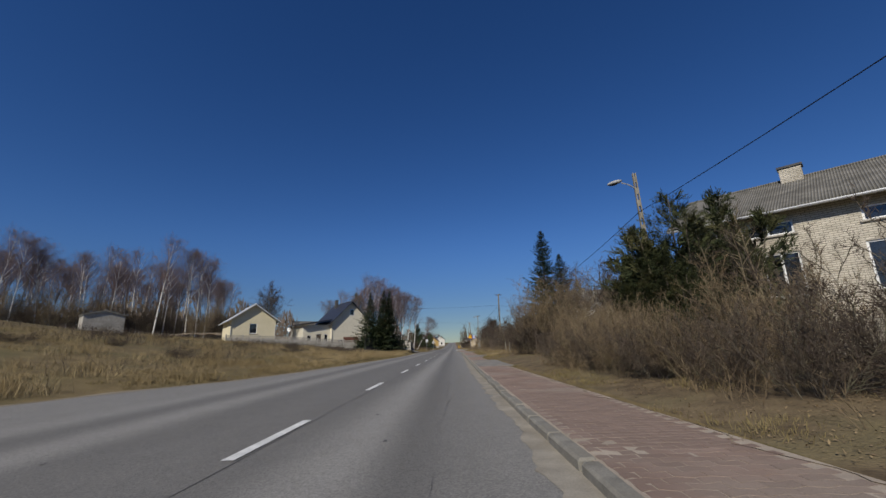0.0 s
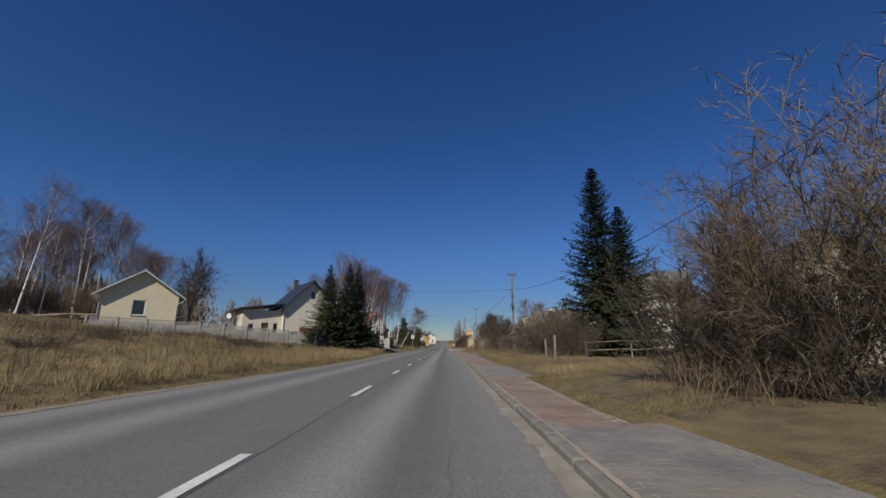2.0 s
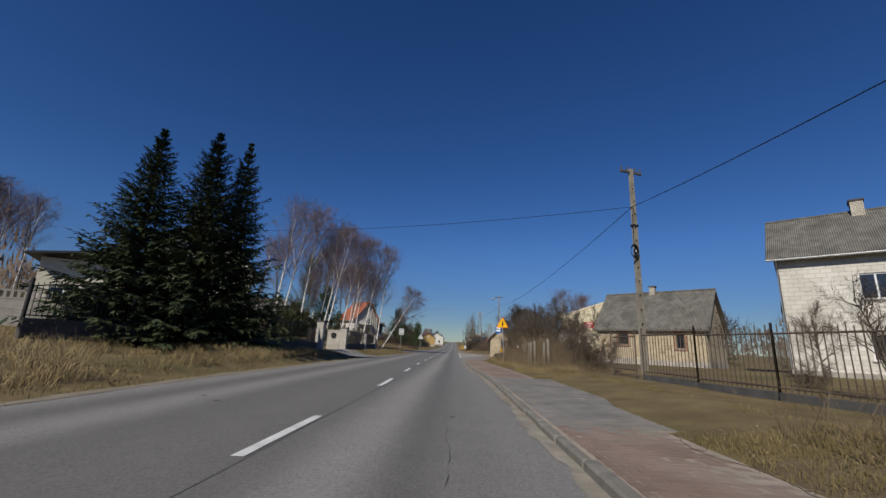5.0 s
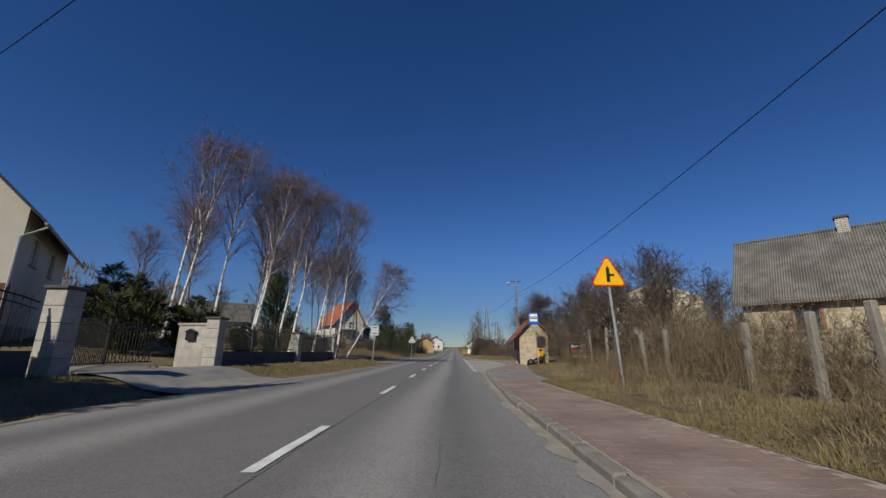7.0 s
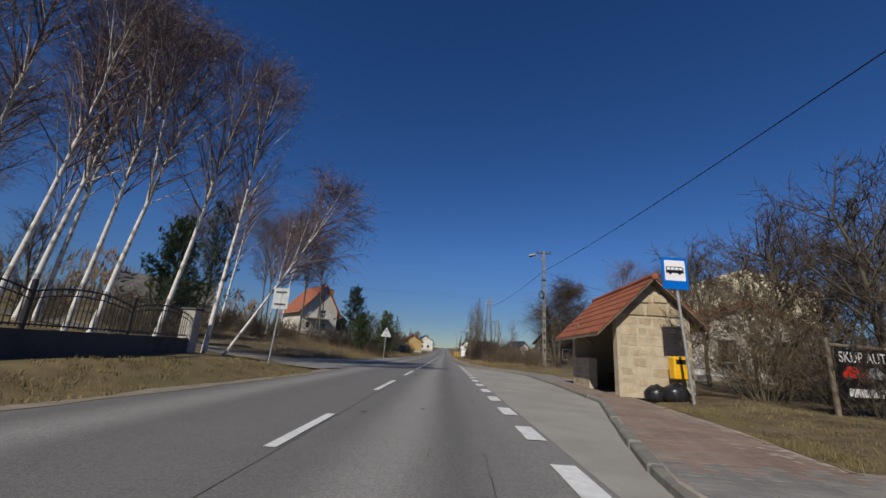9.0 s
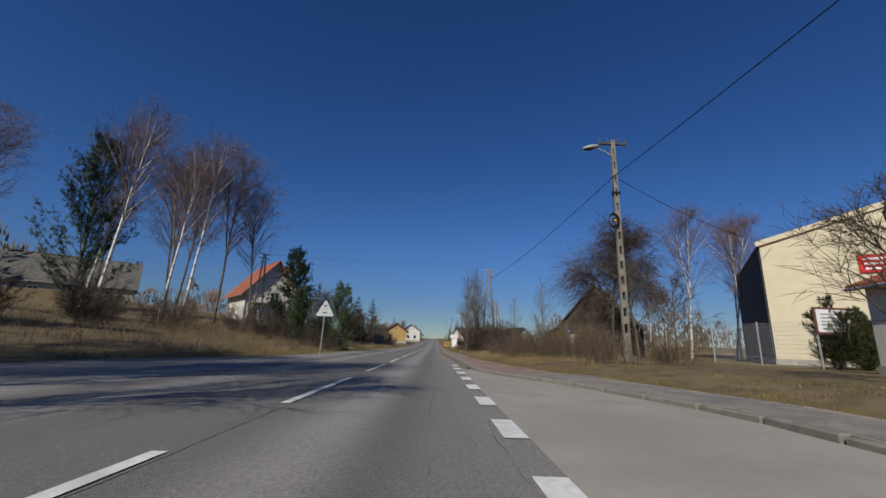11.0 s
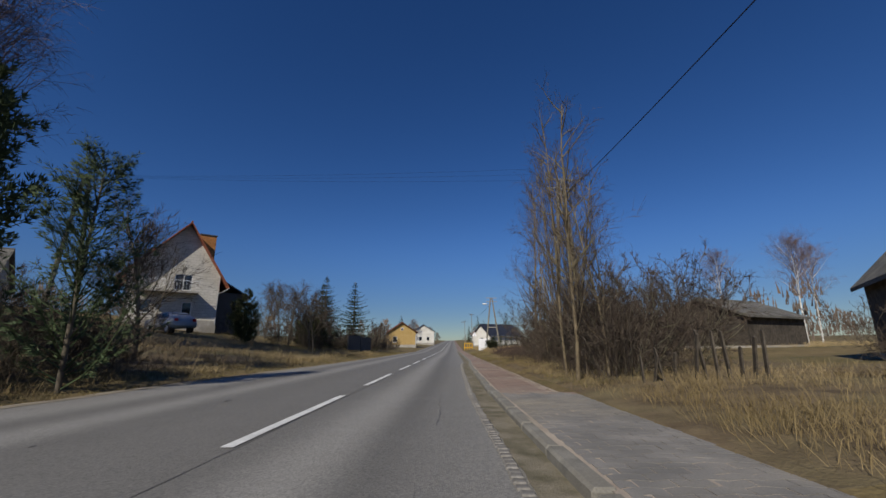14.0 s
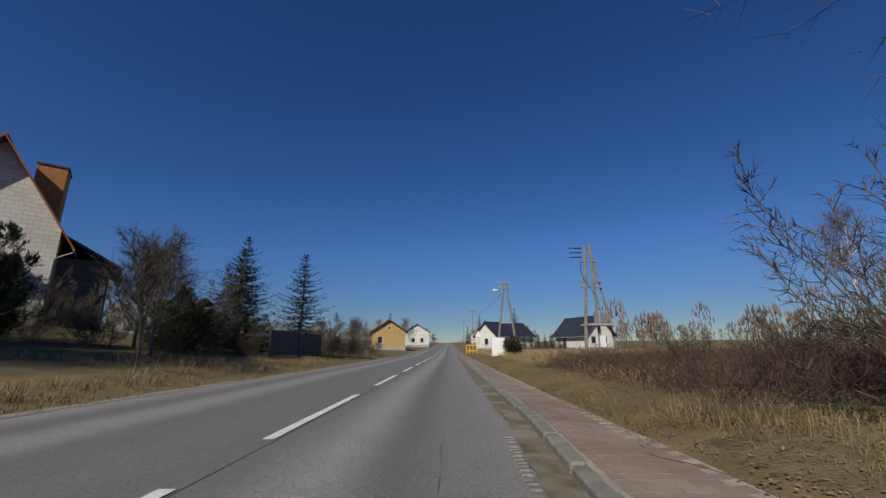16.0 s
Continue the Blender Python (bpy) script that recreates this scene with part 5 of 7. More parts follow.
rubble(sh, Matrix.Identity(4), SW, SE_, lambda *a: True, 8, (0.22, 0.5), (0.16, 0.34))
_g = bmesh.new()
for x, z, dx, dz in ((0.15, 2.12, 0.6, 0.3), (0.8, 2.12, 0.55, 0.32), (1.4, 2.1, 0.34, 0.22), (0.5, 2.46, 0.45, 0.25), (1.0, 2.48, 0.35, 0.2)):
    prism(_g, [(x, z), (x + dx, z), (x + dx * 0.9, z + dz), (x + dx * 0.1, z + dz)], -0.04, 0)
part("gable_stones", _g, STONE, sh)
rubble(sh, Matrix.Translation((0, SL - 0.3, 0)) @ Matrix.Rotation(radians(-90), 4, "Z"), 1.7, 0.93, lambda *a: True, 12, (0.3, 0.6), (0.2, 0.35))

# ---- poles, lamps and wires ----
def lattice_pole(name, x, y, h, label, turn=0.0, lean=0.0, lamp=False, coil=None, arm=True, lamp_side=-1):
    """A tapering concrete pole with square holes right through its web."""
    e = thing(name, (x, y, ground_z(x, y) - 0.1), label, "utility pole", "street poles", turn)
    e.matrix_basis = e.matrix_basis @ pose(0, 0, 0, 0, lean, 0)
    bm = bmesh.new()
    for s in (-1, 1):
        vs = []
        for z, hw in ((0, 0.14), (h, 0.08)):
            a, b = s * hw, s * (hw - 0.05)
            vs.append([bm.verts.new((px, py, z)) for px, py in ((a, -0.07), (b, -0.07), (b, 0.07), (a, 0.07))])
        for i in range(4):
            bm.faces.new((vs[0][i], vs[0][(i + 1) % 4], vs[1][(i + 1) % 4], vs[1][i]))
        bm.faces.new(vs[1])
    z = 0.0
    while z < h - 0.2:
        hw = 0.14 + (0.08 - 0.14) * z / h - 0.05
        box(bm, -hw, hw, -0.055, 0.055, z, z + (1.2 if z == 0 else 0.3))
        z += 1.55 if z == 0 else 0.62
    bmesh.ops.recalc_face_normals(bm, faces=bm.faces)
    part("shaft", bm, POLE, e)
    if arm:
        ca = part("crossarm", cube(-0.6, 0.6, -0.05, 0.05, h - 0.22, h - 0.13), DARKWALL, e)
        for x_ in (-0.55, -0.2, 0.25, 0.55):
            part("insulator", rod(bmesh.new(), (x_, 0, h - 0.13), (x_, 0, h + 0.1), 0.035, 0.025, 8), DARKWALL, ca)
    if lamp:
        q = lamp_side
        la = part("lamp_bracket", curve_tube(bmesh.new(), [(0, 0, h - 0.8), (q * 0.35, 0, h - 0.55), (q * 0.65, 0, h - 0.42)], 0.03, 6), STEEL, e)
        bm = bmesh.new()
        bmesh.ops.create_uvsphere(bm, u_segments=14, v_segments=8, radius=1)
        moved(bm, Matrix.Translation((q * 0.95, 0, h - 0.38)) @ Matrix.Rotation(radians(12 * q), 4, "Y") @ Matrix.Diagonal((0.38, 0.16, 0.1, 1)))
        lh = part("lamp_head", bm, LAMPGREY, la, "weathered grey lamp head", True)
        bm = bmesh.new()
        bmesh.ops.create_uvsphere(bm, u_segments=14, v_segments=6, radius=1)
        moved(bm, Matrix.Translation((q * 1.0, 0, h - 0.445)) @ Matrix.Rotation(radians(12 * q), 4, "Y") @ Matrix.Diagonal((0.25, 0.12, 0.075, 1)))
        part("lens_bowl", bm, BLACK, lh, "dark glass bowl", True)
    if coil:
        bm = bmesh.new()
        for k in range(5):
            r = 0.24 + 0.02 * k
            pts = [(-0.24 + r * 0.7 * math.cos(a), -0.12 - 0.012 * k, coil + r * math.sin(a)) for a in [i * math.pi / 8 for i in range(17)]]
            curve_tube(bm, pts, 0.012, 4)
        part("cable_coil", bm, BLACK, e, "black coil of spare cable")
        part("junction_box", cube(-0.28, -0.18, -0.22, -0.12, coil - 0.06, coil + 0.1, bevel=0.01), BLACK, e)
        part("cable_tag", cube(-0.26, -0.2, -0.226, -0.221, coil - 0.04, coil + 0.03), SIGNYELLOW if coil > 5.5 else SIGNWHITE, e)
        part("drop_cable", curve_tube(bmesh.new(), [(-0.1, -0.1, h - 1.9), (-0.2, -0.14, h - 2.4), (-0.24, -0.14, coil + 0.3)], 0.012, 4), BLACK, e)
        part("clamp_band", cube(-0.16, 0.16, -0.085, 0.085, coil + 1.2, coil + 1.3), BLACK, e)
    return e


def a_pole(name, x, y, h, gap, label, turn=0.0, lamp=False):
    """Two concrete legs joined at the top like an A."""
    e = thing(name, (x, y, ground_z(x, y) - 0.1), label, "utility pole", "street poles", turn)
    for s in (-1, 1):
        part("leg", rod(bmesh.new(), (s * gap, 0, 0), (s * 0.1, 0, h), 0.12, 0.08, 6), POLE, e)
    part("brace", cube(-gap * 0.55, gap * 0.55, -0.05, 0.05, h * 0.42, h * 0.42 + 0.1), CONCRETE, e)
    for z in (h, h - 0.5):
        part("crossarm", cube(-0.75, 0.75, -0.05, 0.05, z - 0.06, z + 0.03), STEEL, e)
    if lamp:
        la = part("lamp_bracket", curve_tube(bmesh.new(), [(-0.1, 0, h - 1.2), (-0.6, 0, h - 0.9)], 0.03, 6), STEEL, e)
        bm = bmesh.new()
        bmesh.ops.create_uvsphere(bm, u_segments=12, v_segments=8, radius=1)
        moved(bm, Matrix.Translation((-0.95, 0, h - 0.85)) @ Matrix.Diagonal((0.38, 0.16, 0.1, 1)))
        part("lamp_head", bm, SIGNWHITE, la, "white lamp head", True)
    return e


lattice_pole("street_lamp", 10.3, 18.2, 8.85, "perforated concrete pole with a grey street lamp", -8, -1.0, lamp=True, arm=False)
lattice_pole("utility_pole", 8.85, 68.7, 9.35, "perforated concrete pole with a coil of cable", 20, 0, coil=5.3)
lattice_pole("street_lamp", 8.2, 119.6, 9.4, "perforated concrete pole with a lamp and cable coil", 0, 0, lamp=True, coil=5.7)
a_pole("twin_pole", 6.8, 149.4, 9.2, 0.8, "concrete twin-leg pole wrapped in bare branches", 10)
a_pole("street_lamp", 6.5, 186.0, 7.1, 1.0, "concrete twin-leg pole with a street lamp", 5, lamp=True)
a_pole("twin_pole", -19.4, 150.0, 8.6, 0.7, "dark twin-leg pole behind the pines", 60)
lattice_pole("utility_pole", 6.0, 236.0, 8.0, "slender concrete pole far along the road", 0)
lattice_pole("street_lamp", 5.5, 280.0, 8.0, "slender concrete lamp pole far along the road", 0, lamp=True)

# the transformer tower
tw = thing("transformer_tower", (11.4, 175.6, ground_z(11.4, 175.6) - 0.1), "concrete transformer tower with a grey transformer on its platform", "transformer", turn=12)
for s in (-1, 1):
    part("leg", rod(bmesh.new(), (s * 0.6 - 0.2, 0, 0), (0.05 + s * 0.2, 0, 8.1), 0.13, 0.1, 6), POLE, tw)
part("stay", rod(bmesh.new(), (1.9, 0.3, 0), (0.25, 0, 8.0), 0.09, 0.07, 6), POLE, tw)
for z, a, b in ((5.2, -0.9, 1.0), (4.8, -0.8, 0.9), (6.8, -0.7, 0.9)):
    part("crossarm", cube(a, b, -0.06, 0.06, z, z + 0.1), STEEL, tw)
part("platform", cube(-0.7, 1.45, -0.6, 0.6, 2.0, 2.14), CONCRETE, tw)
tr = part("transformer", cube(0.25, 0.95, -0.4, 0.4, 2.14, 3.05, bevel=0.05), STEEL, tw)
for k in range(6):
    part("cooling_fin", cube(0.28 + 0.11 * k, 0.31 + 0.11 * k, -0.5, -0.4, 2.2, 2.95), STEEL, tr)
for k in range(3):
    part("bushing", rod(bmesh.new(), (0.4 + 0.2 * k, 0, 3.05), (0.4 + 0.2 * k, 0, 3.4), 0.05, 0.03, 8), DARKWALL, tr)
    part("insulator", rod(bmesh.new(), (-0.5, 0, 7.1 + 0.35 * k), (-1.6, -0.2, 7.0 + 0.35 * k), 0.05, 0.03, 6), BLACK, tw)
part("switch_cable", curve_tube(bmesh.new(), [(-0.6, -0.1, 6.8), (-0.75, -0.1, 6.2), (-0.55, -0.1, 5.4), (0.2, -0.1, 4.4), (0.6, -0.1, 3.4)], 0.02, 4), BLACK, tw)
part("meter_box", cube(0.3, 0.75, -0.15, 0.1, 0.5, 1.3), SIGNWHITE, tw)


def wire(a, b, sag, r=0.014, label="black overhead cable between the poles"):
    pts = []
    for i in range(25):
        f = i / 24
        p = Vector(a).lerp(Vector(b), f)
        p.z -= sag * 4 * f * (1 - f)
        pts.append(p)
    t = Tubes()
    t.add(pts, r, r, 4)
    tagged(new("overhead_cable", t.mesh("overhead_cable", CABLE)), label, "cable", "overhead cables")


P0, P1, P2, P3, P4 = (10.05, 18.1, 6.95), (8.75, 68.6, 7.6), (8.1, 119.5, 7.9), (6.8, 149.4, 8.2), (6.5, 186, 6.6)
for a, b, s in (((8.5, -30, 6.5), P0, 0.8), (P0, P1, 1.6), (P1, P2, 0.8), (P2, P3, 0.4), (P4, (6.0, 236, 8.3), 0.7)):
    wire(a, b, s)
wire(P1, (-19.6, 82.4, 9.6), 0.5, 0.012, "thin service cable crossing the road")
wire(P2, (21.0, 127.0, 7.3), 0.4, 0.012, "thin service cable to the hall")
for k in range(3):
    wire((6.2 + 0.6 * k, 149.4, 9.3 + 0.35 * k), (-19.9 + 0.5 * k, 150.0, 10.4), 0.2, 0.004, "thin bare wire between the twin poles")


# ---- signs ----
def post(parent, h, r=0.03, tilt=0.0):
    return part("post", rod(bmesh.new(), (0, 0, -0.3), (tilt, 0, h), r, None, 10), STEEL, parent)


def plate(pts, y0, y1):
    return prism(bmesh.new(), pts, y0, y1)


def tri(r, z, x=0.0):
    """An upright triangle with rounded corners."""
    out = []
    for k, a in enumerate((90, 210, 330)):
        c = Vector((math.cos(radians(a)), math.sin(radians(a)))) * r * 0.86
        for b in (-50, -17, 17, 50):
            out.append((x + c.x + 0.14 * r * math.cos(radians(a + b)), z + c.y + 0.14 * r * math.sin(radians(a + b))))
    return out


wz = ground_z(4.5, 78.5)
w = thing("warning_sign", (4.25, 79.2, wz), "yellow triangular warning sign with a red border on a steel post", "road sign", turn=4)
post(w, 2.8, 0.03, -0.16)
part("plate", plate(tri(0.45, 2.47, -0.15), -0.05, -0.035), SIGNRED, w)
part("face", plate(tri(0.4, 2.47, -0.15), -0.056, -0.05), SIGNYELLOW, w)
part("symbol", plate([(-0.19, 2.31), (-0.11, 2.31), (-0.11, 2.45), (0.0, 2.45), (0.0, 2.5), (-0.11, 2.5), (-0.11, 2.63), (-0.15, 2.7), (-0.19, 2.63)], -0.061, -0.056), BLACK, w, "black side road symbol")

bz = ground_z(6.2, 96.3)
b = thing("bus_stop_sign", (5.85, 96.3, bz), "blue bus stop sign on a slightly leaning steel post", "road sign", turn=2)
post(b, 3.2, 0.032, -0.22)
part("plate", plate([(-0.52, 2.42), (0.08, 2.42), (0.08, 3.17), (-0.52, 3.17)], -0.06, -0.04), SIGNBLUE, b)
part("white_field", plate([(-0.46, 2.62), (0.02, 2.62), (0.02, 3.1), (-0.46, 3.1)], -0.066, -0.06), SIGNWHITE, b)
bus = part("bus_symbol", plate([(-0.43, 2.8), (-0.02, 2.8), (-0.02, 2.93), (-0.05, 2.95), (-0.43, 2.95)], -0.071, -0.066), BLACK, b, "black bus pictogram")
for k in range(4):
    part("symbol_window", plate([(-0.41 + 0.095 * k, 2.87), (-0.335 + 0.095 * k, 2.87), (-0.335 + 0.095 * k, 2.93), (-0.41 + 0.095 * k, 2.93)], -0.076, -0.071), SIGNWHITE, bus)
for x in (-0.34, -0.12):
    part("symbol_wheel", rod(bmesh.new(), (x, -0.074, 2.8), (x, -0.066, 2.8), 0.035, None, 12), BLACK, bus)

s1 = thing("sign_back", (-5.95, 102.0, ground_z(-5.95, 102.0)), "grey back of a rectangular road sign on a leaning post", "road sign", turn=-6)
post(s1, 2.75, 0.03, 0.16)
part("plate", plate([(-0.2, 1.95), (0.42, 1.95), (0.42, 2.72), (-0.2, 2.72)], -0.02, -0.005), SIGNBACK, s1)
for z in (2.1, 2.55):
    part("clamp", cube(-0.1, 0.32, -0.045, -0.02, z, z + 0.05), DARKWALL, s1)
s2 = thing("sign_back", (-5.55, 127.0, ground_z(-5.55, 127.0)), "grey back of a triangular road sign on a steel post", "road sign", turn=-6)
post(s2, 2.95, 0.03, 0.1)
part("plate", plate(tri(0.56, 2.5, 0.09), -0.02, -0.005), SIGNBACK, s2)
for z in (2.35, 2.75):
    part("clamp", cube(-0.02, 0.2, -0.05, -0.02, z, z + 0.05), DARKWALL, s2)
s3 = thing("sign_back", (5.0, 205.0, ground_z(5.0, 205)), "small distant road sign on a post", "road sign")
post(s3, 2.6)
part("plate", plate(tri(0.5, 2.3), -0.02, -0.005), SIGNWHITE, s3)

# banner between the posts
bn = thing("banner", (7.35, 94.5, ground_z(7.4, 94.5) - 0.2), "black advertising banner with white lettering and two cars", "banner", turn=8)
bn.scale = (0.72, 0.72, 0.88)
part("cloth", cube(0, 1.5, -0.02, 0, 0.55, 1.55), BLACK, bn)
for body, x in ((SIGNRED, 0.12), (CARPAINT, 0.78)):
    c = part("car_picture", plate([(x, 0.98), (x + 0.6, 0.98), (x + 0.6, 1.08), (x + 0.46, 1.11), (x + 0.38, 1.2), (x + 0.15, 1.2), (x + 0.06, 1.1), (x, 1.08)], -0.026, -0.02), body, bn)
    for dx in (0.13, 0.46):
        part("wheel_picture", rod(bmesh.new(), (x + dx, -0.03, 0.98), (x + dx, -0.022, 0.98), 0.055, None, 12), DARKWALL, c)
part("number_bar", cube(0.2, 1.4, -0.026, -0.02, 0.62, 0.78), SIGNWHITE, bn, "white bar of numbers")
tx = bpy.data.curves.new("lettering", "FONT")
tx.body, tx.size, tx.extrude = "SKUP AUT", 0.3, 0.002
to = bpy.data.objects.new("lettering", tx)
scene.collection.objects.link(to)
bpy.context.view_layer.update()
lm = bpy.data.meshes.new_from_object(to.evaluated_get(bpy.context.evaluated_depsgraph_get()))
bpy.data.objects.remove(to)
lm.materials.clear()
lm.materials.append(SIGNWHITE)
lt = new("lettering", lm)
lt.parent = bn
lt.matrix_basis = pose(0.06, -0.024, 1.29, 90, 0, 0)
for x in (-0.12, 1.62):
    part("support_post", rod(bmesh.new(), (x, 0.05, -0.3), (x, 0.05, 1.75), 0.06, 0.05, 7), WOOD, bn)
part("support_rail", rod(bmesh.new(), (-0.12, 0.05, 1.62), (1.62, 0.05, 1.6), 0.035, None, 6), WOOD, bn)

# litter bin and rubbish bags by the shelter
lb = thing("litter_bin", (6.2, 97.45, ground_z(6.2, 97.45)), "yellow plastic litter bin on a post", "bin")
part("body", cube(-0.17, 0.17, -0.14, 0.14, 0.45, 1.0, bevel=0.03), BINYELLOW, lb)
part("mouth", cube(-0.12, 0.12, -0.147, -0.14, 0.82, 0.93), BLACK, lb)
part("stand", cube(-0.04, 0.04, -0.04, 0.04, -0.1, 0.46), DARKWALL, lb)
_rng = random.Random(5)
for x, y, r in ((5.55, 97.3, 0.28), (5.85, 97.0, 0.3)):
    bm = bmesh.new()
    bmesh.ops.create_icosphere(bm, subdivisions=3, radius=1)
    for v in bm.verts:
        v.co *= 1 + 0.16 * noise.noise(v.co * 2.2 + Vector((x, y, 0))) + 0.06 * noise.noise(v.co * 6)
        if v.co.z < -0.5:
            v.co.z = -0.5
        if v.co.z > 0.75:
            v.co.x *= 0.6
            v.co.y *= 0.6
    moved(bm, Matrix.Diagonal((r, r * 0.9, r * 0.95, 1)))
    ob = part("rubbish_bag", bm, BLACK, smooth=True)
    ob.location = (x, y, ground_z(x, y) + 0.46 * r)
    tagged(ob, "full black plastic rubbish bag on the ground", "rubbish bag", "rubbish bags")
# notice board by the hall
nb = thing("notice_board", (17.6, 121.6, ground_z(17.6, 121.6)), "white notice board in a red frame on posts", "notice board", turn=6)
part("frame_board", cube(0, 2.2, -0.03, 0.03, 1.5, 2.7), BROWNMETAL, nb)
part("sheet", cube(0.1, 2.1, -0.04, -0.03, 1.6, 2.6), SIGNWHITE, nb)
for k in range(5):
    part("lettering_bar", cube(0.3, 1.9 - 0.15 * (k % 3), -0.046, -0.04, 1.72 + 0.16 * k, 1.78 + 0.16 * k), STEEL, nb)
for x in (0.1, 2.1):
    part("post", rod(bmesh.new(), (x, 0.05, -0.3), (x, 0.05, 2.7), 0.04), STEEL, nb)
# white service cabinet, gas crates and clipped bush far along the pavement
cb = thing("service_cabinet", (4.3, 175.0, ground_z(4.3, 175.0)), "white steel service cabinet by the pavement", "cabinet")
part("body", cube(-0.45, 0.45, -0.2, 0.2, -0.05, 1.25, bevel=0.02), SIGNWHITE, cb)
part("door", cube(-0.4, 0.4, -0.215, -0.2, 0.1, 1.18), SIGNWHITE, cb)
yc = thing("yellow_barrier", (3.5, 196.0, ground_z(3.5, 196.0)), "yellow tubular steel barrier beside the pavement", "barrier")
for k in range(4):
    part("bar", rod(bmesh.new(), (-0.6 + 0.4 * k, 0, 0), (-0.6 + 0.4 * k, 0, 1.0), 0.05, None, 8), BINYELLOW, yc)
for z in (0.35, 1.0):
    part("rail", rod(bmesh.new(), (-0.65, 0, z), (0.65, 0, z), 0.05, None, 8), BINYELLOW, yc)


# ---- fences ----
def run(a, b, step):
    """Points from a to b about step apart, with the turn of the line."""
    a, b = Vector(a), Vector(b)
    n = max(1, round((b - a).length / step))
    return [a.lerp(b, k / n) for k in range(n + 1)], math.degrees(math.atan2(b.y - a.y, b.x - a.x))


pts, turn = run((-30.5, 55.2), (-13.6, 68.6), 2.1)
cf = thing("concrete_fence", (*pts[0], 0), "precast concrete panel fence with openwork tops", "fence")
pm = mesh_of("fence_post", cube(-0.075, 0.075, -0.075, 0.075, -0.4, 1.28, bevel=0.012), CONCRETE)
for k, p in enumerate(pts):
    z = ramp([(0, 2.2), (3, 2.0), (10, 1.05)], k)
    ob = new("fence_post", pm)
    ob.parent = cf
    ob.matrix_basis = pose(p.x - pts[0].x, p.y - pts[0].y, z, 0, 0, turn)
    if k + 1 < len(pts):
        ln = (pts[k + 1] - p).length
        bm = cube(0.06, ln - 0.06, -0.03, 0.03, -0.3, 0.42)
        box(bm, 0.06, ln - 0.06, -0.03, 0.03, 0.43, 0.8)
        box(bm, 0.06, ln - 0.06, -0.03, 0.03, 0.81, 0.88)
        box(bm, 0.06, ln - 0.06, -0.03, 0.03, 1.12, 1.18)
        for i in range(11):
            x = 0.1 + (ln - 0.2) * i / 10
            box(bm, x - 0.045, x + 0.045, -0.025, 0.025, 0.88, 1.12)
        ob = part("panel", bm, CONCRETE, cf)
        dz = ramp([(0, 2.2), (3, 2.0), (10, 1.05)], k + 1) - z
        ob.matrix_basis = pose(p.x - pts[0].x, p.y - pts[0].y, z + dz / 2, 0, 0, turn)

bar_m = mesh_of("bar", rod(bmesh.new(), (0, 0, 0), (0, 0, 1.0), 0.015, 0.012, 5), IRON)
count = [0]


def iron_run(parent, a, b, z, low=0.62, high=1.75, bow=0.22, step=0.15, spear=True):
    """An ironwork bay on a low wall: posts, two rails and bars under a bowed top."""
    a, b = Vector(a), Vector(b)
    ln = (b - a).length
    w = (b - a).normalized()
    part("iron_post", cube(a.x - 0.045, a.x + 0.045, a.y - 0.045, a.y + 0.045, z + low - 0.05, z + high + 0.12, bevel=0.01), IRON, parent)
    part("lower_rail", rod(bmesh.new(), (a.x, a.y, z + low + 0.1), (b.x, b.y, z + low + 0.1), 0.02, None, 6), IRON, parent)
    tops = []
    for i in range(9):
        p = a.lerp(b, i / 8)
        tops.append((p.x, p.y, z + high - 0.15 + bow * (1 - (2 * i / 8 - 1) ** 2)))
    part("upper_rail", curve_tube(bmesh.new(), tops, 0.022, 6), IRON, parent)
    part("upper_rail", curve_tube(bmesh.new(), [(x, y, q - 0.16) for x, y, q in tops], 0.016, 6), IRON, parent)
    n = int(ln / step)
    for k in range(1, n):
        p = a + w * (ln * k / n)
        top = high - 0.15 + bow * (1 - (2 * k / n - 1) ** 2) + (0.1 if spear else 0)
        ob = new("bar", bar_m)
        ob.parent = parent
        ob.matrix_basis = pose(p.x, p.y, z + low + 0.05) @ Matrix.Diagonal((1, 1, top - low - 0.05, 1))


ifn = thing("iron_fence", (0, 0, 0), "black ironwork fence with bowed tops on a grey wall", "fence")
LINE_A = [(-13.0, 63.6), (-11.9, 66.6), (-10.9, 69.6), (-10.0, 72.6), (-9.2, 75.6), (-8.45, 78.2)]
for a, b in zip(LINE_A, LINE_A[1:]):
    z = ground_z(*a) - 0.15
    an = math.atan2(b[1] - a[1], b[0] - a[0])
    ln = math.hypot(b[0] - a[0], b[1] - a[1])
    part("base_wall", moved(cube(-0.02, ln, -0.12, 0.12, -0.3, 0.78), Matrix.Translation((*a, z)) @ Matrix.Rotation(an, 4, "Z")), DARKWALL, ifn)
    iron_run(ifn, a, b, z, 0.78, 1.95)
LINE_B = [(-8.3, 84.9), (-8.3, 87.4), (-8.32, 89.9), (-8.35, 92.4), (-8.65, 95.7), (-8.95, 99.0), (-9.3, 102.3)]
ifb = thing("iron_fence", (0, 0, 0), "black ironwork fence with bowed tops on a low grey wall", "fence")
for a, b in zip(LINE_B, LINE_B[1:]):
    an = math.atan2(b[1] - a[1], b[0] - a[0])
    ln = math.hypot(b[0] - a[0], b[1] - a[1])
    part("base_wall", moved(cube(-0.02, ln, -0.12, 0.12, -0.3, 0.55), Matrix.Translation((*a, 0.35)) @ Matrix.Rotation(an, 4, "Z")), DARKWALL, ifb)
    iron_run(ifb, a, b, 0.35, 0.55, 1.5)
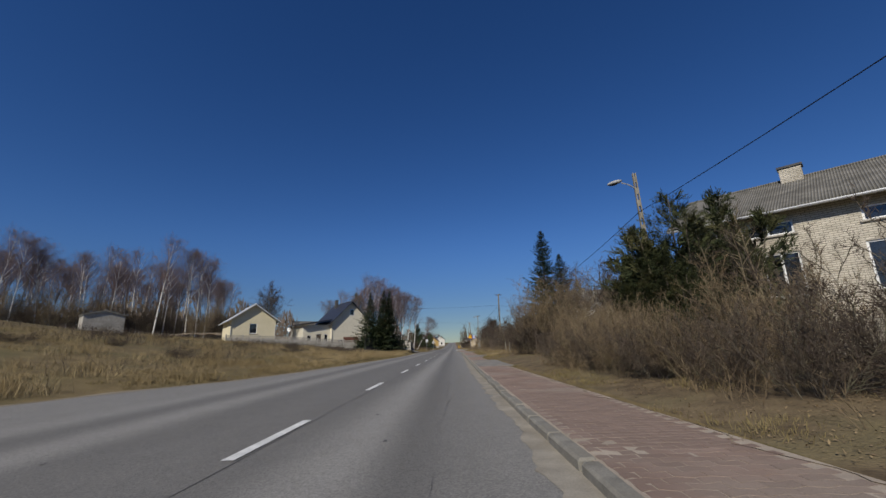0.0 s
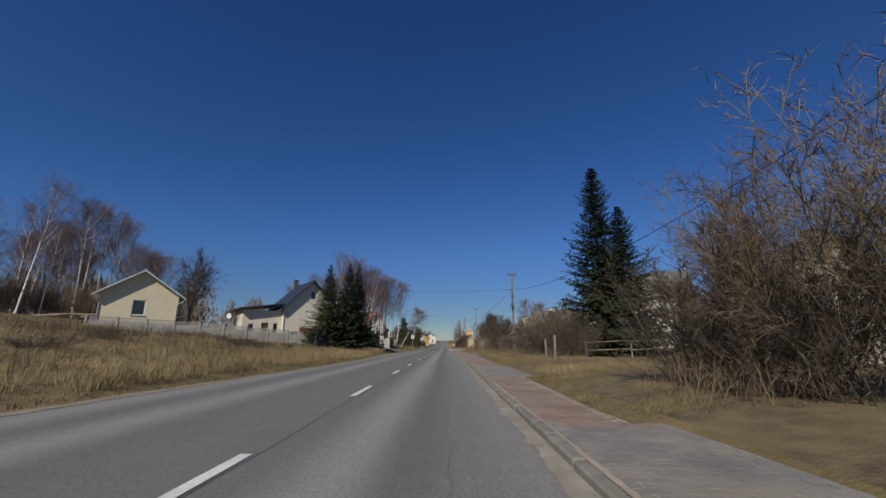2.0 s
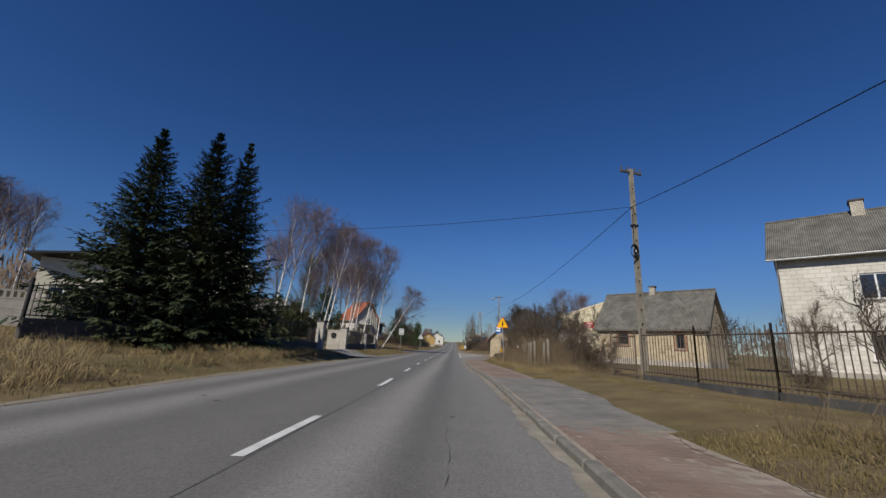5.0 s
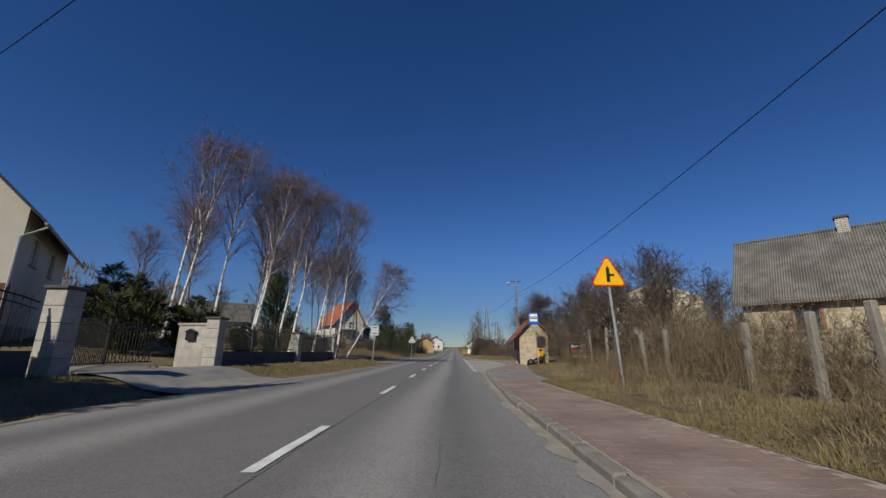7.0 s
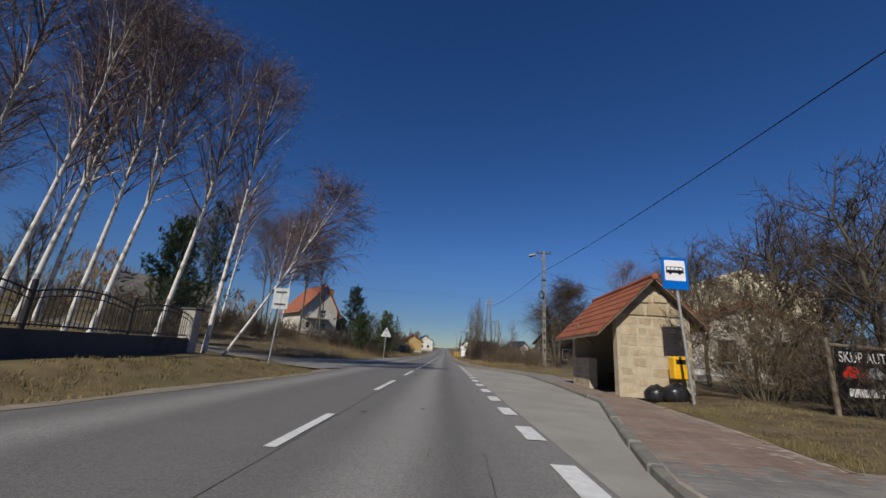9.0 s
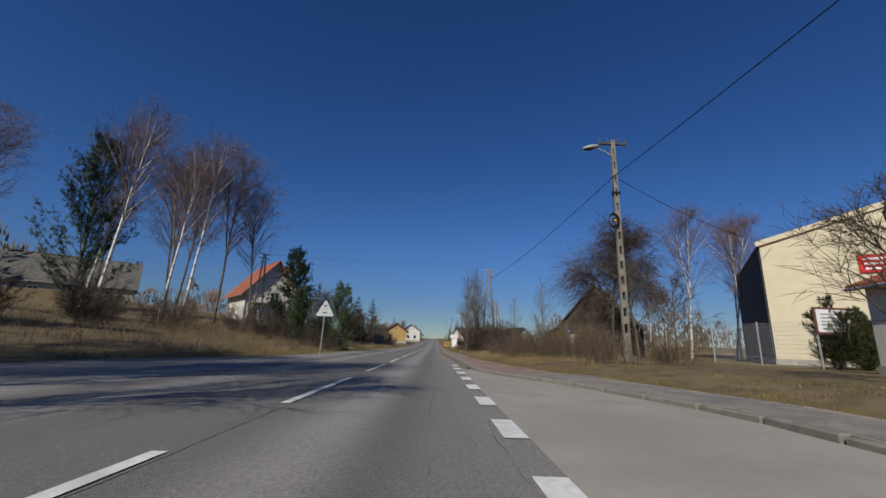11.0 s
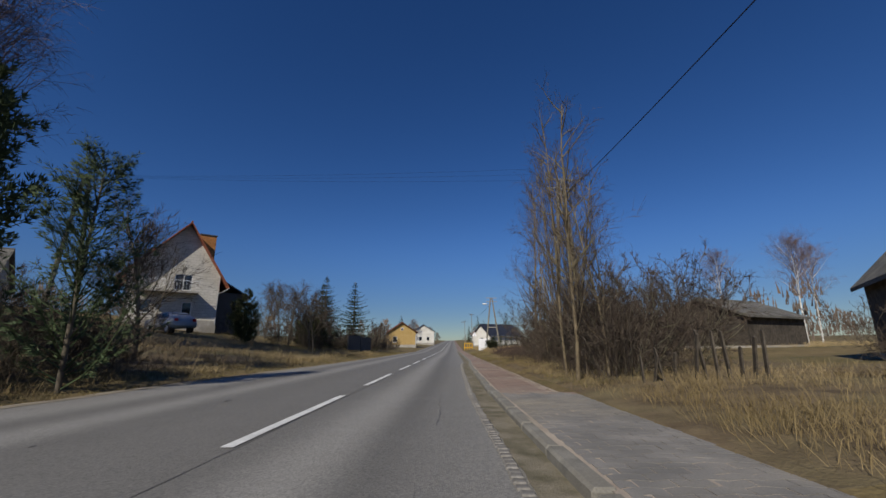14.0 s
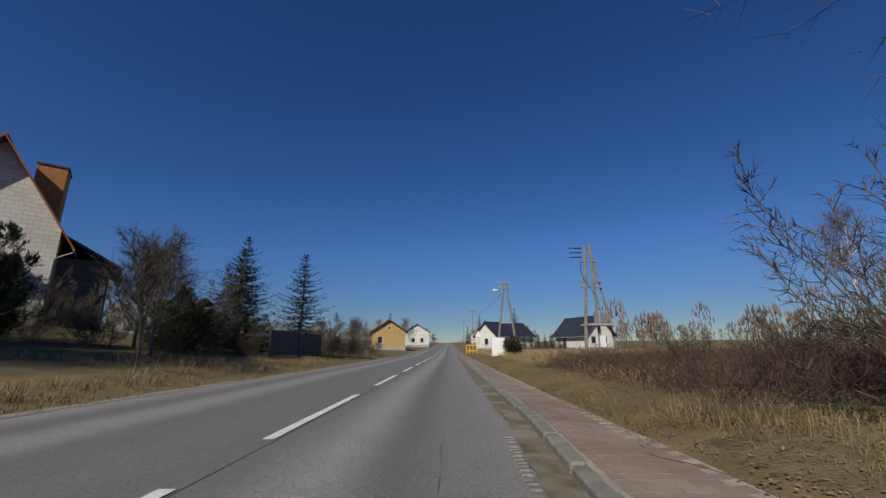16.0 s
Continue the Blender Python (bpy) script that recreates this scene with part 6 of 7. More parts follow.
for x, y, top in ((-8.3, 78.6, 2.25), (-8.25, 84.5, 2.05), (-8.33, 92.4, 1.85), (-9.35, 102.5, 1.95)):
    pl = thing("gate_pillar", (x, y, 0.3), "pale square stone gate pillar with a flat cap", "pillar", "gate pillars")
    hh = top - 0.3
    for k in range(6):
        part("block", cube(-0.24, 0.24, -0.24, 0.24, -0.3 + (hh + 0.3) * k / 6 + 0.006, -0.3 + (hh + 0.3) * (k + 1) / 6, bevel=0.012), CONCRETE, pl)
    part("cap", cube(-0.29, 0.29, -0.29, 0.29, hh + 0.002, hh + 0.08, bevel=0.015), DARKWALL, pl)
mw = thing("mailbox_wall", (-10.4, 84.75, 0.35), "pale stone wall holding a black mailbox", "wall", turn=-4)
part("wall", cube(0.72, 1.9, -0.14, 0.14, -0.4, 1.5, bevel=0.01), CONCRETE, mw)
part("coping", cube(0.68, 1.92, -0.18, 0.18, 1.5, 1.57), CONCRETE, mw)
mb = part("mailbox", cube(1.1, 1.45, -0.26, -0.14, 0.95, 1.25, bevel=0.015), BLACK, mw, "black steel mailbox")
part("mailbox_roof", prism(bmesh.new(), [(1.05, 1.25), (1.5, 1.25), (1.275, 1.36)], -0.29, -0.14), BLACK, mb)
for nm, a, b in (("drive_gate", (-9.6, 80.3), (-10.6, 82.6)), ("drive_gate", (-10.6, 82.6), (-10.5, 84.5)), ("drive_gate", (-8.5, 78.7), (-9.6, 80.3))):
    gt = thing(nm, (0, 0, 0), "black ironwork gate with a lattice foot", "gate", "drive gate")
    iron_run(gt, a, b, 0.35, 0.1, 1.45, 0.2, 0.13, False)
    A, B = Vector(a), Vector(b)
    n = 8
    bm = bmesh.new()
    for k in range(n):
        p, q = A.lerp(B, k / n), A.lerp(B, (k + 1) / n)
        rod(bm, (p.x, p.y, 0.55), (q.x, q.y, 0.85), 0.01, None, 4)
        rod(bm, (p.x, p.y, 0.85), (q.x, q.y, 0.55), 0.01, None, 4)
    part("lattice", bm, IRON, gt)

# steel fence of the white house on the right
rb_m = mesh_of("bar", cube(-0.009, 0.009, -0.007, 0.007, 0, 1.0), RUST)
for name, label, line, hgt in (("steel_fence", "brown steel bar fence on a low wall", [(8.4, 58.0), (7.95, 60.4), (7.5, 62.6), (7.05, 64.8)], 1.55), ("steel_gate", "brown steel bar gate between posts", [(6.95, 65.1), (6.75, 66.7)], 1.5),
                               ("rusty_fence", "rusty steel mesh fence among bushes", [(6.05, 17.5), (5.9, 19.4), (5.75, 21.2), (5.6, 22.9)], 1.3)):
    fe = thing(name, (0, 0, 0), label, "fence")
    for a, b in zip(line, line[1:]):
        z = ground_z(*a)
        A, B = Vector(a), Vector(b)
        ln = (B - A).length
        an = math.atan2(B.y - A.y, B.x - A.x)
        for p in (A, B):
            part("fence_post", cube(p.x - 0.022, p.x + 0.022, p.y - 0.022, p.y + 0.022, z - 0.3, z + hgt + 0.12, bevel=0.006), RUST, fe)
        for h2 in (0.28, hgt - 0.12):
            part("rail", rod(bmesh.new(), (A.x, A.y, z + h2), (B.x, B.y, z + h2), 0.022, None, 6), RUST, fe)
        if name == "steel_fence":
            part("base_wall", moved(cube(0.05, ln - 0.05, -0.08, 0.08, -0.3, 0.18), Matrix.Translation((*a, z)) @ Matrix.Rotation(an, 4, "Z")), DARKWALL, fe)
        if name == "rusty_fence":
            bm = bmesh.new()
            for k in range(1, int(ln / 0.09)):
                p = A.lerp(B, k * 0.09 / ln)
                rod(bm, (p.x, p.y, z + 0.28), (p.x, p.y, z + hgt - 0.12), 0.003, None, 3)
            for k in range(12):
                rod(bm, (A.x, A.y, z + 0.3 + 0.08 * k), (B.x, B.y, z + 0.3 + 0.08 * k), 0.003, None, 3)
            part("mesh_panel", bm, RUST, fe)
            continue
        n = int(ln / 0.13)
        for k in range(1, n):
            p = A.lerp(B, k / n)
            ob = new("bar", rb_m)
            ob.parent = fe
            ob.matrix_basis = pose(p.x, p.y, z + 0.2, 0, 0, math.degrees(an)) @ Matrix.Diagonal((1, 1, hgt - (0.12 if k % 2 else 0.2), 1))

# loose concrete and wooden posts, rails
def old_post(x, y, h, label, material=CONCRETE, r=0.065, tilt=(0, 0)):
    ob = part("fence_post", cube(-r, r, -r, r, -0.3, h, bevel=0.015), material)
    ob.matrix_basis = pose(x, y, ground_z(x, y), tilt[0], tilt[1], 10)
    tagged(ob, label, "fence post", "old fence posts")


for x, y, h, tl in ((6.5, 43.8, 1.05, (2, -3)), (6.75, 42.9, 1.25, (-1, 2)), (5.5, 77.0, 1.15, (0, 2)), (5.35, 75.5, 1.2, (1, 1)), (5.45, 74.7, 1.25, (0, -1)), (5.6, 73.0, 1.15, (2, -1)), (5.35, 70.8, 1.3, (-1, -2)),
                    (5.9, 80.5, 1.2, (3, 0)), (6.05, 82.0, 1.15, (-2, -3)), (7.85, 92.1, 1.85, (1, -3)), (7.0, 87.6, 1.7, (0, 2)), (4.7, 129.4, 0.62, (2, -6))):
    old_post(x, y, h, "weathered leaning concrete fence post", POLE, 0.05, tilt=tl)
sp = thing("gate_post", (7.0, 122.2, ground_z(7.0, 122.2)), "stout weathered concrete gate post with a stone cap", "gate post", "old fence posts", turn=12)
part("shaft", cube(-0.09, 0.09, -0.09, 0.09, -0.3, 0.92, bevel=0.02), CONCRETE, sp)
part("cap", cube(-0.12, 0.12, -0.12, 0.12, 0.924, 1.08, bevel=0.03), CONCRETE, sp)
rl = thing("rail_fence", (0, 0, 0), "rough wooden rail fence across the yard", "fence")
RP = [(9.0, 44.5), (11.0, 43.0), (13.2, 42.2), (15.4, 40.8)]
for a, b in zip(RP, RP[1:]):
    za, zb = ground_z(*a), ground_z(*b)
    part("rail_post", rod(bmesh.new(), (*a, za - 0.2), (*a, za + 1.0), 0.05, 0.04, 6), WOOD, rl)
    for h2 in (0.45, 0.9):
        part("rail", rod(bmesh.new(), (a[0], a[1], za + h2), (b[0], b[1], zb + h2 + 0.05), 0.035, 0.03, 6), WOOD, rl)
gb = thing("plank_gate", (0, 0, 0), "weathered plank gate between posts", "gate")
for k in range(3):
    part("plank", rod(bmesh.new(), (7.0, 87.6, 1.0 + 0.3 * k), (9.6, 86.6, 0.95 + 0.3 * k), 0.045, None, 4), OLDBOARD, gb)
pk = thing("picket_fence", (0, 0, 0), "grey rotten picket fence below the bushes", "fence")
_rng = random.Random(12)
pkm = mesh_of("picket", prism(bmesh.new(), [(-0.04, 0), (0.04, 0), (0.04, 0.93), (0.015, 1.0), (-0.04, 0.97)], -0.012, 0.012), OLDBOARD)
for line in (((4.6, 132.6), (5.2, 130.2)), ((5.3, 129.8), (5.9, 126.4)), ((4.1, 136.5), (5.6, 135.6))):
    A, B = Vector(line[0]), Vector(line[1])
    n = int((B - A).length / 0.14)
    for k in range(n):
        if _rng.random() < 0.42:
            continue
        p = A.lerp(B, k / n)
        ob = new("picket", pkm)
        ob.parent = pk
        ob.matrix_basis = pose(p.x, p.y, ground_z(p.x, p.y) - 0.05, rnd(_rng, -12, 12), rnd(_rng, -12, 12), 80) @ Matrix.Diagonal((1, 1, rnd(_rng, 0.35, 0.8), 1))
mf = thing("mesh_fence", (0, 0, 0), "green steel mesh fence panels by the hall", "fence")
for a, b in (((16.3, 126.5), (16.9, 124.0)), ((16.9, 124.0), (17.4, 121.5))):
    A, B = Vector(a), Vector(b)
    part("fence_post", rod(bmesh.new(), (*a, 0.0), (*a, 2.4), 0.04, None, 8), STEEL, mf)
    bm = bmesh.new()
    for k in range(24):
        p = A.lerp(B, k / 24)
        rod(bm, (p.x, p.y, 0.3), (p.x, p.y, 2.3), 0.006, None, 3)
    for z in np.arange(0.3, 2.31, 0.2):
        rod(bm, (A.x, A.y, z), (B.x, B.y, z), 0.006, None, 3)
    part("mesh_panel", bm, STEEL, mf)
yg = thing("yard_gate", (0, 0, 0), "dark panel gate in a garden fence", "gate")
for a, b in (((-8.9, 168.0), (-8.3, 170.8)), ((-8.3, 170.8), (-7.8, 173.5))):
    A, B = Vector(a), Vector(b)
    an = math.atan2(B.y - A.y, B.x - A.x)
    z = ground_z(*a)
    part("fence_post", cube(A.x - 0.05, A.x + 0.05, A.y - 0.05, A.y + 0.05, z - 0.3, z + 1.6), IRON, yg)
    part("panel", moved(cube(0.08, (B - A).length - 0.05, -0.02, 0.02, 0.1, 1.45), Matrix.Translation((*a, z)) @ Matrix.Rotation(an, 4, "Z")), DARKWALL, yg)


# ---- the parked car ----
def car(x, y, turn):
    e = thing("parked_car", (x, y, ground_z(x, y)), "grey-blue hatchback parked on the grass", "car", turn=turn)
    side = [(-2.0, 0.35), (-2.05, 0.7), (-1.95, 0.95), (-1.1, 1.02), (-0.55, 1.42), (0.75, 1.48), (1.45, 1.2), (1.85, 0.95), (1.95, 0.6), (1.9, 0.35)]
    bm = prism(bmesh.new(), side, -0.82, 0.82)
    for v in bm.verts:
        if v.co.z > 1.1:
            v.co.y *= 0.8
    bmesh.ops.bevel(bm, geom=list(bm.edges), offset=0.05, segments=2, affect="EDGES")
    part("body", bm, CARPAINT, e, smooth=True)
    for s in (-1, 1):
        for poly in ([(-0.85, 1.06), (-0.5, 1.36), (0.1, 1.4), (0.1, 1.04)], [(0.16, 1.04), (0.16, 1.4), (0.72, 1.42), (1.25, 1.14), (1.2, 1.04)]):
            bm = bmesh.new()
            bm.faces.new([bm.verts.new((px, s * (0.835 - max(0, pz - 1.05) * 0.42), pz)) for px, pz in poly])
            bmesh.ops.solidify(bm, geom=bm.faces[:], thickness=0.01)
            part("side_window", bm, GLASS, e)
    part("windscreen", moved(cube(-0.02, 0.02, -0.62, 0.62, 0, 0.5), Matrix.Translation((-1.04, 0, 1.03)) @ Matrix.Rotation(radians(52), 4, "Y")), GLASS, e)
    part("rear_window", moved(cube(-0.02, 0.02, -0.6, 0.6, 0, 0.45), Matrix.Translation((1.5, 0, 1.12)) @ Matrix.Rotation(radians(-62), 4, "Y")), GLASS, e)
    for wx in (-1.25, 1.2):
        for s in (-1, 1):
            wl = part("wheel", rod(bmesh.new(), (wx, s * 0.66, 0.31), (wx, s * 0.86, 0.31), 0.31, None, 20), BLACK, e)
            part("rim", rod(bmesh.new(), (wx, s * 0.86, 0.31), (wx, s * 0.875, 0.31), 0.2, None, 14), STEEL, wl)
    for s in (-1, 1):
        part("tail_light", cube(1.84, 1.93, s * 0.62 - 0.12, s * 0.62 + 0.12, 0.78, 0.98, bevel=0.02), SIGNRED, e)
        part("headlight", cube(-2.04, -1.95, s * 0.6 - 0.16, s * 0.6 + 0.16, 0.68, 0.85, bevel=0.02), SIGNWHITE, e)
        part("mirror", cube(-0.8, -0.68, s * 0.93 - 0.08, s * 0.93 + 0.08, 1.02, 1.15, bevel=0.02), CARPAINT, e)


car(-19.6, 158.8, -28)
# white dish behind the fence
hb = thing("satellite_dish", (-33.5, 84.0, ground_z(-33.5, 84.0)), "white round satellite dish on a mast behind the fence", "dish")
part("mast", rod(bmesh.new(), (0, 0, -0.2), (0, 0, 2.6), 0.04), STEEL, hb)
part("dish", rod(bmesh.new(), (0, -0.1, 2.6), (0, -0.02, 2.6), 0.42, 0.3, 20), SIGNWHITE, hb)

# ---- trees and bushes: prototypes stand where they are first used, the rest are copies ----
def grown(name, label, parts, x, y, group, turn=0.0, size=1.0):
    e = tree(name, label, parts, group)
    e.matrix_basis = pose(x, y, ground_z(x, y), 0, 0, turn) @ Matrix.Diagonal((size, size, size, 1))
    return e


B_LABEL = "slender white-barked birch, bare, with hanging reddish twigs"
b1 = grown("birch_tree", B_LABEL, birch(1, 16.5, 0.10), -18.9, 101.5, "roadside birches")
b2 = grown("birch_tree", B_LABEL, birch(2, 15.0, 0.16, fork=True), -16.3, 102.6, "roadside birches", 10)
b3 = grown("birch_tree", B_LABEL, birch(3, 13.2, 0.22), -13.8, 102.1, "roadside birches", -10)


def scaled_copy(proto, x, y, turn, size, high=None, label=""):
    m = pose(x, y, ground_z(x, y), 0, 0, turn) @ Matrix.Diagonal((size, size, size if high is None else high, 1))
    e = copy_thing(proto, Matrix.Identity(4))
    e.matrix_basis = m
    if label:
        e["label"] = label
    return e


for pr, x, y, tn, s in ((b1, -21.8, 100.4, 20, 1.02), (b3, -20.4, 99.0, 5, 1.15), (b2, -17.6, 104.6, -15, 0.98), (b3, -15.2, 100.6, 8, 1.05), (b2, -12.6, 101.8, 12, 0.9), (b3, -11.2, 103.2, 0, 0.98), (b1, -9.25, 103.5, -5, 0.76)):
    scaled_copy(pr, x, y, tn, s)
lb = grown("birch_tree", "young birch leaning out over the verge", birch(9, 8.5, 0.75), -8.75, 103.8, "roadside birches", 0)
# birches beyond the side road
b4 = grown("birch_tree", "dark-stemmed bare birch on the bank", birch(5, 14.5, 0.05, bark=BARK, fork=True), -22.3, 140.0, "bank birches")
for pr, x, y, tn, s in ((b4, -19.0, 140.5, 60, 1.15), (b1, -21.0, 139.0, 0, 1.02), (b1, -22.2, 138.0, 15, 0.95), (b1, -29.1, 139.6, 40, 1.2), (b2, -31.5, 141.0, 80, 1.25), (b4, -17.0, 143.0, 140, 0.95), (b4, -25.5, 143.5, 200, 1.05), (b4, -23.6, 140.5, 90, 1.1), (b1, -33.0, 118.0, 30, 0.9), (b4, -27.0, 126.0, 10, 0.8)):
    scaled_copy(pr, x, y, tn, s)
# the birch wood across the fields
_rng = random.Random(77)
for k in range(64):
    a, d = radians(-29 - 25 * (k * 0.618 % 1.0)), rnd(_rng, 84, 122)
    scaled_copy((b1, b2, b4)[k % 3] if k % 4 else b1, d * math.sin(a), d * math.cos(a), rnd(_rng, 0, 360), rnd(_rng, 0.7, 1.02), None, "tall bare birch at the edge of the wood")
for x, y, s in ((-24, 106, 0.9), (-34, 112, 0.8), (-38, 150, 0.8), (37, 172, 0.75), (42, 176, 0.7), (33, 178, 0.7), (26, 138, 0.8), (28, 140, 0.85), (24.5, 141.5, 0.9)):
    scaled_copy(b2 if x > 0 else b4, x, y, x * 40, s, None, "tall bare birch behind the gardens")

# spruces
sp1 = grown("spruce_tree", "broad dark spruce with drooping branches", spruce(11, 10.3, 3.7, 42, 15, 60, size=1.2, taper=1.0), -10.95, 68.4, "roadside spruces")
sp2 = grown("spruce_tree", "tall ragged dark spruce", spruce(12, 15.9, 3.8, 54, 15, 60, size=1.4, taper=0.76), 13.2, 52.2, "yard spruces")
sp3 = grown("spruce_tree", "young pointed green spruce", spruce(13, 7.2, 2.3, 30, 11, 24, size=0.95, taper=0.9), -12.0, 170.5, "garden spruces")
scaled_copy(sp1, -13.1, 67.6, 70, 0.95, 0.95)
scaled_copy(sp1, -10.15, 69.8, 160, 0.8, 1.03)
scaled_copy(sp2, 15.7, 53.4, 100, 0.9, 0.8)
scaled_copy(sp2, 34.5, 63.5, 40, 1.0, 0.93)
scaled_copy(sp3, -10.6, 177.0, 80, 1.25, 1.1)
scaled_copy(sp3, -12.6, 171.4, 200, 1.35, 0.9)
scaled_copy(sp3, -35.4, 74.0, 30, 1.0, 0.95)
scaled_copy(sp3, 37.0, 78.0, 10, 1.3)
scaled_copy(sp3, 42.0, 90.0, 50, 1.2)
scaled_copy(sp3, 34.0, 104.0, 50, 1.1)
scaled_copy(sp2, 25.9, 60.5, 10, 0.5, 0.42)
th = grown("yew_tree", "dense dark evergreen with feathery ragged shoots", yew(14, 6.5, 2.5), 9.7, 15.2, "garden evergreens")
scaled_copy(th, 11.8, 15.2, 50, 0.85, 1.0)
scaled_copy(th, 9.3, 17.0, 130, 0.75, 0.85)
for x, y, s in ((8.0, 12.7, 0.55), (7.5, 10.7, 0.42), (8.2, 14.8, 0.6)):
    scaled_copy(th, x, y, x * 70, s, s, "low dark evergreen among the bare bushes")
for x, y, s, h in ((18.6, 121.9, 0.42, 0.5), (19.4, 121.6, 0.38, 0.42), (20.4, 122.3, 0.36, 0.4)):
    scaled_copy(th, x, y, x * 50, s, h, "narrow green thuja by the hall")
for x, y, s, h in ((-10.6, 163.2, 0.5, 0.4), (-11.6, 164.6, 0.55, 0.45), (-14.0, 158.5, 0.5, 0.6)):
    scaled_copy(th, x, y, x * 50, s, h, "dark low evergreen in the front garden")
scaled_copy(th, 5.3, 174.6, 0, 0.36, 0.2, "small clipped evergreen bush by the pavement")
for k in range(16):
    scaled_copy(sp3, 9 + 1.1 * k, 208 + 0.25 * k, 40 * k, 0.35, 0.32, "low clipped evergreen of a garden hedge")
# pines
p1 = grown("pine_tree", "young bushy green pine beside the road", pine(21, 5.0, 2.2), -10.0, 136.8, "roadside pines", 0, 0.88)
scaled_copy(p1, -7.2, 138.2, 90, 0.98, 1.08)
scaled_copy(p1, -11.6, 138.6, 200, 1.3, 1.5)
scaled_copy(p1, -20.5, 117.0, 20, 1.5, 1.7, "tall dark pine behind the birches")
scaled_copy(p1, -32.8, 141.6, 70, 2.4, 3.3, "tall dark pine on the bank")
scaled_copy(p1, -17.0, 112.5, 70, 0.8, 0.9)
for x, y, s in ((-13.6, 86.8, 0.7), (-12.4, 89.4, 0.6), (-15.8, 88.4, 0.8), (-11.4, 92.6, 0.4), (-11.6, 96.4, 0.35)):
    scaled_copy(th, x, y, x * 30, s, s * 0.75, "dark garden evergreen behind the iron fence")

# bare broad-leaved trees
T_LABEL = "bare fruit tree with a dense crown of grey twigs"
o1 = grown("fruit_tree", T_LABEL, broad(31, 6.6, 0.85, BARK, BROWNTWIG, (18, 10, 10), thin=0.7), 11.6, 90.4, "orchard trees")
o2 = grown("fruit_tree", T_LABEL, broad(32, 5.6, 1.0, BARK, BROWNTWIG, (18, 10, 10), thin=0.7), 9.6, 88.6, "orchard trees")
wl = grown("weeping_tree", "bare weeping tree with long hanging twigs", broad(33, 10.2, 0.8, BARK, BROWNTWIG, (34, 15, 16), droop=0.55, thin=0.6, low=0.3), 12.2, 130.0, "yard trees")
for pr, x, y, tn, s in ((o1, 8.1, 89.6, 200, 0.85), (o2, 9.4, 92.4, 100, 0.95), (o1, 10.4, 98.6, 10, 0.9), (o2, 9.0, 97.6, 50, 0.95), (o1, 13.2, 100.5, 70, 0.95), (o2, 15.6, 102.0, 20, 1.05), (o1, 16.0, 93.5, 20, 0.95), (o1, 9.5, 101.5, 60, 0.85), (o2, 10.8, 104.6, 10, 1.0), (o1, -9.8, 143.4, 40, 0.95), (o2, -11.5, 144.6, 80, 0.9), (o1, 9.0, 95.2, 40, 0.85), (o2, 11.0, 96.4, 80, 0.95), (o1, 12.8, 94.0, 120, 0.8), (o2, 14.5, 98.0, 10, 0.95), (o1, 17.0, 96.0, 200, 0.9), (o2, 8.3, 101.5, 30, 0.75), (o1, 13.0, 104.0, 60, 0.8), (o2, 17.0, 108.0, 70, 0.9),
                      (o1, -22.0, 108.0, 10, 1.0), (o2, -26.5, 105.0, 70, 1.05), (o1, -24.5, 92.0, 100, 0.8), (o2, -34.3, 75.0, 20, 2.0), (o1, -35.0, 76.5, 140, 1.7), (o1, 7.9, 16.9, 30, 0.68), (o2, 8.6, 19.0, 130, 0.72), (o1, 11.0, 33.5, 60, 1.15), (o2, 13.0, 37.5, 150, 1.2), (o1, 9.6, 121.5, 15, 0.8), (o2, 17.0, 131.0, 60, 1.1),
                      (o1, 8.0, 84.5, 20, 0.75), (o2, 20.0, 80.0, 200, 0.75), (o1, -9.0, 158.8, 30, 0.75), (o2, -9.9, 160.6, 120, 0.85), (o1, -12.5, 163.0, 210, 0.9), (o1, -15.5, 168.0, 30, 0.95), (o2, -13.5, 166.0, 120, 0.85), (o2, -11.0, 166.5, 20, 0.8), (o1, -18.0, 170.5, 220, 1.0), (o2, -9.8, 183.5, 0, 0.7), (o1, -9.0, 190.0, 0, 0.7), (o2, -11.0, 196.0, 50, 0.8), (o1, -12.5, 203.0, 50, 0.75),
                      (o2, 9.5, 111.0, 70, 0.8), (o1, 23.0, 39.0, 30, 1.0), (o2, 26.0, 47.0, 80, 1.1), (o1, 11.0, 61.0, 10, 0.5), (o2, 11.5, 57.5, 40, 0.95), (o1, 9.6, 54.5, 200, 0.7), (o2, 16.0, 68.5, 80, 0.6), (o1, 20.0, 112.0, 0, 0.9)):
    scaled_copy(pr, x, y, tn, s)
tl = grown("alder_tree", "tall slender bare tree with tan bark and upswept limbs", broad(35, 10.5, 0.42, TANBARK, BROWNTWIG, (22, 8, 8), thin=0.3, low=0.18, fine=1, tw=0.55), 4.75, 147.7, "row of slim trees")
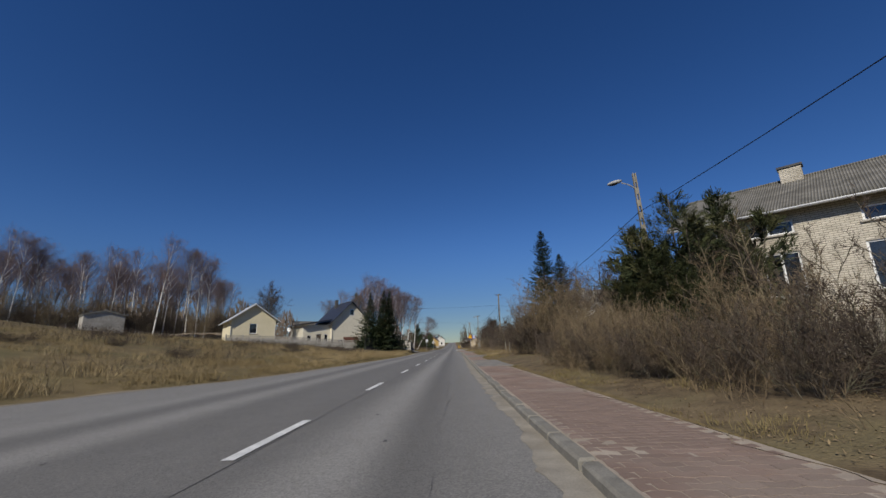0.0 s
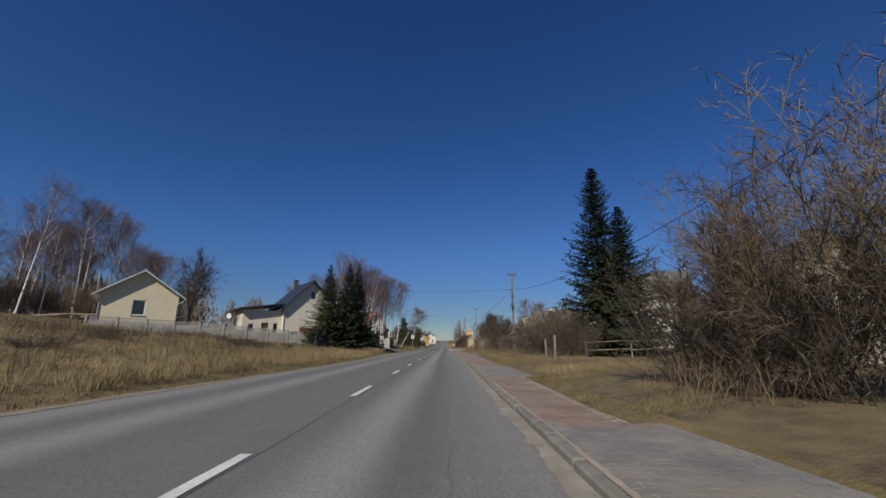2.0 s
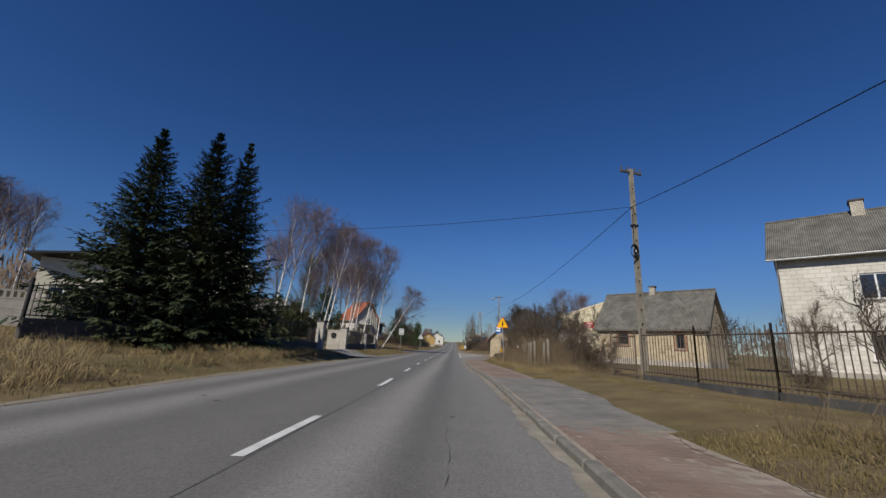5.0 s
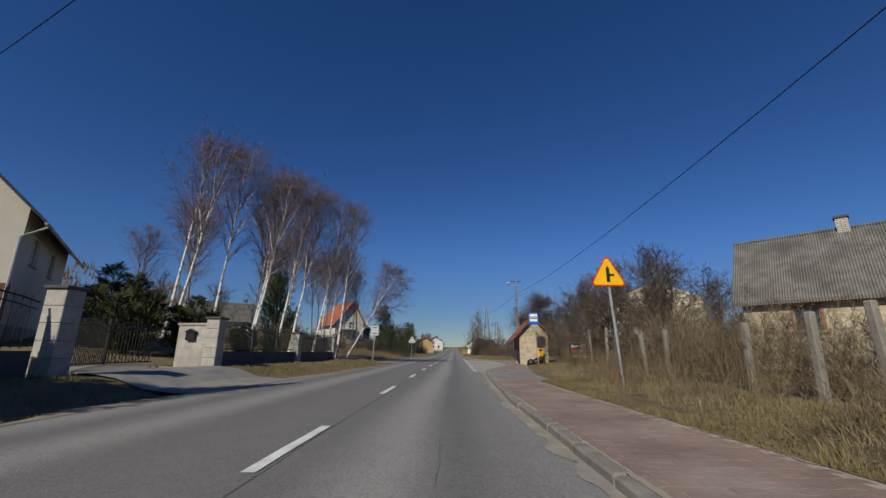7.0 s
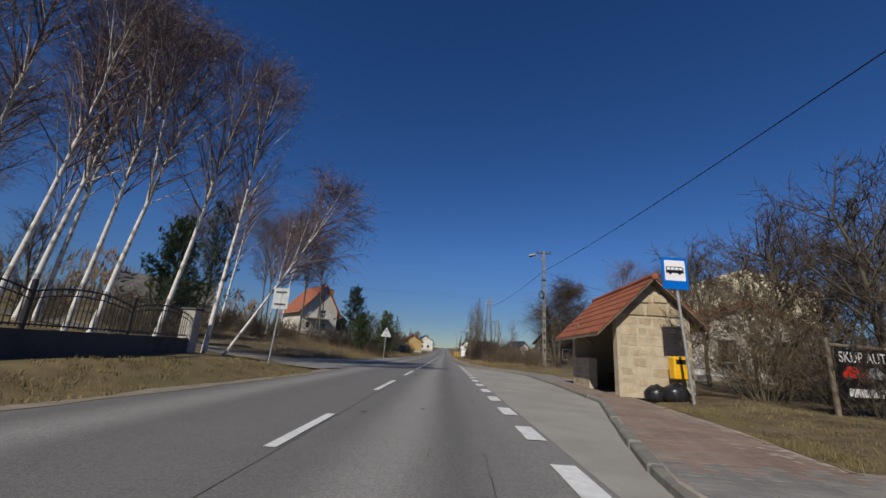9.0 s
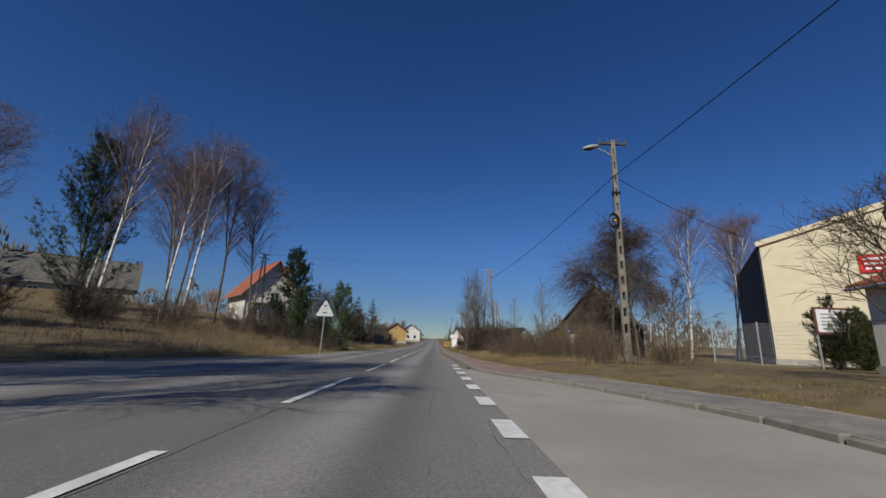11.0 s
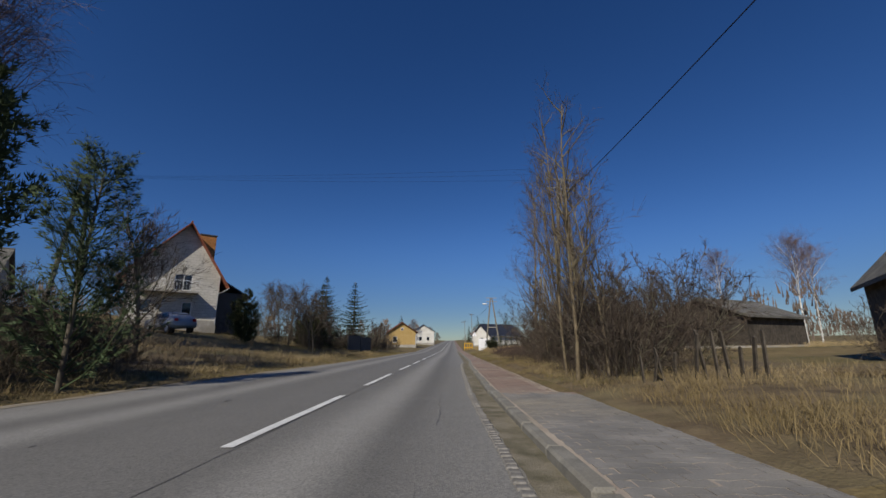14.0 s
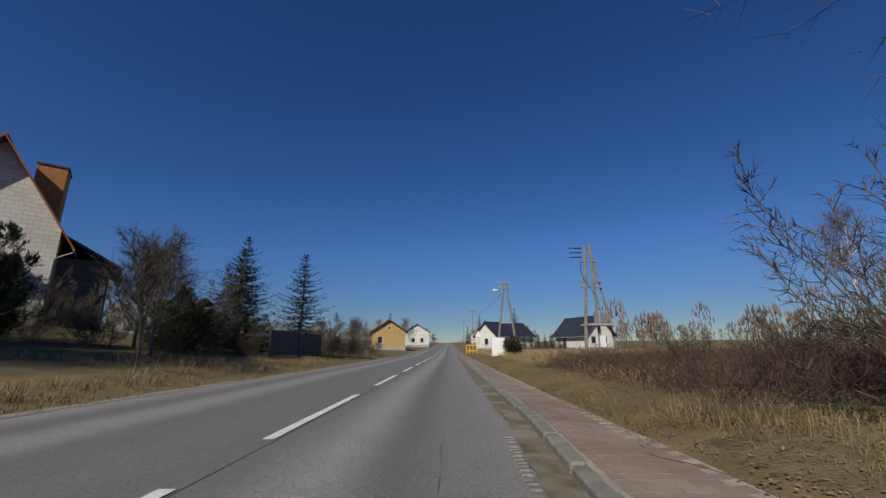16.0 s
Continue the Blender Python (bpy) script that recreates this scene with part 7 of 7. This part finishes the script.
for x, y, tn, s, h in ((5.4, 146.2, 60, 0.7, 1.05), (5.8, 144.4, 130, 0.6, 0.9), (3.45, 137.9, 200, 0.7, 0.72), (3.85, 138.5, 40, 0.62, 0.66), (4.1, 139.6, 300, 0.65, 0.62), (4.0, 137.7, 110, 0.5, 0.55), (3.55, 139.0, 20, 0.6, 0.85), (4.4, 141.4, 250, 0.4, 0.75), (4.9, 142.8, 140, 0.45, 0.9), (4.3, 144.0, 30, 0.45, 0.85), (5.3, 140.8, 80, 0.45, 0.75), (4.8, 145.0, 190, 0.5, 1.0), (6.8, 148.0, 20, 0.6, 0.8), (10.2, 152.4, 80, 0.42, 0.45), (-12.4, 147.5, 0, 0.6, 0.6),
                      (6.5, 125.5, 0, 0.45, 0.5), (7.6, 128.8, 60, 0.45, 0.45), (6.2, 131.6, 10, 0.42, 0.46), (10.5, 12.0, 30, 0.6, 0.6), (8.0, 10.0, 70, 0.4, 0.38), (6.4, 7.0, 10, 0.35, 0.33), (6.7, 17.2, 50, 0.38, 0.5), (7.3, 17.5, 150, 0.38, 0.47), (19.0, 38.5, 0, 0.8, 0.75)):
    scaled_copy(tl, x, y, tn, s, h)

# bushes
S_LABEL = "dense bare bush of tan upright stems"
s1_ = grown("bare_bush", S_LABEL, broad(41, 4.2, 0.62, TANBARK, TANTWIG, (10, 6, 5), stems=24, low=0.15, thin=0.36, fine=1, tw=0.6), 6.4, 26.9, "roadside bushes")
s2_ = grown("bare_bush", S_LABEL, broad(42, 3.2, 0.95, TANBARK, TANTWIG, (9, 6, 5), stems=22, low=0.1, thin=0.4, fine=1, tw=0.6), 5.9, 6.2, "roadside bushes", 0, 0.68)
s3_ = grown("bare_bush", "dark tangled bare thicket of brown twigs", broad(43, 2.4, 1.1, BARK, BROWNTWIG, (9, 7, 6), stems=20, low=0.05, thin=0.38, fine=1, tw=0.55), 6.2, 4.0, "roadside bushes")
for pr, x, y, tn, s in ((s2_, 6.1, 9.0, 40, 0.59), (s3_, 5.7, 7.6, 10, 0.54), (s3_, 6.0, 10.4, 70, 0.58), (s2_, 6.4, 11.6, 90, 0.68), (s3_, 5.8, 12.9, 130, 0.65), (s2_, 6.3, 14.2, 10, 0.64), (s1_, 7.0, 12.8, 20, 0.47), (s3_, 6.4, 15.6, 60, 0.61), (s1_, 7.4, 16.4, 150, 0.58), (s3_, 7.4, 5.4, 50, 0.58),
                      (s3_, 7.6, 8.6, 90, 0.61), (s2_, 8.0, 7.0, 90, 0.6), (s2_, 8.4, 10.8, 0, 0.64), (s3_, 8.6, 3.0, 80, 1.0), (s3_, 9.6, 6.0, 20, 0.71), (s3_, 8.6, 18.8, 20, 0.7), (s3_, 9.2, 21.0, 70, 0.8), (s2_, 8.9, 19.8, 70, 0.75), (s2_, 8.2, 22.6, 130, 0.72), (s3_, 9.0, 23.4, 0, 0.8),
                      (s3_, 7.4, 25.8, 80, 1.45), (s3_, 7.1, 27.6, 200, 1.4), (s3_, 6.6, 26.6, 170, 0.95), (s2_, 9.8, 24.6, 60, 0.8), (s1_, 9.8, 27.4, 0, 0.75),
                      (s3_, 8.4, 46.4, 30, 1.3), (s3_, 7.4, 48.6, 90, 1.4), (s2_, 8.2, 50.4, 150, 1.15), (s3_, 9.8, 48.8, 10, 1.5), (s3_, 7.6, 52.2, 60, 1.35), (s2_, 9.2, 53.6, 10, 1.2), (s3_, 8.0, 55.0, 130, 1.2), (s3_, 10.8, 51.0, 50, 1.6), (s3_, 12.2, 35.4, 60, 1.1), (s3_, 11.2, 33.6, 160, 0.9), (s3_, 7.3, 69.2, 0, 1.0), (s3_, 7.8, 70.8, 50, 0.71),
                      (s2_, 7.4, 70.2, 0, 0.45), (s2_, 7.2, 72.6, 40, 0.46), (s2_, 7.0, 74.6, 80, 0.49), (s2_, 6.8, 76.6, 120, 0.52), (s2_, 6.6, 78.6, 160, 0.56), (s2_, 6.9, 80.6, 200, 0.64), (s2_, 7.0, 82.6, 240, 0.68), (s3_, 8.4, 77.6, 30, 0.60), (s3_, 8.6, 81.0, 90, 0.68), (s3_, 9.0, 84.4, 0, 1.1), (s2_, 8.2, 79.4, 60, 0.68),
                      (s3_, 8.6, 73.6, 60, 0.52), (s3_, 10.6, 86.0, 160, 1.1), (s3_, 8.8, 90.6, 10, 0.8), (s3_, 8.0, 94.6, 60, 0.9), (s2_, 7.6, 96.6, 100, 0.95), (s3_, 9.4, 98.4, 30, 1.2), (s3_, 10.6, 92.6, 80, 1.0), (s2_, 9.4, 93.6, 20, 1.0), (s3_, 11.4, 99.4, 0, 1.3), (s3_, 12.6, 91.6, 60, 1.1), (s3_, 13.8, 96.6, 60, 1.3),
                      (s3_, 9.8, 104.4, 20, 0.8), (s3_, 10.6, 107.8, 80, 0.8), (s3_, 9.6, 118.6, 100, 0.38), (s2_, 7.4, 121.6, 0, 0.58), (s2_, 8.8, 123.4, 60, 0.54), (s2_, 7.0, 124.6, 110, 0.54), (s2_, 9.8, 125.6, 40, 0.62), (s2_, 7.8, 126.8, 190, 0.68), (s2_, 9.6, 128.6, 10, 0.46), (s2_, 6.6, 128.4, 70, 0.54), 
                      (s3_, 7.4, 132.4, 30, 0.3), (s3_, 8.2, 134.0, 10, 0.38), (s2_, 11.6, 127.4, 30, 0.49), (s3_, 9.8, 135.4, 60, 0.32), (s2_, 12.0, 123.4, 0, 0.49), (s3_, 7.4, 134.8, 0, 0.54), (s2_, 14.2, 125.4, 0, 0.49),
                      (s3_, 4.9, 137.6, 0, 1.0), (s3_, 5.2, 139.4, 60, 1.1), (s3_, 6.0, 141.2, 110, 1.2), (s3_, 5.2, 142.8, 20, 1.05), (s3_, 6.2, 144.6, 80, 1.25), (s3_, 5.6, 146.6, 150, 1.15), (s3_, 5.7, 148.6, 30, 1.05), (s3_, 7.4, 146.4, 10, 1.4), (s3_, 7.6, 142.6, 60, 1.4), (s3_, 7.0, 139.8, 20, 1.3), 
                      (s3_, 8.7, 149.8, 70, 1.1), (s3_, 9.0, 148.4, 0, 1.4), (s3_, 6.6, 151.8, 0, 0.55), (s3_, 7.2, 153.8, 40, 0.5), (s3_, 6.4, 155.6, 90, 0.48), (s3_, 8.6, 155.0, 130, 0.55), (s3_, 8.8, 152.4, 170, 0.6), (s3_, 10.6, 154.4, 20, 0.7), (s3_, 10.2, 151.8, 60, 1.0), (s3_, 12.4, 153.4, 10, 1.2),
                      (s3_, -9.5, 132.5, 0, 1.0), (s3_, -11.5, 134.5, 50, 1.2), (s3_, -8.3, 134.5, 90, 0.8), (s3_, -13.5, 133.0, 10, 1.2), (s3_, -7.6, 136.2, 70, 0.6), (s3_, -10.8, 139.5, 30, 1.1), (s3_, -9.2, 136.6, 50, 0.75), (s3_, -11.0, 136.9, 20, 0.95), (s3_, -8.3, 137.6, 140, 0.7), (s3_, -12.8, 137.4, 220, 1.0), (s3_, -8.2, 140.2, 120, 1.0), (s3_, -13.0, 137.0, 0, 1.3), (s3_, -11.0, 126.5, 0, 0.9), (s3_, -13.0, 123.5, 60, 1.0), (s3_, -16.5, 124.5, 20, 1.2), (s3_, -20.0, 122.5, 20, 1.2), (s3_, -14.5, 128.0, 0, 1.0), (s3_, -17.0, 130.5, 60, 1.2), (s3_, -19.5, 128.0, 110, 1.0), (s3_, -22.5, 132.0, 20, 1.3), (s2_, -13.0, 131.5, 60, 0.9), (s2_, -18.0, 134.5, 20, 1.0), (s3_, -26.0, 134.5, 0, 1.4), (s2_, -10.5, 129.6, 80, 0.7), (s3_, -16.0, 138.5, 20, 1.3), (s3_, -13.5, 142.0, 90, 1.3), (s3_, -9.6, 140.6, 10, 0.9),
                      (s3_, -12.0, 106.0, 0, 0.9), (s3_, -15.0, 107.0, 60, 1.1), (s3_, -19.0, 106.0, 20, 1.2), (s2_, -13.8, 104.6, 10, 0.9), (s3_, -10.2, 161.5, 10, 0.8), (s3_, -11.4, 163.5, 70, 1.0), (s3_, -10.6, 165.0, 130, 0.9), (s3_, -9.6, 167.0, 190, 0.8), (s3_, -11.8, 167.0, 250, 1.2), (s3_, -12.8, 161.5, 310, 1.0), (s2_, -14.5, 160.5, 20, 0.9), (s3_, -10.8, 172.0, 40, 1.2), (s3_, -13.2, 169.0, 0, 1.2), (s3_, -9.0, 175.5, 30, 1.1), (s3_, -9.2, 179.5, 80, 1.1), (s3_, -8.8, 183.0, 10, 1.0), (s3_, -8.6, 187.0, 60, 1.0), (s2_, -9.6, 192.0, 0, 1.0), (s3_, -9.0, 198.0, 0, 1.0),
                      (s3_, 6.0, 4.6, 15, 0.62), (s3_, 5.9, 6.0, 120, 0.55), (s2_, 5.9, 7.0, 60, 0.5), (s3_, 5.8, 8.4, 220, 0.55), (s2_, 5.7, 9.6, 150, 0.5), (s3_, 5.7, 11.2, 300, 0.55), (s2_, 5.6, 12.6, 10, 0.55), (s3_, 5.6, 14.2, 80, 0.55), 
                      (s3_, 6.7, 28.4, 60, 1.2), (s1_, 8.1, 25.2, 10, 1.25), (s2_, 5.8, 88.4, 50, 0.35), (s3_, 12.0, 64.5, 0, 0.5), (s3_, -19.0, 74.0, 0, 0.7), (s3_, -27.0, 60.5, 0, 0.6)):
    near = 0.85 if 0 < y < 31 and x < 8.2 else 0.5 if 66 < y < 83 or 118 < y < 137 else 0.6 if 137 < y < 150 else 0.0
    if not (-16 < x < -7 and 121 < y < 136):
        scaled_copy(pr, x - (near if x > 0 else 0), y, tn, s)
for k in range(34):
    a, d = radians(-28 - 27 * k / 33), rnd(_rng, 80, 100)
    scaled_copy((s3_, s2_)[k % 2], d * math.sin(a), d * math.cos(a), k * 50, rnd(_rng, 1.5, 2.4), None, "bare thicket at the edge of the wood")
for k in range(22):
    y = rnd(_rng, 18, 62)
    scaled_copy(s3_, -11 - rnd(_rng, 0, 16), y, k * 40, rnd(_rng, 0.4, 0.8), rnd(_rng, 0.2, 0.35), "low clump of dead brown weeds in the field")
for k in range(26):
    y = 212 + 12 * k
    scaled_copy((o1, s2_, o2, s1_, b4)[k % 5], -11 - rnd(_rng, 0, 9), y, k * 77, rnd(_rng, 0.6, 1.0) * (0.7 if k % 5 == 4 else 1), None, "bare roadside growth in the distance")
    scaled_copy((s2_, o1, s1_, o2, b1)[k % 5], 9 + rnd(_rng, 0, 12), y + 22, k * 55, rnd(_rng, 0.3, 0.55) * (0.7 if k % 5 == 4 else 1), None, "bare roadside growth in the distance")
for x, y in ((8.5, 250), (-13, 240), (12, 275), (-15, 300), (9, 330), (14, 228)):
    scaled_copy(sp3, x, y, x * 30, 0.9, 1.1, "dark conifer far along the road")


# ---- far woods ----
def far_woods():
    rng = random.Random(55)
    v, f = [], []
    for k in range(520):
        if k < 260:
            a = radians(rnd(rng, -82, 82))
            d = rnd(rng, 330, 640)
            x, y = d * math.sin(a), 60 + d * math.cos(a)
        elif k < 420:
            x, y = -rnd(rng, 60, 230), rnd(rng, 96, 175) if k < 360 else rnd(rng, 150, 300)
        else:
            x, y = rnd(rng, 45, 240), rnd(rng, 60, 300)
        if abs(x) < 16:
            continue
        z0, h, w = ground_z(max(-299, min(299, x)), min(y, 690)) - 0.3, rnd(rng, 7, 13), rnd(rng, 2.5, 4.5)
        for _ in range(90):
            t = rng.random() ** 0.8
            r = w * math.sqrt(max(0.05, 1 - (2 * t - 0.9) ** 2 * 0.8)) * rng.random() ** 0.5
            a = rnd(rng, 0, 2 * math.pi)
            px, py, pz = x + r * math.cos(a), y + r * math.sin(a), z0 + h * t
            n0 = len(v)
            s = rnd(rng, 0.12, 0.3)
            v += [(px - s, py, pz), (px + s, py + rnd(rng, -0.2, 0.2), pz), (px + rnd(rng, -0.4, 0.4), py, pz + rnd(rng, 1.0, 2.4))]
            f.append((n0, n0 + 1, n0 + 2))
    me = bpy.data.meshes.new("far_woods")
    me.from_pydata(v, [], f)
    me.materials.append(FARWOOD)
    tagged(new("far_woods", me), "brown leafless woods along the horizon", "woods", kind="stuff")


far_woods()
# brushwood and timber lying about
bw = thing("brushwood_pile", (6.2, 15.0, ground_z(6.2, 15.0)), "heap of grey split timber under the bushes", "wood pile")
_rng = random.Random(3)
for k in range(14):
    a = rnd(_rng, -0.6, 0.6)
    p = Vector((rnd(_rng, -0.6, 0.6), rnd(_rng, -0.9, 0.9), rnd(_rng, 0.05, 0.4)))
    q = p + Vector((math.cos(a), math.sin(a), rnd(_rng, -0.1, 0.35))) * rnd(_rng, 0.7, 1.4)
    part("branch", rod(bmesh.new(), p, q, rnd(_rng, 0.03, 0.06), 0.03, 5), WOOD, bw)
sl = thing("log_stack", (-44.0, 66.0, ground_z(-44.0, 66.0)), "fallen pale logs lying in the grass", "logs")
for k in range(9):
    p = Vector((rnd(_rng, -7, 7), rnd(_rng, -1, 1), rnd(_rng, 0.1, 0.5)))
    part("log", rod(bmesh.new(), p, p + Vector((rnd(_rng, 2, 4), rnd(_rng, -0.6, 0.6), rnd(_rng, -0.2, 0.3))), 0.12, 0.1, 7), WOOD, sl)
